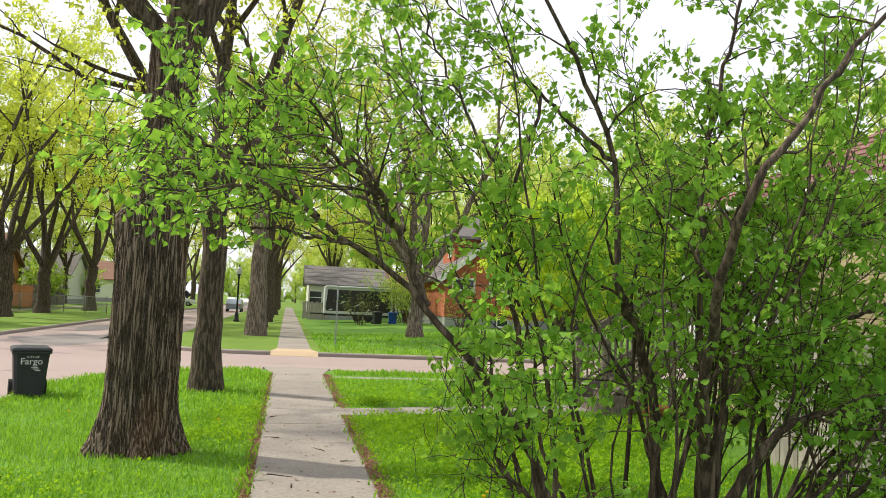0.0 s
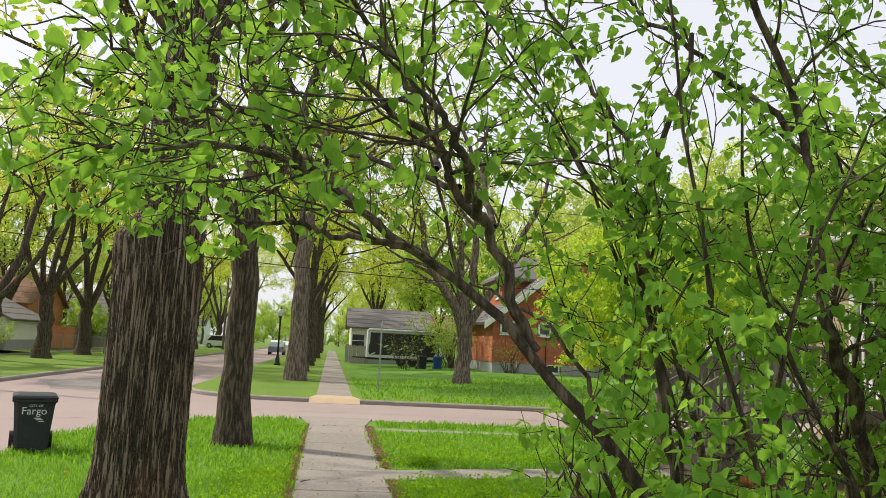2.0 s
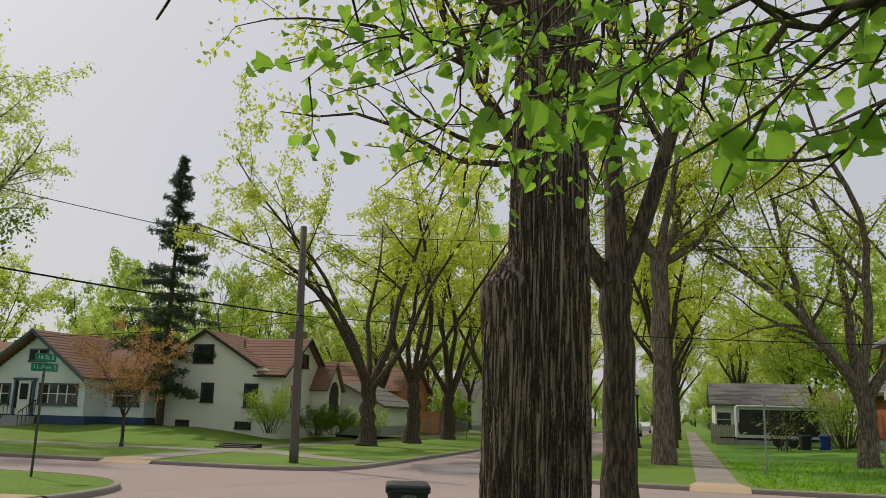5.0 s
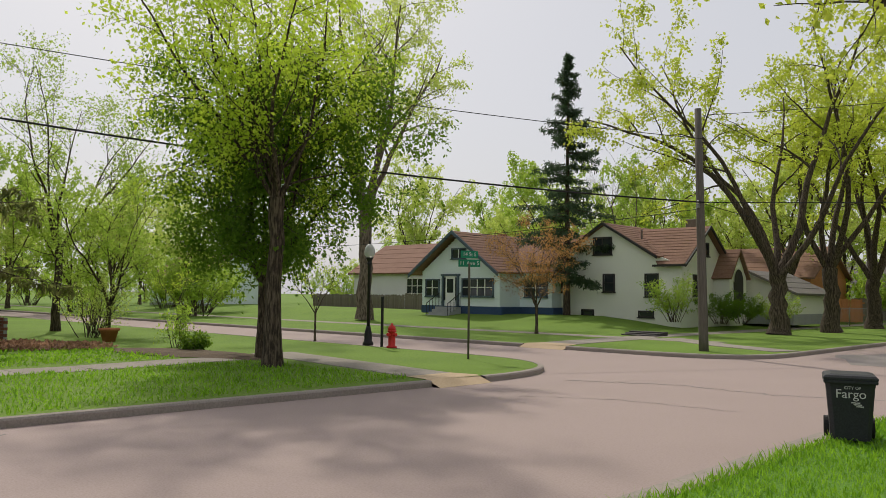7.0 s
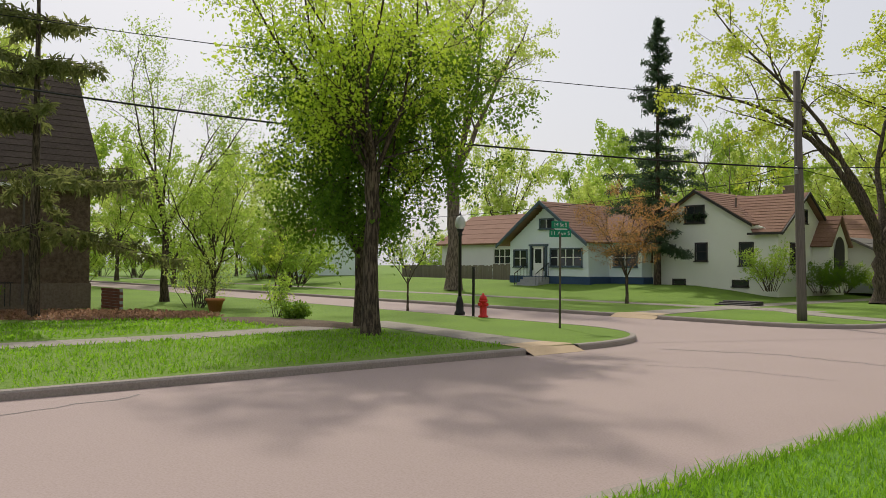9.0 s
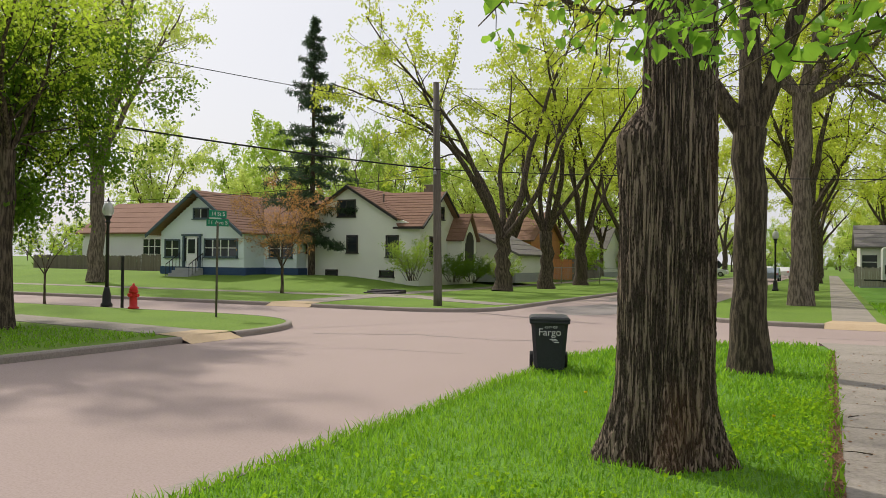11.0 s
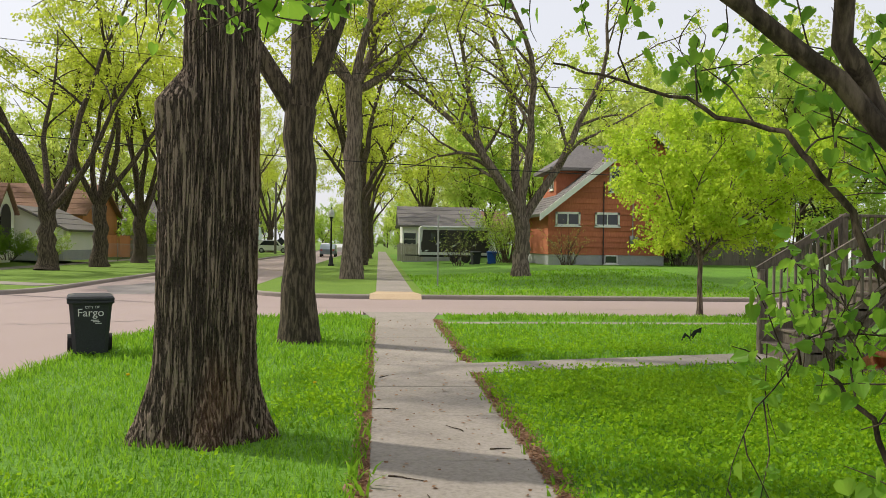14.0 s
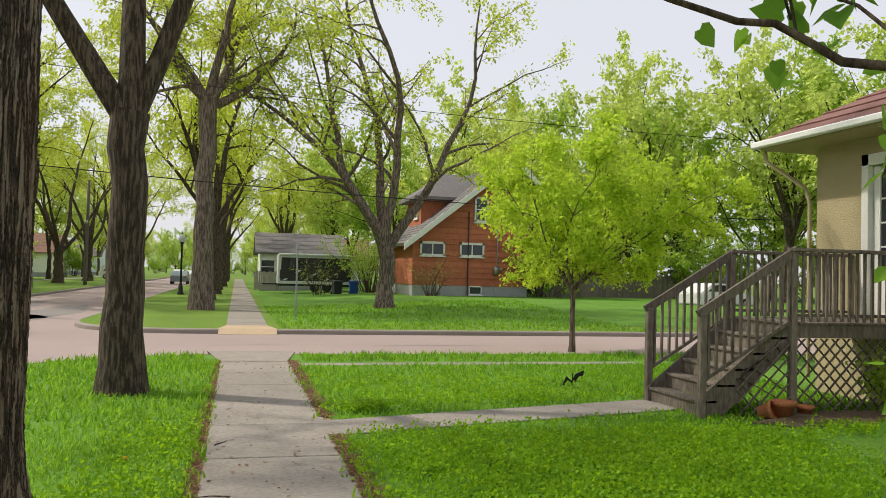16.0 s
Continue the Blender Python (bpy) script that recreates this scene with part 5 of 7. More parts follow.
def wheelie_bin(at, rz, mat, label, w=0.62, d=0.68, h=0.98, city=False):
    """A wheeled refuse bin: tapered body, rim, domed lid, handle and wheels."""
    r = thing("wheelie_bin", at, label, "bin", rz=rz)
    bm = bmesh.new()
    lev = ((0.8, 0.03), (0.86, 0.3), (0.96, 0.78 * h), (1.0, 0.86 * h))
    rings = []
    for s, z in lev:
        x, y = w / 2 * s, d / 2 * (s - 0.06)
        c = 0.05
        rings.append([bm.verts.new(v) for v in ((-x + c, -y, z), (x - c, -y, z), (x, -y + c, z), (x, y - c, z), (x - c, y, z), (-x + c, y, z), (-x, y - c, z), (-x, -y + c, z))])
    for a, b in zip(rings, rings[1:]):
        for k in range(8):
            bm.faces.new((a[k], a[(k + 1) % 8], b[(k + 1) % 8], b[k]))
    bm.faces.new(rings[0][::-1])
    body = part("body", bm, mat, r)
    part("rim", boxm(-w / 2 - 0.02, w / 2 + 0.02, -d / 2 - 0.02, d / 2 + 0.02, 0.85 * h, 0.905 * h, bevel=0.012), mat, r)
    lid = bmesh.new()
    rings = []
    for s, z in ((1.07, 0.905), (1.08, 0.935), (1.0, 0.965), (0.75, 0.985)):
        x, y = w / 2 * s, d / 2 * s
        rings.append([lid.verts.new(v) for v in ((-x, -y, z * h), (x, -y, z * h), (x, y + 0.05, z * h), (-x, y + 0.05, z * h))])
    for a, b in zip(rings, rings[1:]):
        for k in range(4):
            lid.faces.new((a[k], a[(k + 1) % 4], b[(k + 1) % 4], b[k]))
    lid.faces.new(rings[-1])
    lid.faces.new(rings[0][::-1])
    part("lid", lid, mat, r)
    part("handle", bar(bmesh.new(), (-w * 0.4, d / 2 + 0.1, 0.9 * h), (w * 0.4, d / 2 + 0.1, 0.9 * h), 0.03, 0.03), mat, r)
    for s in (-1, 1):
        wh = bmesh.new()
        bmesh.ops.create_cone(wh, cap_ends=True, segments=18, radius1=0.13, radius2=0.13, depth=0.06, matrix=pose(s * (w / 2 - 0.02), d / 2 - 0.04, 0.13, 0, 90, 0))
        part("wheel", wh, RUBBER, r)
    if city:
        f = pose(0, -d / 2 * 0.93 - 0.006, 0.70 * h, 87, 0, 0)
        lettering("Fargo", 0.15, WHITE_PRINT, r, f)
        lettering("CITY OF", 0.05, WHITE_PRINT, r, pose(0.02, -d / 2 * 0.935 - 0.006, 0.79 * h, 87, 0, 0))
        sw = bmesh.new()
        for k in range(3):
            box(sw, 0.0 + 0.03 * k, 0.1 + 0.02 * k, -d / 2 * 0.91 - 0.008, -d / 2 * 0.91, 0.575 * h - 0.022 * k, 0.588 * h - 0.022 * k)
        part("mark", sw, WHITE_PRINT, r)
    return r


wheelie_bin((-4.54, 15.3, 0.0), 20, BIN_DARK, "dark grey wheeled refuse bin standing at the kerb", 0.56, 0.58, 0.85, city=True)
wheelie_bin((6.05, 58.2, 0.12), 10, BIN_DARK, "black wheeled refuse bin on the lawn")
wheelie_bin((7.15, 58.2, 0.12), -5, BIN_BLUE, "blue wheeled recycling bin on the lawn")


def street_lamp(at, scale=1.0):
    """A black post lamp with a fluted base and a frosted acorn globe."""
    r = thing("street_lamp", at, "black post lamp with frosted acorn globe", "street lamp", "post lamps")
    part("base", lathe(bmesh.new(), [(0.2, 0), (0.2, 0.1), (0.15, 0.16), (0.14, 0.45), (0.1, 0.6), (0.085, 0.7)], 16), BLACK, r)
    part("post", lathe(bmesh.new(), [(0.065, 0.68), (0.055, 2.95), (0.09, 3.0), (0.09, 3.04), (0.06, 3.08), (0.13, 3.2), (0.14, 3.24)], 14), BLACK, r)
    part("globe", lathe(bmesh.new(), [(0.12, 3.24), (0.19, 3.34), (0.2, 3.46), (0.17, 3.6), (0.11, 3.7), (0.05, 3.74)], 16), GLOBE, r)
    part("finial", lathe(bmesh.new(), [(0.06, 3.74), (0.04, 3.78), (0.02, 3.86), (0.005, 3.9)], 10), BLACK, r)
    return r


street_lamp((-22.0, 22.55, 0)).scale = (0.92, 0.92, 0.92)
street_lamp((-3.68, 57.5, 0))
street_lamp((-3.7, 104, 0))


def hydrant(at):
    r = thing("fire_hydrant", at, "bright red fire hydrant on the grass corner", "hydrant")
    part("barrel", lathe(bmesh.new(), [(0.17, 0), (0.17, 0.05), (0.12, 0.07), (0.115, 0.5), (0.15, 0.52), (0.15, 0.57), (0.12, 0.58)], 18), HYDRANT, r)
    part("bonnet", lathe(bmesh.new(), [(0.13, 0.57), (0.125, 0.64), (0.09, 0.71), (0.04, 0.74), (0.035, 0.8)], 18), HYDRANT, r)
    for ax, ln in ((0, 0.21), (180, 0.21), (270, 0.19)):
        bm = bmesh.new()
        bmesh.ops.create_cone(bm, cap_ends=True, segments=12, radius1=0.065, radius2=0.055, depth=0.12, matrix=pose(0, 0, 0.43, 0, 0, ax) @ pose(ln - 0.06, 0, 0, 0, 90, 0))
        part("nozzle_cap", bm, HYDRANT, r)
    return r


hydrant((-20.6, 22.35, 0))

# street name sign
r = thing("street_sign", (-16.0, 20.95, 0), "green street name blades on a steel post", "street sign")
part("post", lathe(bmesh.new(), [(0.03, -0.1), (0.03, 2.55), (0.034, 2.62)], 8), POLE_WOOD, r)
for z, txt, rz, wd in ((2.62, "11 Ave S", 45, 0.6), (2.86, "14 St S", 70, 0.54)):
    b = part("blade", boxm(-wd / 2, wd / 2, -0.01, 0.01, -0.1, 0.1, bevel=0.004), SIGN_GREEN, r)
    b.matrix_basis = pose(0, 0, z, 0, 0, rz)
    lettering(txt, 0.15, WHITE_PRINT, b, pose(0, -0.013, 0, 90, 0, 0))
    lettering(txt, 0.15, WHITE_PRINT, b, pose(0, 0.013, 0, 90, 0, 180))
r = thing("marker_post", (-21.25, 22.5, 0), "slim dark marker post beside the hydrant", "post")
part("post", boxm(-0.045, 0.045, -0.03, 0.03, -0.1, 1.62, bevel=0.008), BLACK, r)
part("cap", boxm(-0.055, 0.055, -0.04, 0.04, 1.62, 1.66, bevel=0.008), BLACK, r)
r = thing("sign_post", (1.66, 33.5, 0.02), "bare galvanised sign post in the lawn", "post")
part("post", boxm(-0.03, 0.03, -0.02, 0.02, -0.1, 2.6, bevel=0.006), STEEL, r)
part("blade", boxm(-0.02, 0.02, -0.28, 0.28, 2.42, 2.62, bevel=0.004), STEEL, r)


def utility_pole(at, h, lean=0.0, label="weathered grey wooden utility pole"):
    r = thing("utility_pole", at, label, "utility pole", "utility poles")
    r.matrix_basis = pose(*at, 0, lean, 0)
    part("pole", lathe(bmesh.new(), [(0.16, -0.2), (0.155, 0.5), (0.135, h * 0.6), (0.11, h)], 14), POLE_WOOD, r)
    part("bracket", boxm(-0.05, 0.05, -0.2, 0.2, h * 0.585, h * 0.6), STEEL, r)
    for s in (-0.17, 0.17):
        part("insulator", lathe(bmesh.new(), [(0.03, 0), (0.05, 0.03), (0.03, 0.07), (0.045, 0.1), (0.01, 0.13)], 8, (0, s, h * 0.6)), SIDING_WHITE, r)
    return r


utility_pole((-13.5, 29.85, 0), 8.15, -1.2)
utility_pole((-12.6, 78, 0), 8.8)
utility_pole((-13.2, 104, 0), 8.8)
utility_pole((44, 31, 0), 8.5)
utility_pole((-28.0, 2.0, 0), 9.0)


def cable(a, b, sag, r=0.014, label="black overhead cable between utility poles"):
    a, b = np.array(a, float), np.array(b, float)
    t = np.linspace(0, 1, 25)[:, None]
    p = a + (b - a) * t - np.array([0, 0, 1]) * sag * 4 * t * (1 - t)
    tagged(part("overhead_cable", tubes("overhead_cable", [(p, np.full(25, r), 6)]), RUBBER), label, "cable", "overhead cables")


cable((-13.47, 29.85, 4.95), (-28.0, 2.0, 7.3), 0.55, 0.028, "thick black overhead cable crossing the street")
cable((-13.47, 29.85, 7.1), (-28.0, 2.0, 8.9), 0.4, 0.012)
cable((-13.47, 29.85, 4.95), (44, 31, 5.2), 1.15, 0.016)
cable((-13.47, 29.85, 7.9), (44, 31, 8.2), 1.3, 0.01)
cable((-13.47, 29.85, 4.75), (-60, 33, 5.4), 0.8, 0.012)
cable((-13.47, 29.85, 4.9), (-12.6, 78, 6.0), 0.9, 0.012)
cable((-13.47, 29.85, 7.9), (-12.6, 78, 8.4), 0.9, 0.01)

# ---- porch deck, steps and rails ----
deck = thing("porch_deck", (5, 14.25, 0), "weathered grey wooden porch deck with steps and rails", "deck")
OX, OY = -5.0 + 0.42, -14.25 + 0.55


def dk(name, bm, mat=None, label=""):
    p = part(name, bm, mat or DECK, deck, label)
    p.location = (OX, OY, 0)
    return p


YS, YN_, ZD = 13.62, 14.95, 1.19
for k in range(6):
    z = 0.2 * (k + 1)
    x = 4.82 + 0.255 * k
    for j in range(2):
        dk("tread", boxm(x + 0.135 * j, x + 0.135 * j + 0.13, YS + 0.03, YN_ - 0.03, z - 0.035, z, bevel=0.004))
    dk("riser", boxm(x + 0.03, x + 0.05, YS + 0.04, YN_ - 0.04, z - 0.2, z - 0.036))
for y in (YS + 0.03, YN_ - 0.07):
    dk("stringer", prism(bmesh.new(), [(4.8, 0.0), (5.15, 0.0), (6.25, 0.95), (6.25, 1.16), (6.0, 1.16), (4.8, 0.2)], y, y + 0.04))
for k in range(16):
    x = 6.22 + 0.145 * k
    dk("deck_board", boxm(x, x + 0.138, YS - 0.04, YN_ + 0.04, ZD - 0.03, ZD, bevel=0.004))
dk("rim_joist", boxm(6.2, 8.55, YS - 0.02, YS + 0.02, ZD - 0.2, ZD - 0.032))
dk("rim_joist", boxm(6.2, 8.55, YN_ - 0.02, YN_ + 0.02, ZD - 0.2, ZD - 0.032))
for y in (YS, YN_):
    dk("post", boxm(4.8, 4.89, y - 0.045, y + 0.045, -0.05, 1.29, bevel=0.008))
    dk("post", boxm(6.1, 6.19, y - 0.045, y + 0.045, -0.05, 2.1, bevel=0.008))
    dk("post", boxm(8.45, 8.54, y - 0.045, y + 0.045, -0.05, 2.1, bevel=0.008))
    dk("handrail", bar(bmesh.new(), (4.78, y, 1.27), (6.2, y, 2.12), 0.05, 0.11))
    dk("bottom_rail", bar(bmesh.new(), (4.86, y, 0.45), (6.13, y, 1.22), 0.045, 0.04))
    dk("handrail", boxm(6.1, 8.56, y - 0.07, y + 0.07, 2.1, 2.145, bevel=0.006))
    dk("bottom_rail", boxm(6.19, 8.5, y - 0.02, y + 0.02, 1.26, 1.3))
    for k in range(11):
        f = (k + 0.6) / 11
        x = 4.86 + 1.26 * f
        dk("baluster", boxm(x - 0.017, x + 0.017, y - 0.017, y + 0.017, 0.43 + 0.77 * f, 1.27 + 0.8 * f, bevel=0.003))
    for k in range(19):
        x = 6.27 + 0.117 * k
        dk("baluster", boxm(x - 0.017, x + 0.017, y - 0.05, y - 0.016, 1.2, 2.1, bevel=0.003))
# lattice under the deck
for s, dy in ((1, 0.0), (-1, 0.012)):
    for k in range(-8, 22):
        x0, z0, x1, z1 = 5.35, 0.0, 8.5, 0.98
        a = x0 + 0.17 * k
        pa, pb = (a, z0), (a + s * (z1 - z0), z1)
        lo = max(x0, min(pa[0], pb[0]))
        hi = min(x1, max(pa[0], pb[0]))
        if hi - lo < 0.12:
            continue
        f = lambda x: z0 + (x - a) / s
        slope = [(lo, f(lo)), (hi, f(hi))]
        slope = [(x, min(z, (x - 4.75) * 0.78)) for x, z in slope]
        if slope[1][0] < 6.2 and s == -1 and slope[0][1] < f(slope[0][0]) - 0.05:
            continue
        dk("lattice_slat", bar(bmesh.new(), (slope[0][0], YS + dy, slope[0][1]), (slope[1][0], YS + dy, slope[1][1]), 0.034, 0.009))

for x, y, s, tip in ((6.2, 13.85, 1.0, 0), (5.95, 13.98, 0.8, 75), (6.55, 13.9, 0.7, 0)):
    p = thing("flower_pot", (x, y, 0.01 if not tip else 0.09), "terracotta flower pot lying on its side" if tip else "terracotta flower pot with a rolled rim", "flower pot", "terracotta pots")
    pt = part("pot", lathe(bmesh.new(), [(0.085 * s, 0), (0.13 * s, 0.18 * s), (0.15 * s, 0.18 * s), (0.155 * s, 0.235 * s), (0.135 * s, 0.235 * s), (0.12 * s, 0.17 * s)], 18), TERRA, p)
    pt.rotation_euler = (radians(tip), 0, 0.6)

# black metal garden ornament on a stake
o = thing("garden_ornament", (4.7, 16.85, 0), "small black bent metal garden ornament in the grass", "ornament")
part("stake", bar(bmesh.new(), (0, 0, -0.05), (0.02, 0, 0.22), 0.012, 0.012), BLACK, o)
part("wing", prism(bmesh.new(), [(-0.15, 0.04), (-0.09, 0.17), (0.0, 0.1), (0.06, 0.2), (0.2, 0.26), (0.19, 0.17), (0.12, 0.17), (0.05, 0.07), (0.0, 0.06), (-0.07, 0.12), (-0.12, 0.03)], -0.008, 0.008), BLACK, o)


# ---- fences ----
def board_fence(a, b, h, mat, label, w=0.14, gap=0.012, uneven=0.04, z0=0.0, rails=True, top=None):
    a, b = Vector((*a, 0)), Vector((*b, 0))
    d = b - a
    n = int(d.length / (w + gap))
    f = thing("fence", (a.x, a.y, z0), label, "fence", rz=math.degrees(math.atan2(d.y, d.x)))
    shapes = []
    for k in range(5):
        bm = bmesh.new()
        hh = h * (1 + random.uniform(-uneven, uneven))
        box(bm, 0, w, -0.011, 0.011, -0.05, hh, bevel=0.004)
        shapes.append(mesh_from(bm, "board"))
    for k in range(n):
        p = part("board", random.choice(shapes), mat, f)
        p.matrix_basis = pose(k * (w + gap), random.uniform(-0.006, 0.006), 0, 0, random.uniform(-0.7, 0.7), 0)
    if rails:
        for z in (0.3 * h, 0.85 * h):
            part("rail", boxm(0, d.length, 0.012, 0.06, z - 0.045, z + 0.045), mat, f)
        for k in range(int(d.length / 2.4) + 1):
            part("post", boxm(k * 2.4, k * 2.4 + 0.09, 0.012, 0.1, -0.1, h * 0.97), mat, f)
    return f


board_fence((5.85, 10.0), (6.6, 6.2), 1.75, FENCE, "silvered vertical board fence beside the lilac")
board_fence((18.2, 53.5), (34, 55.5), 1.7, FENCE_DARK, "grey board fence beside the red house", z0=0.3)
board_fence((0.9, 66), (2.9, 66), 1.3, FENCE, "low pale board fence at the drive", z0=0.25)
board_fence((-46.2, 47.3), (-40.9, 46.5), 1.3, FENCE_DARK, "dark board fence between the houses", z0=0.5)
board_fence((-60, 49), (-46.2, 47.3), 1.2, FENCE_DARK, "dark board fence along the garden", z0=0.5)
board_fence((-21.6, 64.5), (-18.6, 64.5), 1.5, DOGWOOD, "orange stained board fence behind the elms", z0=0.3)
board_fence((-20.5, 80), (-20.5, 68), 1.7, FENCE_DARK, "brown board fence along the lot", z0=0.2)

# wire mesh fence behind the elms
cf = thing("wire_fence", (-21.0, 60, 0.1), "low grey wire mesh fence", "fence")
for k in range(7):
    part("post", lathe(bmesh.new(), [(0.03, 0), (0.03, 1.15), (0.02, 1.2)], 8, (k * 1.4, 0, 0)), STEEL, cf)
part("rail", bar(bmesh.new(), (0, 0, 1.14), (8.4, 0, 1.14), 0.035, 0.035), STEEL, cf)
bm = bmesh.new()
for k in range(60):
    bar(bm, (k * 0.14, 0, 0.08), (min(8.4, k * 0.14 + 1.0), 0, 1.12), 0.008, 0.008)
    bar(bm, (k * 0.14, 0.004, 1.12), (min(8.4, k * 0.14 + 1.0), 0.004, 0.08), 0.008, 0.008)
tagged(part("mesh", bm, STEEL, cf), kind="stuff")


# ---- vehicles ----
def trailer(at, rz):
    r = thing("travel_trailer", at, "white travel trailer with dark striped side", "trailer", rz=rz)
    part("body", prism(bmesh.new(), [(-2.6, 0.55), (2.3, 0.55), (2.6, 0.9), (2.5, 2.5), (2.2, 2.65), (-2.45, 2.65), (-2.6, 2.5)], -1.1, 1.1), RV_WHITE, r)
    part("side_panel", prism(bmesh.new(), [(-2.45, 0.75), (2.25, 0.75), (2.4, 1.0), (2.35, 2.35), (-2.4, 2.35)], -1.108, -1.1), TRIM_DARK, r, "black lower side with pale sweeps")
    for k in range(3):
        part("sweep", prism(bmesh.new(), [(-2.3 + 1.4 * k, 0.8), (-2.1 + 1.4 * k, 0.8), (-1.0 + 1.4 * k, 1.5), (-1.2 + 1.4 * k, 1.5)], -1.112, -1.108), RV_WHITE, r)
    part("stripe", prism(bmesh.new(), [(-2.5, 0.9), (2.45, 0.95), (2.2, 1.25), (-0.5, 1.15), (-2.5, 1.5)], -1.115, -1.1), TRIM_DARK, r)
    part("stripe", prism(bmesh.new(), [(-0.4, 1.3), (2.4, 1.35), (2.3, 1.5), (0.6, 1.5)], -1.115, -1.1), TRIM_DARK, r)
    for x0, x1 in ((-1.9, -0.7), (0.3, 1.5)):
        window(r, x0, x1, 1.6, 2.2, -1.1, TRIM_DARK, 1, 0, depth=0.03, w=0.05)
    part("awning", boxm(-2.5, 2.5, -1.25, -1.1, 2.5, 2.62, bevel=0.03), RV_WHITE, r)
    part("hitch", bar(bar(bmesh.new(), (-2.6, -0.4, 0.5), (-3.6, 0, 0.5), 0.08, 0.08), (-2.6, 0.4, 0.5), (-3.6, 0, 0.5), 0.08, 0.08), BLACK, r)
    for x in (-0.1, 0.75):
        wh = bmesh.new()
        bmesh.ops.create_cone(wh, cap_ends=True, segments=20, radius1=0.33, radius2=0.33, depth=0.2, matrix=pose(x, -0.98, 0.33, 90, 0, 0))
        part("wheel", wh, RUBBER, r)
    part("chassis", boxm(-2.6, 2.4, -1.0, 1.0, 0.4, 0.55), BLACK, r)
    return r


trailer((5.0, 62.6, 0.2), 0)


def car(at, rz, paint, label, long_=4.5, suv=False):
    r = thing("car", at, label, "car", rz=rz)
    hh = 1.7 if suv else 1.42
    prof = [(-2.2, 0.3), (2.2, 0.3), (2.25, 0.65), (2.05, 0.85), (1.15, 0.95), (0.5, hh), (-1.2 if not suv else -1.9, hh), (-2.0, 1.0), (-2.25, 0.9)]
    bm = prism(bmesh.new(), [(x * long_ / 4.5, z) for x, z in prof], -0.85, 0.85)
    bmesh.ops.bevel(bm, geom=list(bm.edges), offset=0.06, segments=2, affect="EDGES")
    part("body", bm, paint, r)
    for s in (-1, 1):
        part("side_glass", prism(bmesh.new(), [(0.95, 0.98), (0.45, hh - 0.09), (-1.1, hh - 0.09), (-1.7, 1.0)], s * 0.853 - 0.004, s * 0.853 + 0.004), GLASS, r)
        for x in (-1.4, 1.4):
            wh = bmesh.new()
            bmesh.ops.create_cone(wh, cap_ends=True, segments=20, radius1=0.32, radius2=0.32, depth=0.2, matrix=pose(x, s * 0.78, 0.32, 90, 0, 0))
            w = part("wheel", wh, RUBBER, r)
            rim = bmesh.new()
            bmesh.ops.create_cone(rim, cap_ends=True, segments=14, radius1=0.19, radius2=0.19, depth=0.21, matrix=pose(x, s * 0.785, 0.32, 90, 0, 0))
            part("rim", rim, STEEL, w)
        part("headlight", boxm(2.12, 2.24, s * 0.62 - 0.14, s * 0.62 + 0.14, 0.62, 0.76), GLOBE, r)
        part("tail_light", boxm(-2.24, -2.14, s * 0.66 - 0.1, s * 0.66 + 0.1, 0.72, 0.9), HYDRANT, r)
    part("windscreen", bar(bmesh.new(), (0.52, 0, hh - 0.06), (1.13, 0, 0.99), 0.02, 1.4), GLASS, r)
    return r


car((-6.2, 96, STREET_Z), 90, CAR_BLUE, "silver blue car parked along the street")
car((-6.2, 122, STREET_Z), 90, CAR_WHITE, "white car parked far along the street")
car((-14.5, 112, 0), 0, CAR_WHITE, "white sport utility car parked on a drive", suv=True)
car((-9.9, 150, STREET_Z), 90, CAR_WHITE, "pale car far down the street")
car((24.5, 43.5, 0.15), 20, CAR_WHITE, "white car parked beyond the porch")

LOGBASE = two_scale("brown_plinth", (0.13, 0.095, 0.07), (0.2, 0.15, 0.115), (0.27, 0.21, 0.165), 0.9, 12, 0.95, 0.6, 0.02)
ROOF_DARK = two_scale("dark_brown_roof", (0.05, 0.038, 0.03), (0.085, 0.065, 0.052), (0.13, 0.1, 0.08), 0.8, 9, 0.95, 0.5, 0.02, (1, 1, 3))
# ---- dark house across the street, with beds and low wall ----
dh = thing("house", (-36.5, 9.6, 0), "dark brown rough walled house with steep roof", "house")
b = part("wall", boxm(-3.5, 3.6, -5.5, 3.9, -0.1, 4.55), LOGWALL, dh)
for k in range(24):
    z = 1.0 + 0.15 * k
    part("course", boxm(-3.5, 3.612, -5.512, 3.912, z, z + 0.11), LOGWALL, dh)
part("foundation", boxm(-3.55, 3.66, -5.56, 3.96, -0.1, 0.95), LOGBASE, dh)
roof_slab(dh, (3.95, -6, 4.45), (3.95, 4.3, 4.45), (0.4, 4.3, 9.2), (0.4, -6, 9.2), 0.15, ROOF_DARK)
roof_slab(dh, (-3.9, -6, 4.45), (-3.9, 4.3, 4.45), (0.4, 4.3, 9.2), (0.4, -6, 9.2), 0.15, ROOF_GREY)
for y in (-5.4, 3.75):
    part("gable_wall", prism(bmesh.new(), [(-3.4, 4.5), (3.5, 4.5), (0.4, 8.9)], y, y + 0.15), LOGWALL, dh)
part("gutter", boxm(3.95, 4.07, -6, 4.3, 4.38, 4.5, bevel=0.02), TRIM_WHITE, dh, "pale gutter")
part("downspout", bar(bmesh.new(), (3.75, 1.6, 0.2), (3.75, 1.6, 4.4), 0.07, 0.07), POLE_WOOD, dh)
gr = bmesh.new()
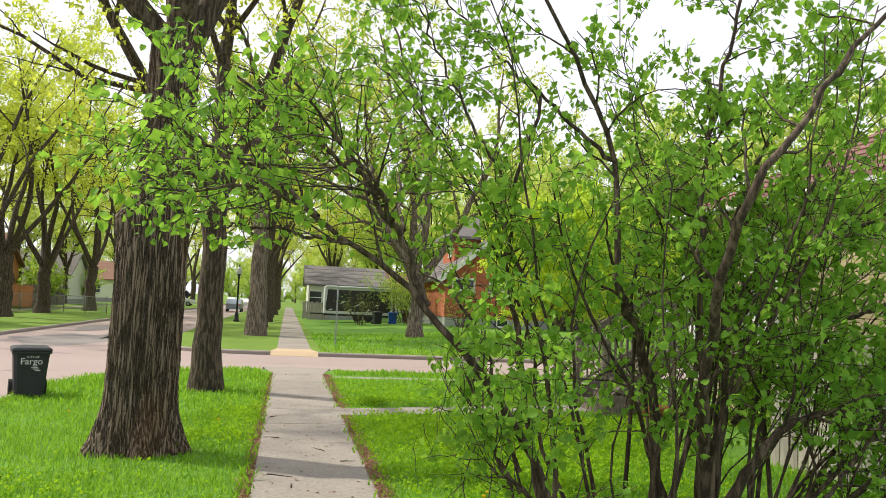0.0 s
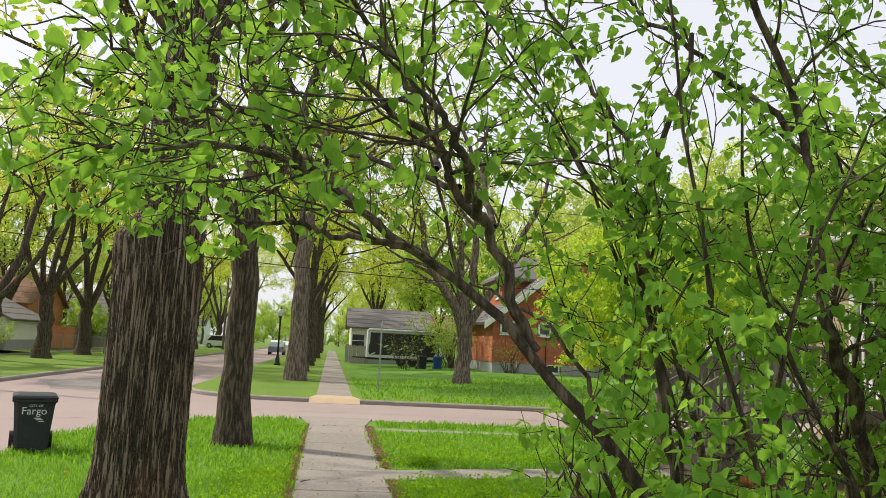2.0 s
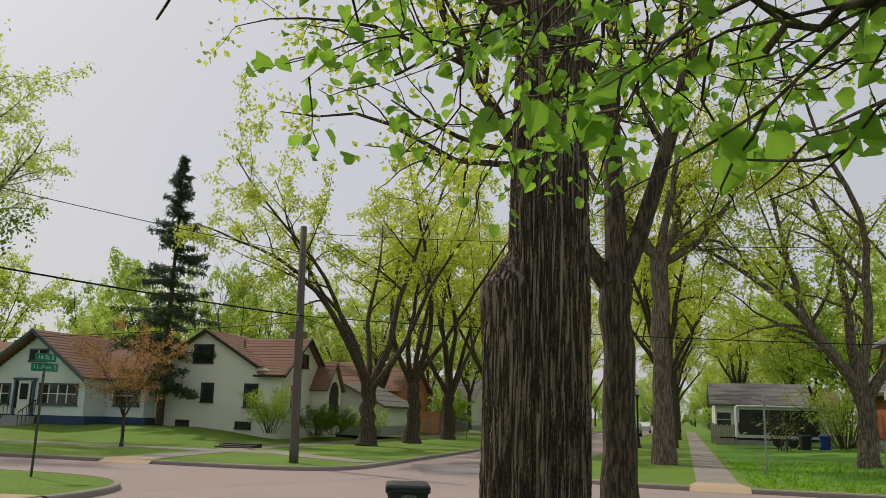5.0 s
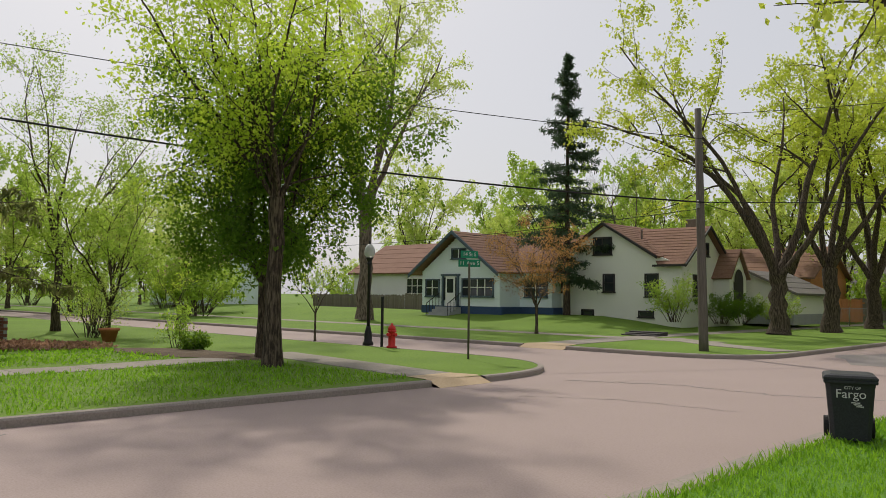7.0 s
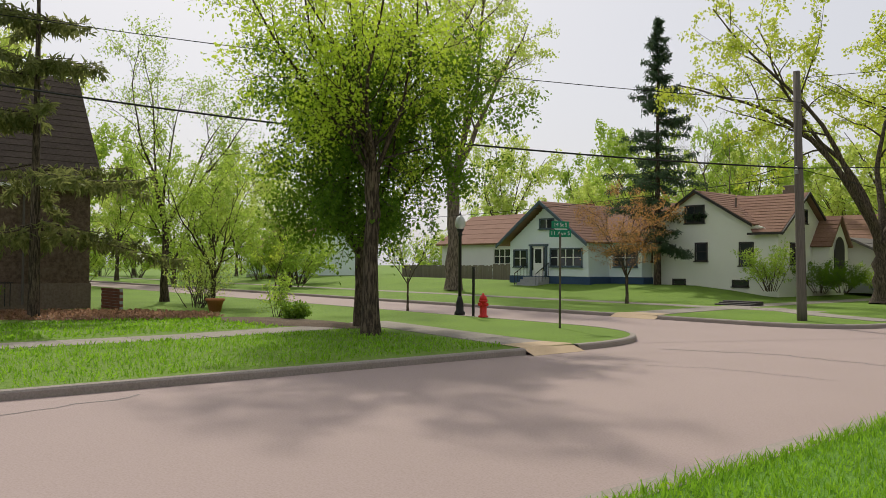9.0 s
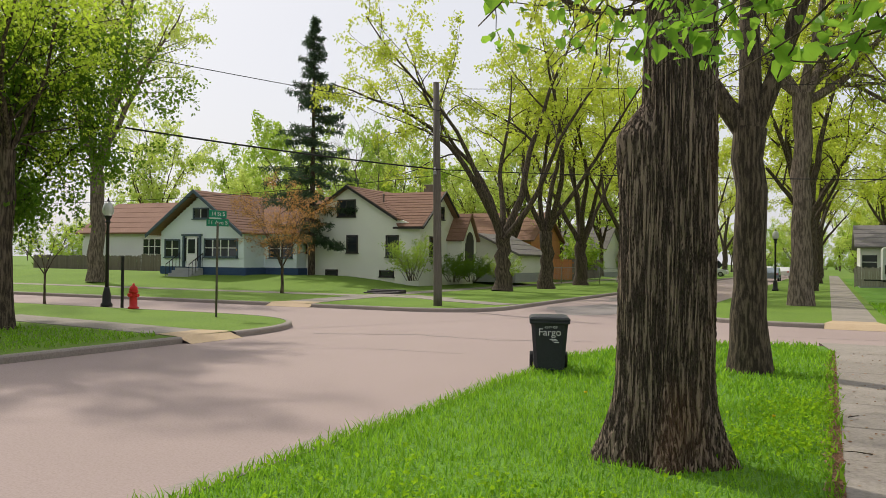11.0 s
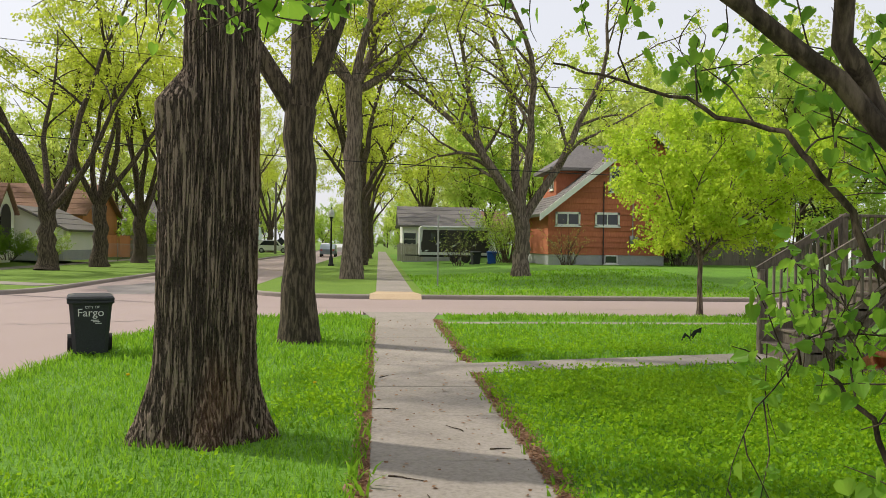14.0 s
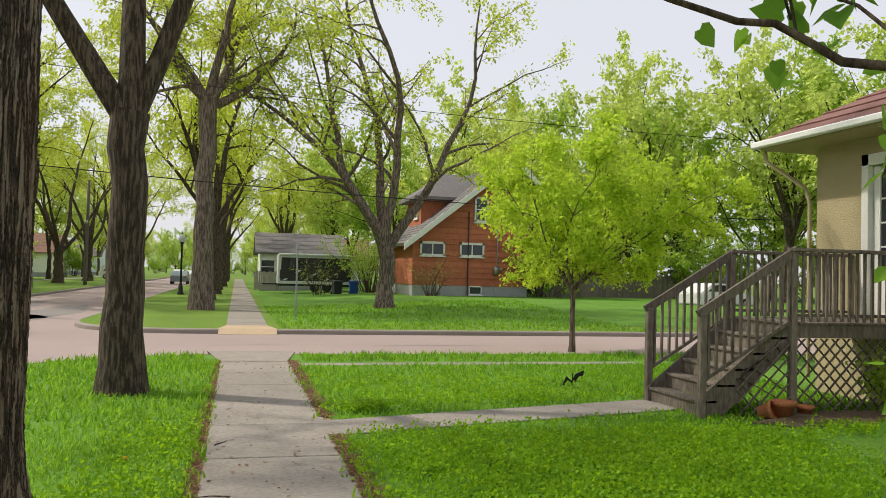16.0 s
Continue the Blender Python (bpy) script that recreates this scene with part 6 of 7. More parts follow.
for k in range(11):
    bar(gr, (3.74, -0.5 + 0.17 * k, 0.15), (3.74, -0.5 + 0.17 * k, 1.0), 0.025, 0.025)
bar(gr, (3.74, -0.6, 0.98), (3.74, 1.3, 0.98), 0.035, 0.035)
part("grille", gr, BLACK, dh)
part("window", boxm(3.6, 3.64, -4.0, -2.6, 1.8, 3.0), GLASS, dh)
lw = thing("low_wall", (-32.2, 14.1, 0), "low dark red brick wall of the porch", "wall")
for row in range(7):
    for k in range(9):
        part("brick", boxm(-1.0 + 0.23 * k + (0.11 if row % 2 else 0), -0.785 + 0.23 * k + (0.11 if row % 2 else 0), -0.06, 0.06, 0.11 * row, 0.11 * row + 0.1, bevel=0.006), BRICKRED, lw)
part("mortar", boxm(-0.98, 1.15, -0.045, 0.045, -0.05, 0.76), FOUND, lw)


def bed(tag, cx, cy, sx, sy, mat, label, seed, rz=0.0, z=0.012):
    rng = np.random.default_rng(seed)
    bm = bmesh.new()
    k = 34
    pts = []
    for i in range(k):
        a = 2 * math.pi * i / k
        q = rng.uniform(0.8, 1.05)
        x, y = sx * math.cos(a) * q, sy * math.sin(a) * q
        pts.append((cx + x * math.cos(rz) - y * math.sin(rz), cy + x * math.sin(rz) + y * math.cos(rz)))
    o = [bm.verts.new((x, y, z)) for x, y in pts]
    c = [bm.verts.new((cx + (x - cx) * 0.6, cy + (y - cy) * 0.6, z + 0.07)) for x, y in pts]
    for i in range(k):
        bm.faces.new((o[i], o[(i + 1) % k], c[(i + 1) % k], c[i]))
    bm.faces.new(c)
    structure("bed_" + tag, bm, mat, label)


bed("mulch", -28.4, 11.8, 4.4, 1.9, MULCH, "bed of reddish mulch in front of the dark house", 1, 0.9)
bed("soil", -22.0, 15.9, 3.2, 1.1, SOIL, "bare dark soil bed under the street tree", 2, 0.25)
bed("lilac", 2.4, 5.7, 1.5, 1.1, SOIL, "bare trodden soil under the lilac", 3, 0.1, 0.008)
bed("porch", 7.2, 13.75, 1.5, 0.45, SOIL, "dark soil bed along the porch", 4, 0.05)
lrng = np.random.default_rng(14)
q = lrng.uniform(0, 1, 5200) ** 0.5
a = lrng.uniform(0, 6.28, 5200)
u, v = 4.6 * q * np.cos(a), 2.1 * q * np.sin(a)
spots_ = np.stack([-28.4 + u * math.cos(0.9) - v * math.sin(0.9), 11.8 + u * math.sin(0.9) + v * math.cos(0.9), 0.05 + 0.06 * (1 - q)], -1)
tagged(part("dead_leaves", leaf_mesh("dead_leaves", lrng, spots_, 0.11, 0.0, 0.7), LITTER), "dry reddish leaves lying on the mulch bed", "litter", kind="stuff")
pt = thing("planter", (-28.4, 16.5, 0), "round terracotta planter on the lawn", "planter")
part("pot", lathe(bmesh.new(), [(0.2, 0), (0.3, 0.38), (0.34, 0.38), (0.35, 0.46), (0.3, 0.46), (0.28, 0.4)], 18), TERRA, pt)
part("soil", lathe(bmesh.new(), [(0.27, 0.38), (0.2, 0.41)], 14), SOIL, pt)

# garden steps on the raised lawn
gs = thing("garden_steps", (-20.2, 37.2, 0), "low dark timber garden steps set into the lawn", "steps")
for k in range(3):
    part("step", boxm(-0.9, 0.9, 0.35 * k, 0.35 * k + 0.36, -0.05, 0.07 + 0.06 * k, bevel=0.015), TRIM_DARK, gs)

# ---- shrubs ----
bush("shrub", (-22.3, 44.6, 0.5), 1, 2.4, 1.5, "rounded green shrub at the house corner", LEAF_MID, stems=18, per=24, leaf=0.11)
bush("shrub", (-20.9, 47.2, 0.4), 2, 1.6, 1.4, "low dark shrub beside the entry", LEAF_DARK, stems=18, per=24, leaf=0.1)
bush("shrub", (-20.6, 49.2, 0.4), 3, 1.5, 1.3, "low dark shrub beside the entry", LEAF_DARK, stems=16, per=24, leaf=0.1)
bush("shrub", (-20.0, 52.5, 0.4), 4, 1.7, 1.4, "green shrub beside the garage", LEAF_MID, stems=16, per=24, leaf=0.1)
bush("shrub", (4.6, 56.2, 0.2), 5, 2.3, 1.5, "thin bare stemmed shrub in front of the trailer", LEAF_PALE, stems=16, per=5, leaf=0.07)
bush("shrub", (10.6, 50.6, 0.4), 6, 2.5, 1.4, "half bare shrub against the red wall", LEAF_PALE, stems=16, per=6, leaf=0.06)
bush("shrub", (8.7, 60, 0.4), 7, 4.6, 2.6, "tall loose shrub between the houses", LEAF_MID, stems=22, per=24, leaf=0.12)
bush("shrub", (7.9, 57.0, 0.4), 8, 3.8, 2.0, "tall loose shrub between the houses", LEAF_MID, stems=18, per=20, leaf=0.12)
bush("shrub", (-24.5, 17.0, 0), 9, 1.4, 1.0, "small upright shrub in the soil bed", LEAF_MID, stems=8, per=14, leaf=0.09)
bush("shrub", (-22.6, 16.4, 0), 10, 0.6, 0.6, "low leafy plant in the soil bed", LEAF_DARK, stems=10, per=20, leaf=0.09)
bush("shrub", (-31.2, 17.0, 0), 11, 2.2, 1.4, "loose yellowish shrub by the brick wall", LEAF_PALE, stems=14, per=14, leaf=0.08)
bush("shrub", (-28.9, 8.2, 0), 12, 1.6, 1.3, "rounded dark shrub by the house wall", LEAF_DARK, stems=18, per=30, leaf=0.08)
bush("shrub", (-34.0, 18.5, 0), 13, 2.8, 1.8, "loose green shrub behind the brick wall", LEAF_MID, stems=16, per=18, leaf=0.1)
bush("shrub", (8.0, 13.5, 0), 14, 0.9, 0.9, "leafy plant against the porch lattice", LEAF_MID, stems=12, per=16, leaf=0.08)


hedge = bush("hedge_shrub", (-60, 20.5, 0), 21, 4.2, 3.2, "large loose shrub closing the gardens", LEAF_MID, stems=26, per=30, leaf=0.2, group="shrubs closing the gardens")
hrng = np.random.default_rng(6)
for x, y in ((-66, 19), (-73, 21), (-80, 20), (-88, 21), (-52, 33), (-60, 38), (-70, 40), (-80, 36), (-92, 36), (-104, 22), (-104, 36), (-118, 30), (-50, 12), (-56, 5), (18, 52), (24, 56), (31, 54), (38, 52), (46, 56), (-22, 76), (-30, 80), (-38, 70), (-48, 62), (-58, 58), (-68, 60), (14, 58), (-24, 98), (7, 90), (9, 112), (-22, 124), (-24, 285), (-19, 292), (-14, 288), (-10, 294), (-6, 290), (-2, 286), (2, 292), (6, 288), (11, 284), (4, 200), (6, 160), (-19, 210)):
    copy_thing(hedge, pose(x, y, 0.1, 0, 0, hrng.uniform(0, 360)))


# ---- lilac by the sidewalk ----
def lilac():
    rng = np.random.default_rng(77)
    root = thing("lilac_bush", (2.3, 5.6, 0), "large many stemmed lilac arching over the sidewalk", "bush")
    base = np.array([2.3, 5.6, 0.0])
    wood, main, leafs = [], [], []

    def limb(ctrl, r0, r1=0.012):
        c = np.array(ctrl, float)
        t = np.linspace(0, len(c) - 1, 26)
        i = np.clip(t.astype(int), 0, len(c) - 2)
        f = (t - i)[:, None]
        m = np.gradient(c, axis=0)
        p = c[i] * (2 * f ** 3 - 3 * f ** 2 + 1) + m[i] * (f ** 3 - 2 * f ** 2 + f) + c[i + 1] * (3 * f ** 2 - 2 * f ** 3) + m[i + 1] * (f ** 3 - f ** 2)
        p = p + rng.normal(size=p.shape) * 0.012
        r = r0 + (r1 - r0) * np.linspace(0, 1, 26) ** 0.8
        main.append((p, r, 8))
        return p, r
    # arching limbs over the walk, and the leaning ones behind
    arch = [limb([(1.45, 5.1, -0.05), (1.27, 5.26, 0.76), (0.82, 5.1, 1.45), (0.49, 5.17, 1.81), (0.28, 5.21, 2), (0, 5.19, 2.19), (-0.2, 5.18, 2.33), (-0.39, 5.17, 2.44), (-0.64, 5.05, 2.46), (-0.81, 4.97, 2.41), (-1.08, 4.88, 2.38)], 0.031, 0.005),
            limb([(0.47, 5.2, 1.83), (0.39, 5.21, 2.02), (0.27, 5.18, 2.27), (0.13, 5.18, 2.46), (0.04, 5.13, 2.58), (-0.2, 5.1, 2.73), (-0.45, 5.05, 2.95), (-0.79, 5.05, 3.11)], 0.025, 0.006),
            limb([(0.27, 5.18, 2.27), (0.18, 4.97, 2.38), (0.12, 4.83, 2.45), (0, 4.71, 2.56), (-0.17, 4.68, 2.74), (-0.37, 4.63, 2.95)], 0.02, 0.006),
            limb([(-0.33, 5.17, 2.41), (-0.53, 5.13, 2.57), (-0.77, 5.05, 2.66), (-1.13, 5.05, 2.82)], 0.016, 0.005),
            limb([(-0.01, 5.19, 2.19), (-0.29, 5.3, 2.23), (-0.49, 5.39, 2.27), (-0.79, 5.47, 2.26)], 0.014, 0.005),
            limb([(1.6, 5.7, -0.05), (1.3, 5.72, 0.9), (1.2, 5.75, 1.64), (1.1, 5.75, 2.1), (1.1, 5.75, 2.62), (1.3, 5.7, 3.3)], 0.026),
            limb([(2.3, 5.8, -0.05), (2.22, 5.8, 0.6), (2.2, 5.8, 1.24), (1.92, 5.6, 1.85), (1.8, 5.55, 2.1), (1.85, 5.78, 2.9), (1.55, 5.7, 3.5), (1.2, 5.7, 4.1)], 0.048),
            limb([(2.5, 5.5, -0.05), (2.3, 5.3, 0.9), (2.15, 5.0, 1.6), (2.04, 4.6, 2.2), (2.06, 4.36, 2.6), (2.32, 4.36, 2.9), (2.6, 4.4, 3.3), (3.2, 4.5, 3.9)], 0.045),
            limb([(2.35, 5.5, 0.25), (2.62, 5.2, 0.98), (2.85, 5.15, 1.22), (3.3, 5.1, 1.3), (4.0, 5.2, 1.32)], 0.042),
            limb([(2.6, 5.3, 0.1), (3.0, 5.1, 0.42), (3.5, 5.2, 0.5), (4.3, 5.3, 0.5)], 0.022),
            limb([(2.95, 5.12, 0.45), (3.1, 5.1, 0.85), (3.55, 5.15, 1.28)], 0.02),
            limb([(2.7, 5.6, 1.15), (3.2, 5.5, 1.75), (3.8, 5.5, 2.0), (4.6, 5.6, 2.2)], 0.024),
            limb([(1.25, 5.85, 0.75), (1.1, 6.05, 1.4), (0.95, 6.16, 1.75), (0.8, 6.22, 1.95), (0.62, 6.45, 2.1), (0.38, 6.6, 2.22), (0.1, 6.7, 2.3)], 0.018, 0.004),
            limb([(1.1, 5.75, 2.62), (0.8, 5.9, 3.2), (0.5, 6.0, 3.8), (0.3, 6.1, 4.3)], 0.014, 0.004),
            limb([(1.85, 5.78, 2.9), (1.4, 6.1, 3.4), (1.0, 6.4, 3.9), (0.5, 6.5, 4.4)], 0.018, 0.004),
            limb([(1.6, 5.9, -0.05), (1.45, 6.0, 1.5), (1.2, 6.25, 2.4), (0.8, 6.5, 3.1), (0.4, 6.7, 3.7)], 0.024, 0.004),
            limb([(1.5, 5.9, 0.0), (1.2, 6.1, 0.75), (1.0, 6.25, 1.2), (0.98, 6.4, 1.3), (0.97, 6.5, 1.15)], 0.014, 0.004),
            limb([(1.6, 5.3, -0.05), (1.25, 5.25, 0.6), (0.95, 5.2, 0.95), (0.8, 5.15, 1.2), (0.7, 5.1, 1.45)], 0.024, 0.005),
            limb([(1.7, 5.2, -0.05), (1.4, 5.1, 0.5), (1.05, 5.0, 0.8), (0.82, 5.0, 0.95)], 0.018, 0.004)]
    stems = list(arch)
    tries = 0
    while len(stems) < len(arch) + 48 and tries < 4000:
        tries += 1
        a = rng.uniform(0, 6.28)
        q = rng.uniform(0.1, 1) ** 0.6
        st = base + np.array([math.cos(a) * 0.75 * q, math.sin(a) * 0.4 * q, -0.05])
        w = np.array([math.cos(a) * 0.75 * q + rng.normal() * 0.16, math.sin(a) * 0.28 * q + rng.normal() * 0.1, 1.0])
        p = wander(rng, st, w, rng.uniform(2.4, 4.7), 12, 0.15, 0.01)
        r = rng.uniform(0.007, 0.022) * (1 - 0.8 * np.linspace(0, 1, 13))
        if ((p[:, 0] < 0.85) & (p[:, 2] < 2.4)).any() or (p[:, 0] < 0.2).any() or ((p[:, 2] < 2.5) & (p[:, 1] > 6.0 + 0.5 * (p[:, 0] - 0.2))).any() or (p[:, 1] < 4.5).any():
            continue
        main.append((p, r, 6))
        stems.append((p, r))
    tall = len(stems)
    # high sprays over the walk
    for way in ([(-0.2, 5.25, 2.35), (-0.6, 5.7, 2.7), (-1.1, 6.15, 2.82), (-1.7, 6.6, 2.78)], [(-0.42, 5.2, 2.45), (-0.75, 5.85, 2.75), (-1.05, 6.5, 2.85), (-1.4, 7.0, 2.8)], [(0.2, 5.3, 2.4), (-0.3, 6.0, 2.7), (-0.9, 6.9, 2.95), (-1.3, 7.6, 3.0)],
                [(0.1, 5.3, 2.5), (0.15, 6.0, 2.78), (-0.1, 6.7, 2.9), (-0.5, 7.3, 2.9)], [(0.3, 5.3, 2.3), (0.35, 5.9, 2.7), (0.5, 6.5, 3.0), (0.4, 7.2, 3.2)]):
        stems.append(limb(way, 0.013, 0.004))
    sprays = len(stems)
    stems.append(limb([(2.5, 5.6, -0.05), (2.6, 5.6, 1.2), (2.62, 5.6, 2.2), (2.9, 5.7, 3.0), (3.6, 5.8, 3.9)], 0.032))
    stems.append(limb([(2.4, 5.5, -0.05), (2.35, 5.45, 1.5), (2.3, 5.4, 2.5), (2.45, 5.5, 3.3), (2.7, 5.6, 4.1)], 0.026))
    stems.append(limb([(3.0, 5.75, 1.95), (3.4, 5.65, 2.4), (4.2, 5.6, 2.8), (5.0, 5.7, 3.1)], 0.02))
    for n, (p, r) in enumerate(stems):
        cnt = 15 if n < 5 else 13 if tall <= n < sprays else 22 if n >= sprays else 16 if 12 <= n < 19 else 9
        for s1, w1, l1, r1 in sprout(rng, p, r, cnt, 0.85, 0.8, 0.12, 0.15, 0.35):
            b = wander(rng, s1, w1, l1, 6, 0.2, 0.0)
            br = max(min(r1 * 0.5, 0.012), 0.004) * (1 - 0.7 * np.linspace(0, 1, 7))
            wood.append((b, br, 4))
            for s2, w2, l2, r2 in sprout(rng, b, br, 4, 0.34, 0.75, 0.05, 0.2, 0.2):
                c = wander(rng, s2, w2, l2, 4, 0.2, 0.0)
                wood.append((c, np.linspace(0.0035, 0.0015, 5), 3))
                k = int(rng.integers(3, 9)) if n < 5 or tall <= n < sprays else int(rng.integers(6, 14))
                f = rng.uniform(0.1, 1.0, k) * 3.999
                i = f.astype(int)
                leafs.append(c[i] + (c[i + 1] - c[i]) * (f - i)[:, None] + rng.normal(size=(k, 3)) * 0.03)
    lp = np.concatenate(leafs)
    x, y, z = lp.T
    keep = (z > 0.25) & ((rng.uniform(size=len(lp)) < np.clip((z - 0.05) / 0.8, 0.2, 1)))
    keep &= (x > 0.6) | (z > 2.0)
    keep &= ~((z < 2.5) & (y > 6.5 + 0.45 * (x - 0.2)))
    keep &= y > 4.3 + 0.1 * np.abs(x - 0.5)
    keep &= over_walk(lp)
    keep &= ~((z < 2.1) & (x < 3) & (y > 5.3 + (x + 0.35) / 0.95))
    lp = lp[keep]

    def clear_path(t):
        m = t[0]
        ok = ((m[:, 0] > 0.5) | (m[:, 2] > 2.0)).all() and not ((m[:, 2] < 2.4) & (m[:, 1] > 6.55 + 0.45 * (m[:, 0] - 0.2))).any()
        return ok and not ((m[:, 2] < 2.1) & (m[:, 0] < 3) & (m[:, 1] > 5.3 + (m[:, 0] + 0.35) / 0.95)).any()
    twig = [t for t in wood if clear_path(t)]
    for n, (p, r, k) in enumerate(main):
        s = part("stem", tubes("stem", [(p - base, r, k)]), BARK_BUSH, root)
    tagged(part("twig_mass", tubes("twig_mass", [(p - base, r, k) for p, r, k in twig]), BARK_BUSH, root), kind="stuff")
    part("foliage", leaf_mesh("foliage", rng, lp - base, 0.052, 0.55, 0.62, True), LEAF_LILAC, root)
    return root


lilac()


# ---- grass, weeds and litter ----
def blades(tag, areas, seed, mat, label):
    """Grass blades standing in rectangles (x0, x1, y0, y1, per square metre, height)."""
    rng = np.random.default_rng(seed)
    P, H, W = [], [], []
    for x0, x1, y0, y1, dens, h in areas:
        n = int((x1 - x0) * (y1 - y0) * dens)
        p = np.stack([rng.uniform(x0, x1, n), rng.uniform(y0, y1, n), np.zeros(n)], -1)
        if tag == "far_lawn" and x0 > 0:
            t = np.clip(np.minimum(p[:, 0] - 0.9, p[:, 1] - 31.5) / 11, 0, 1)
            p[:, 2] = 0.42 * t * t * (3 - 2 * t)
        cl = np.sin(p[:, 0] * 2.3 + 1.3 * np.sin(p[:, 1] * 1.1)) * np.sin(p[:, 1] * 1.9 + p[:, 0]) * 0.3 + 1
        P.append(p)
        H.append(h * rng.uniform(0.5, 1.35, n) * cl)
        W.append(np.full(n, 0.0055 if dens > 400 else 0.011 if dens > 100 else 0.022) * rng.uniform(0.7, 1.5, n))
    p, h, w = np.concatenate(P), np.concatenate(H), np.concatenate(W)
    ok = ~((np.abs(p[:, 0] + 19.1) < 1.2) & (p[:, 1] > 27) & (p[:, 1] < 37))
    ok &= np.hypot(p[:, 0] + 1.93, p[:, 1] - 10.45) > 0.4
    ok &= np.hypot(p[:, 0] + 1.79, p[:, 1] - 16.75) > 0.26
    ok &= np.hypot((p[:, 0] - 2.4) / 1.4, (p[:, 1] - 5.7)) > rng.uniform(0.5, 1.1, len(p))
    line = 13.98 + (p[:, 0] - 0.6) * 0.243
    ok &= ~((np.abs(p[:, 1] - line) < 0.42) & (p[:, 0] > 0.3) & (p[:, 0] < 5.3))
    ok &= ~((p[:, 0] < -0.5) & (p[:, 1] > 16.5) & (np.sqrt(np.maximum(p[:, 0] + 4.85, 0)) + np.sqrt(np.maximum(21.9 - p[:, 1], 0)) < 2.43))
    ok &= ~((np.abs(p[:, 0]) < 0.9) & (p[:, 1] > 20.3))
    edge = ((p[:, 0] > 0.5) & (p[:, 0] < 0.74)) | ((p[:, 0] < -0.5) & (p[:, 0] > -0.66))
    ok &= ~(edge & (p[:, 1] < 20.3) & (rng.random(len(p)) < 0.72))
    p, h, w = p[ok], h[ok], w[ok]
    n = len(p)
    a = rng.uniform(0, 6.28, n)
    s = np.stack([np.cos(a), np.sin(a), np.zeros(n)], -1) * w[:, None]
    b = rng.normal(size=(n, 3)) * np.array([0.45, 0.45, 0]) * h[:, None]
    up = np.array([0, 0, 1.0]) * h[:, None]
    v = np.stack([p - s, p + s, p + s * 0.75 + up * 0.6 + b * 0.4, p - s * 0.75 + up * 0.6 + b * 0.4, p + s * 0.1 + up + b, p - s * 0.1 + up + b], 1)
    f = np.array([[0, 1, 2, 3], [3, 2, 4, 5]])
    faces = (np.arange(n)[:, None, None] * 6 + f[None]).reshape(-1, 4)
    tagged(part("grass_" + tag, arrays_mesh("grass", v.reshape(-1, 3), faces), mat), label, "grass", kind="stuff")


blades("verge", ((-4.76, -0.6, -3, 4.5, 160, 0.085), (-4.76, -0.6, 4.5, 9, 820, 0.066), (-4.76, -0.6, 9, 14, 640, 0.066), (-4.76, -0.6, 14, 21.5, 260, 0.08), (-4.8, -4.5, 4.5, 17.0, 500, 0.1), (-0.72, -0.54, 5, 20.3, 300, 0.09)), 1, BLADE, "fresh green grass blades of the verge")
blades("yard", ((0.62, 6.0, -3, 5.5, 160, 0.075), (0.62, 6.0, 5.5, 10, 620, 0.075), (0.62, 5.6, 10, 14, 480, 0.07), (0.7, 8.5, 14, 19.7, 240, 0.07), (0.9, 12, 20.4, 21.7, 240, 0.085), (0.54, 0.7, 5, 19.5, 260, 0.08), (5.6, 8.4, 16.4, 19.7, 200, 0.07)), 2, BLADE, "fresh green grass blades of the yard")

blades("far_verge", ((-18.9, -13.3, 4, 16.2, 110, 0.07), (-26, -20.6, 8, 15, 60, 0.07), (-18.5, -13.2, 18.2, 21.5, 70, 0.09)), 3, BLADE, "grass blades of the verge across the street")
blades("far_lawn", ((0.8, 13, 28.8, 43, 40, 0.09), (-4.6, -0.7, 32.5, 46, 40, 0.09), (-20, -12, 29.5, 34.5, 40, 0.09), (-40, -21, 28.2, 34.4, 25, 0.09)), 5, BLADE, "grass blades of the lawns beyond the crossing")


def scatter(tag, spots, size, mat, label, seed, z0=0.04, z1=0.12, droop=-0.1, wide=0.8):
    rng = np.random.default_rng(seed)
    pts = []
    for cx, cy, sx, sy, n in spots:
        m = max(1, n // 9)
        c = np.stack([cx + rng.normal(size=m) * sx, cy + rng.normal(size=m) * sy, np.zeros(m)], -1)
        q = np.repeat(c, 9, 0) + rng.normal(size=(m * 9, 3)) * np.array([0.06, 0.06, 0])
        q[:, 2] = rng.uniform(z0, z1, len(q))
        pts.append(q)
    p = np.concatenate(pts)
    p = p[(np.abs(p[:, 0]) > 0.66) & (p[:, 0] > -4.65) & ~((np.abs(p[:, 1] - 13.98 - (p[:, 0] - 0.6) * 0.243) < 0.42) & (p[:, 0] > 0))]
    tagged(part(tag, leaf_mesh(tag, rng, p, size, droop, wide), mat), label, "plants", kind="stuff")


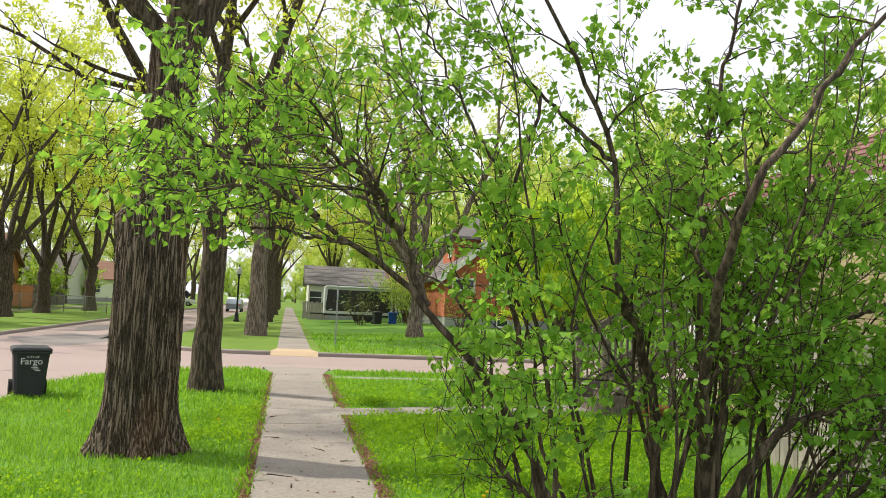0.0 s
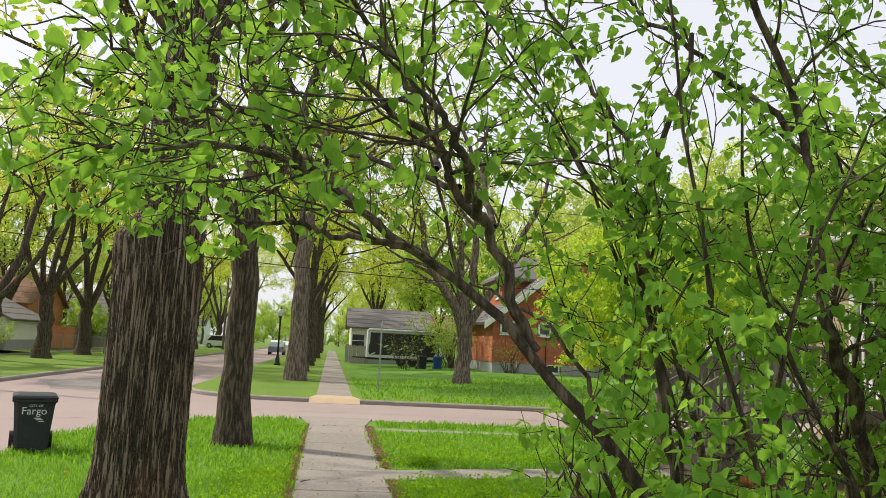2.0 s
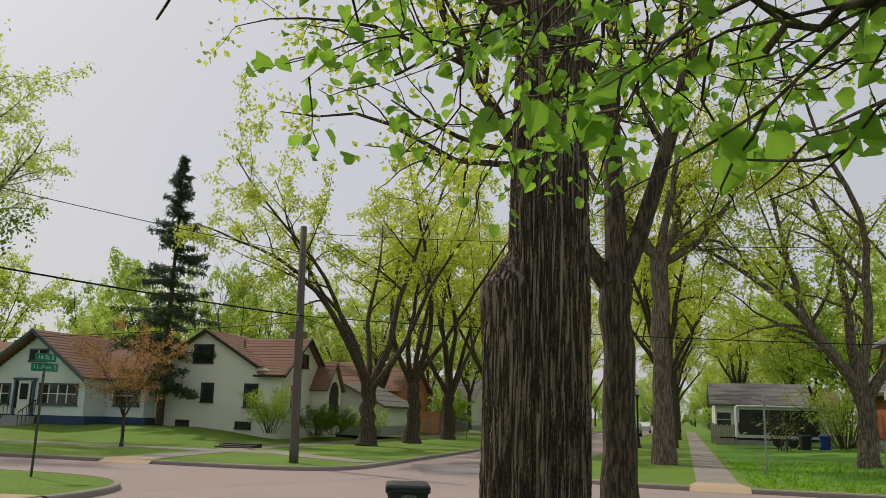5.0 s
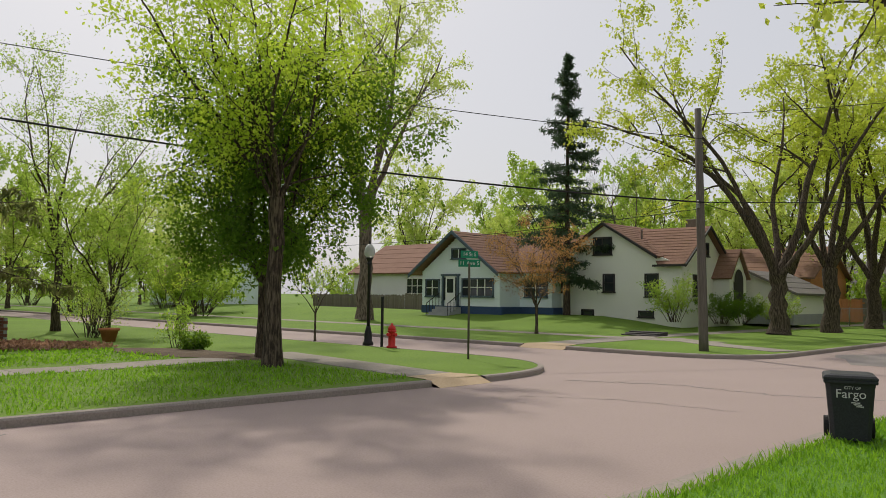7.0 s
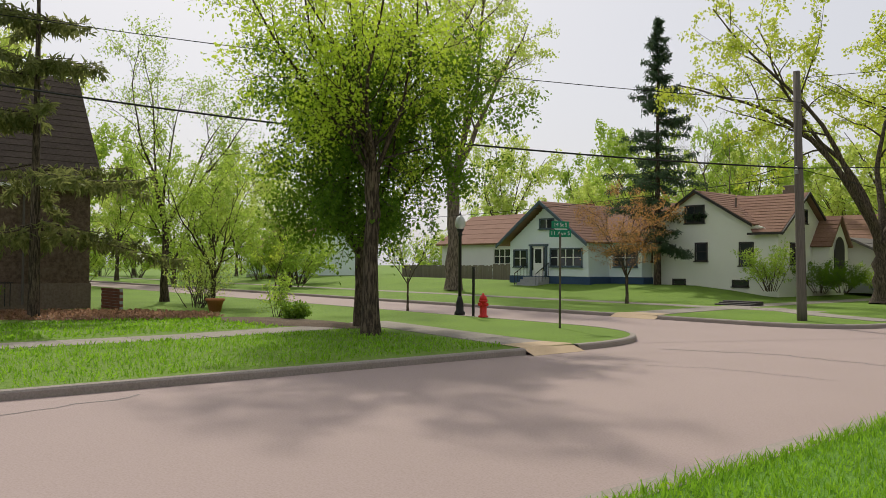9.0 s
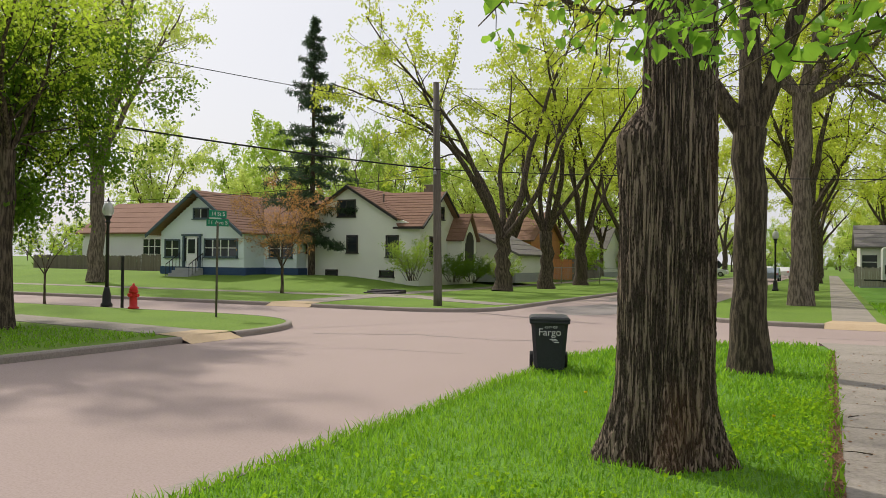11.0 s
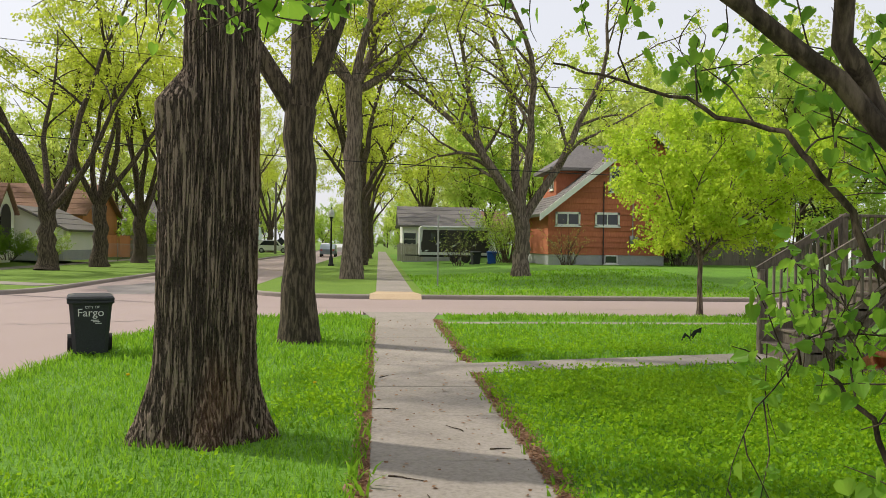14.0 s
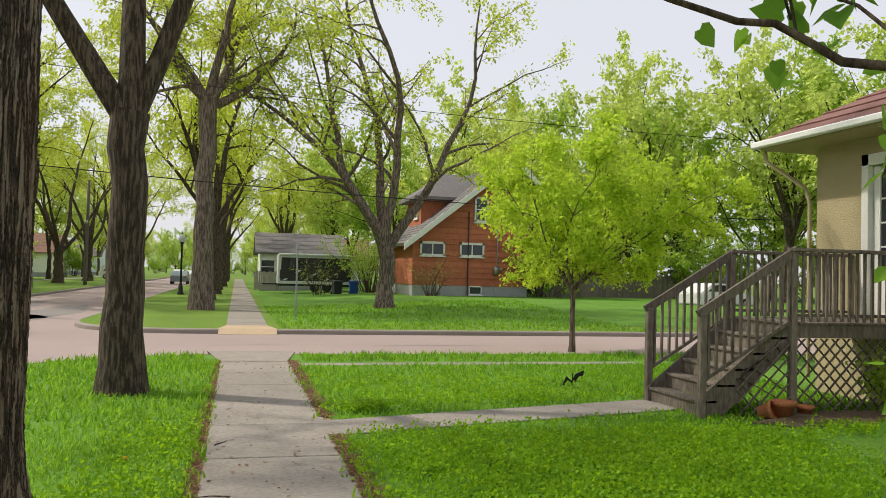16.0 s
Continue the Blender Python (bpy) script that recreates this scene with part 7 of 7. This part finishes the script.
scatter("clover", ((3.2, 11.6, 1.0, 0.9, 21000), (2.4, 9.4, 0.9, 1.2, 13000), (1.6, 12.2, 0.5, 0.8, 5000), (4.6, 12.6, 0.5, 0.4, 3000), (1.2, 15.0, 0.25, 0.12, 900), (3.2, 15.6, 1.2, 0.25, 2500), (3.0, 16.8, 1.4, 0.8, 2500),
                   (-1.1, 11.5, 0.3, 0.5, 1200), (-1.0, 13.5, 0.3, 0.6, 1200), (-2.8, 7.8, 0.9, 0.9, 1600), (6.6, 13.0, 0.7, 0.2, 1500)), 0.036, WEED, "patches of bright broad leaved weeds in the lawn", 4)


def litter():
    rng = np.random.default_rng(9)
    n = 12000
    side = rng.random(n) < 0.62
    x = np.where(side, 0.62 + np.abs(rng.normal(size=n)) * 0.085, -0.6 - np.abs(rng.normal(size=n)) * 0.05)
    x = np.where(rng.random(n) < 0.03, rng.uniform(-0.6, 0.62, n), x)
    y = rng.uniform(4.5, 20.5, n)
    p = np.stack([x, y, rng.uniform(0.016, 0.035, n)], -1)
    ok = ~((np.abs(y - 14.1) < 0.5) & (x > 0.55))
    p = p[ok]
    m = leaf_mesh("leaf_litter", rng, p, 0.042, 0.0, 0.7)
    co = np.empty(len(m.vertices) * 3, np.float32)
    m.vertices.foreach_get("co", co)
    co = co.reshape(-1, 3)
    co[:, 2] = 0.016 + np.abs(co[:, 2] - 0.016) * 0.35
    m.vertices.foreach_set("co", co.ravel())
    tagged(part("leaf_litter", m, LITTER), "dry reddish leaf litter along the sidewalk edges", "litter", kind="stuff")


litter()

# fallen twigs on the walk
trng = np.random.default_rng(3)
for x, y, l, a in ((-0.45, 9.2, 0.3, 0.3), (-0.2, 8.6, 0.22, 2.0), (0.2, 10.5, 0.25, 1.1), (-0.35, 11.4, 0.3, 2.6), (0.35, 9.9, 0.2, 0.2), (0.1, 7.9, 0.2, 0.7), (-0.5, 13.2, 0.25, 1.5)):
    w = wander(trng, (x, y, 0.022), (math.cos(a), math.sin(a), 0), l, 6, 0.25)
    w[:, 2] = 0.022
    tagged(part("fallen_twig", tubes("fallen_twig", [(w, np.linspace(0.007, 0.003, 7), 5)]), BARK), "thin dark fallen twig on the sidewalk", "twig", "fallen twigs")

# dandelions
for x, y in ((1.55, 7.9), (1.62, 8.05), (-1.2, 12.4), (-3.3, 12.9)):
    d = thing("dandelion", (x, y, 0), "yellow dandelion in the grass", "flower", "dandelions")
    part("stalk", bar(bmesh.new(), (0, 0, 0), (0.01, 0, 0.1), 0.004, 0.004), WEED, d)
    part("flower", lathe(bmesh.new(), [(0.008, 0.095), (0.022, 0.105), (0.02, 0.115), (0.005, 0.118)], 9), YELLOW, d)
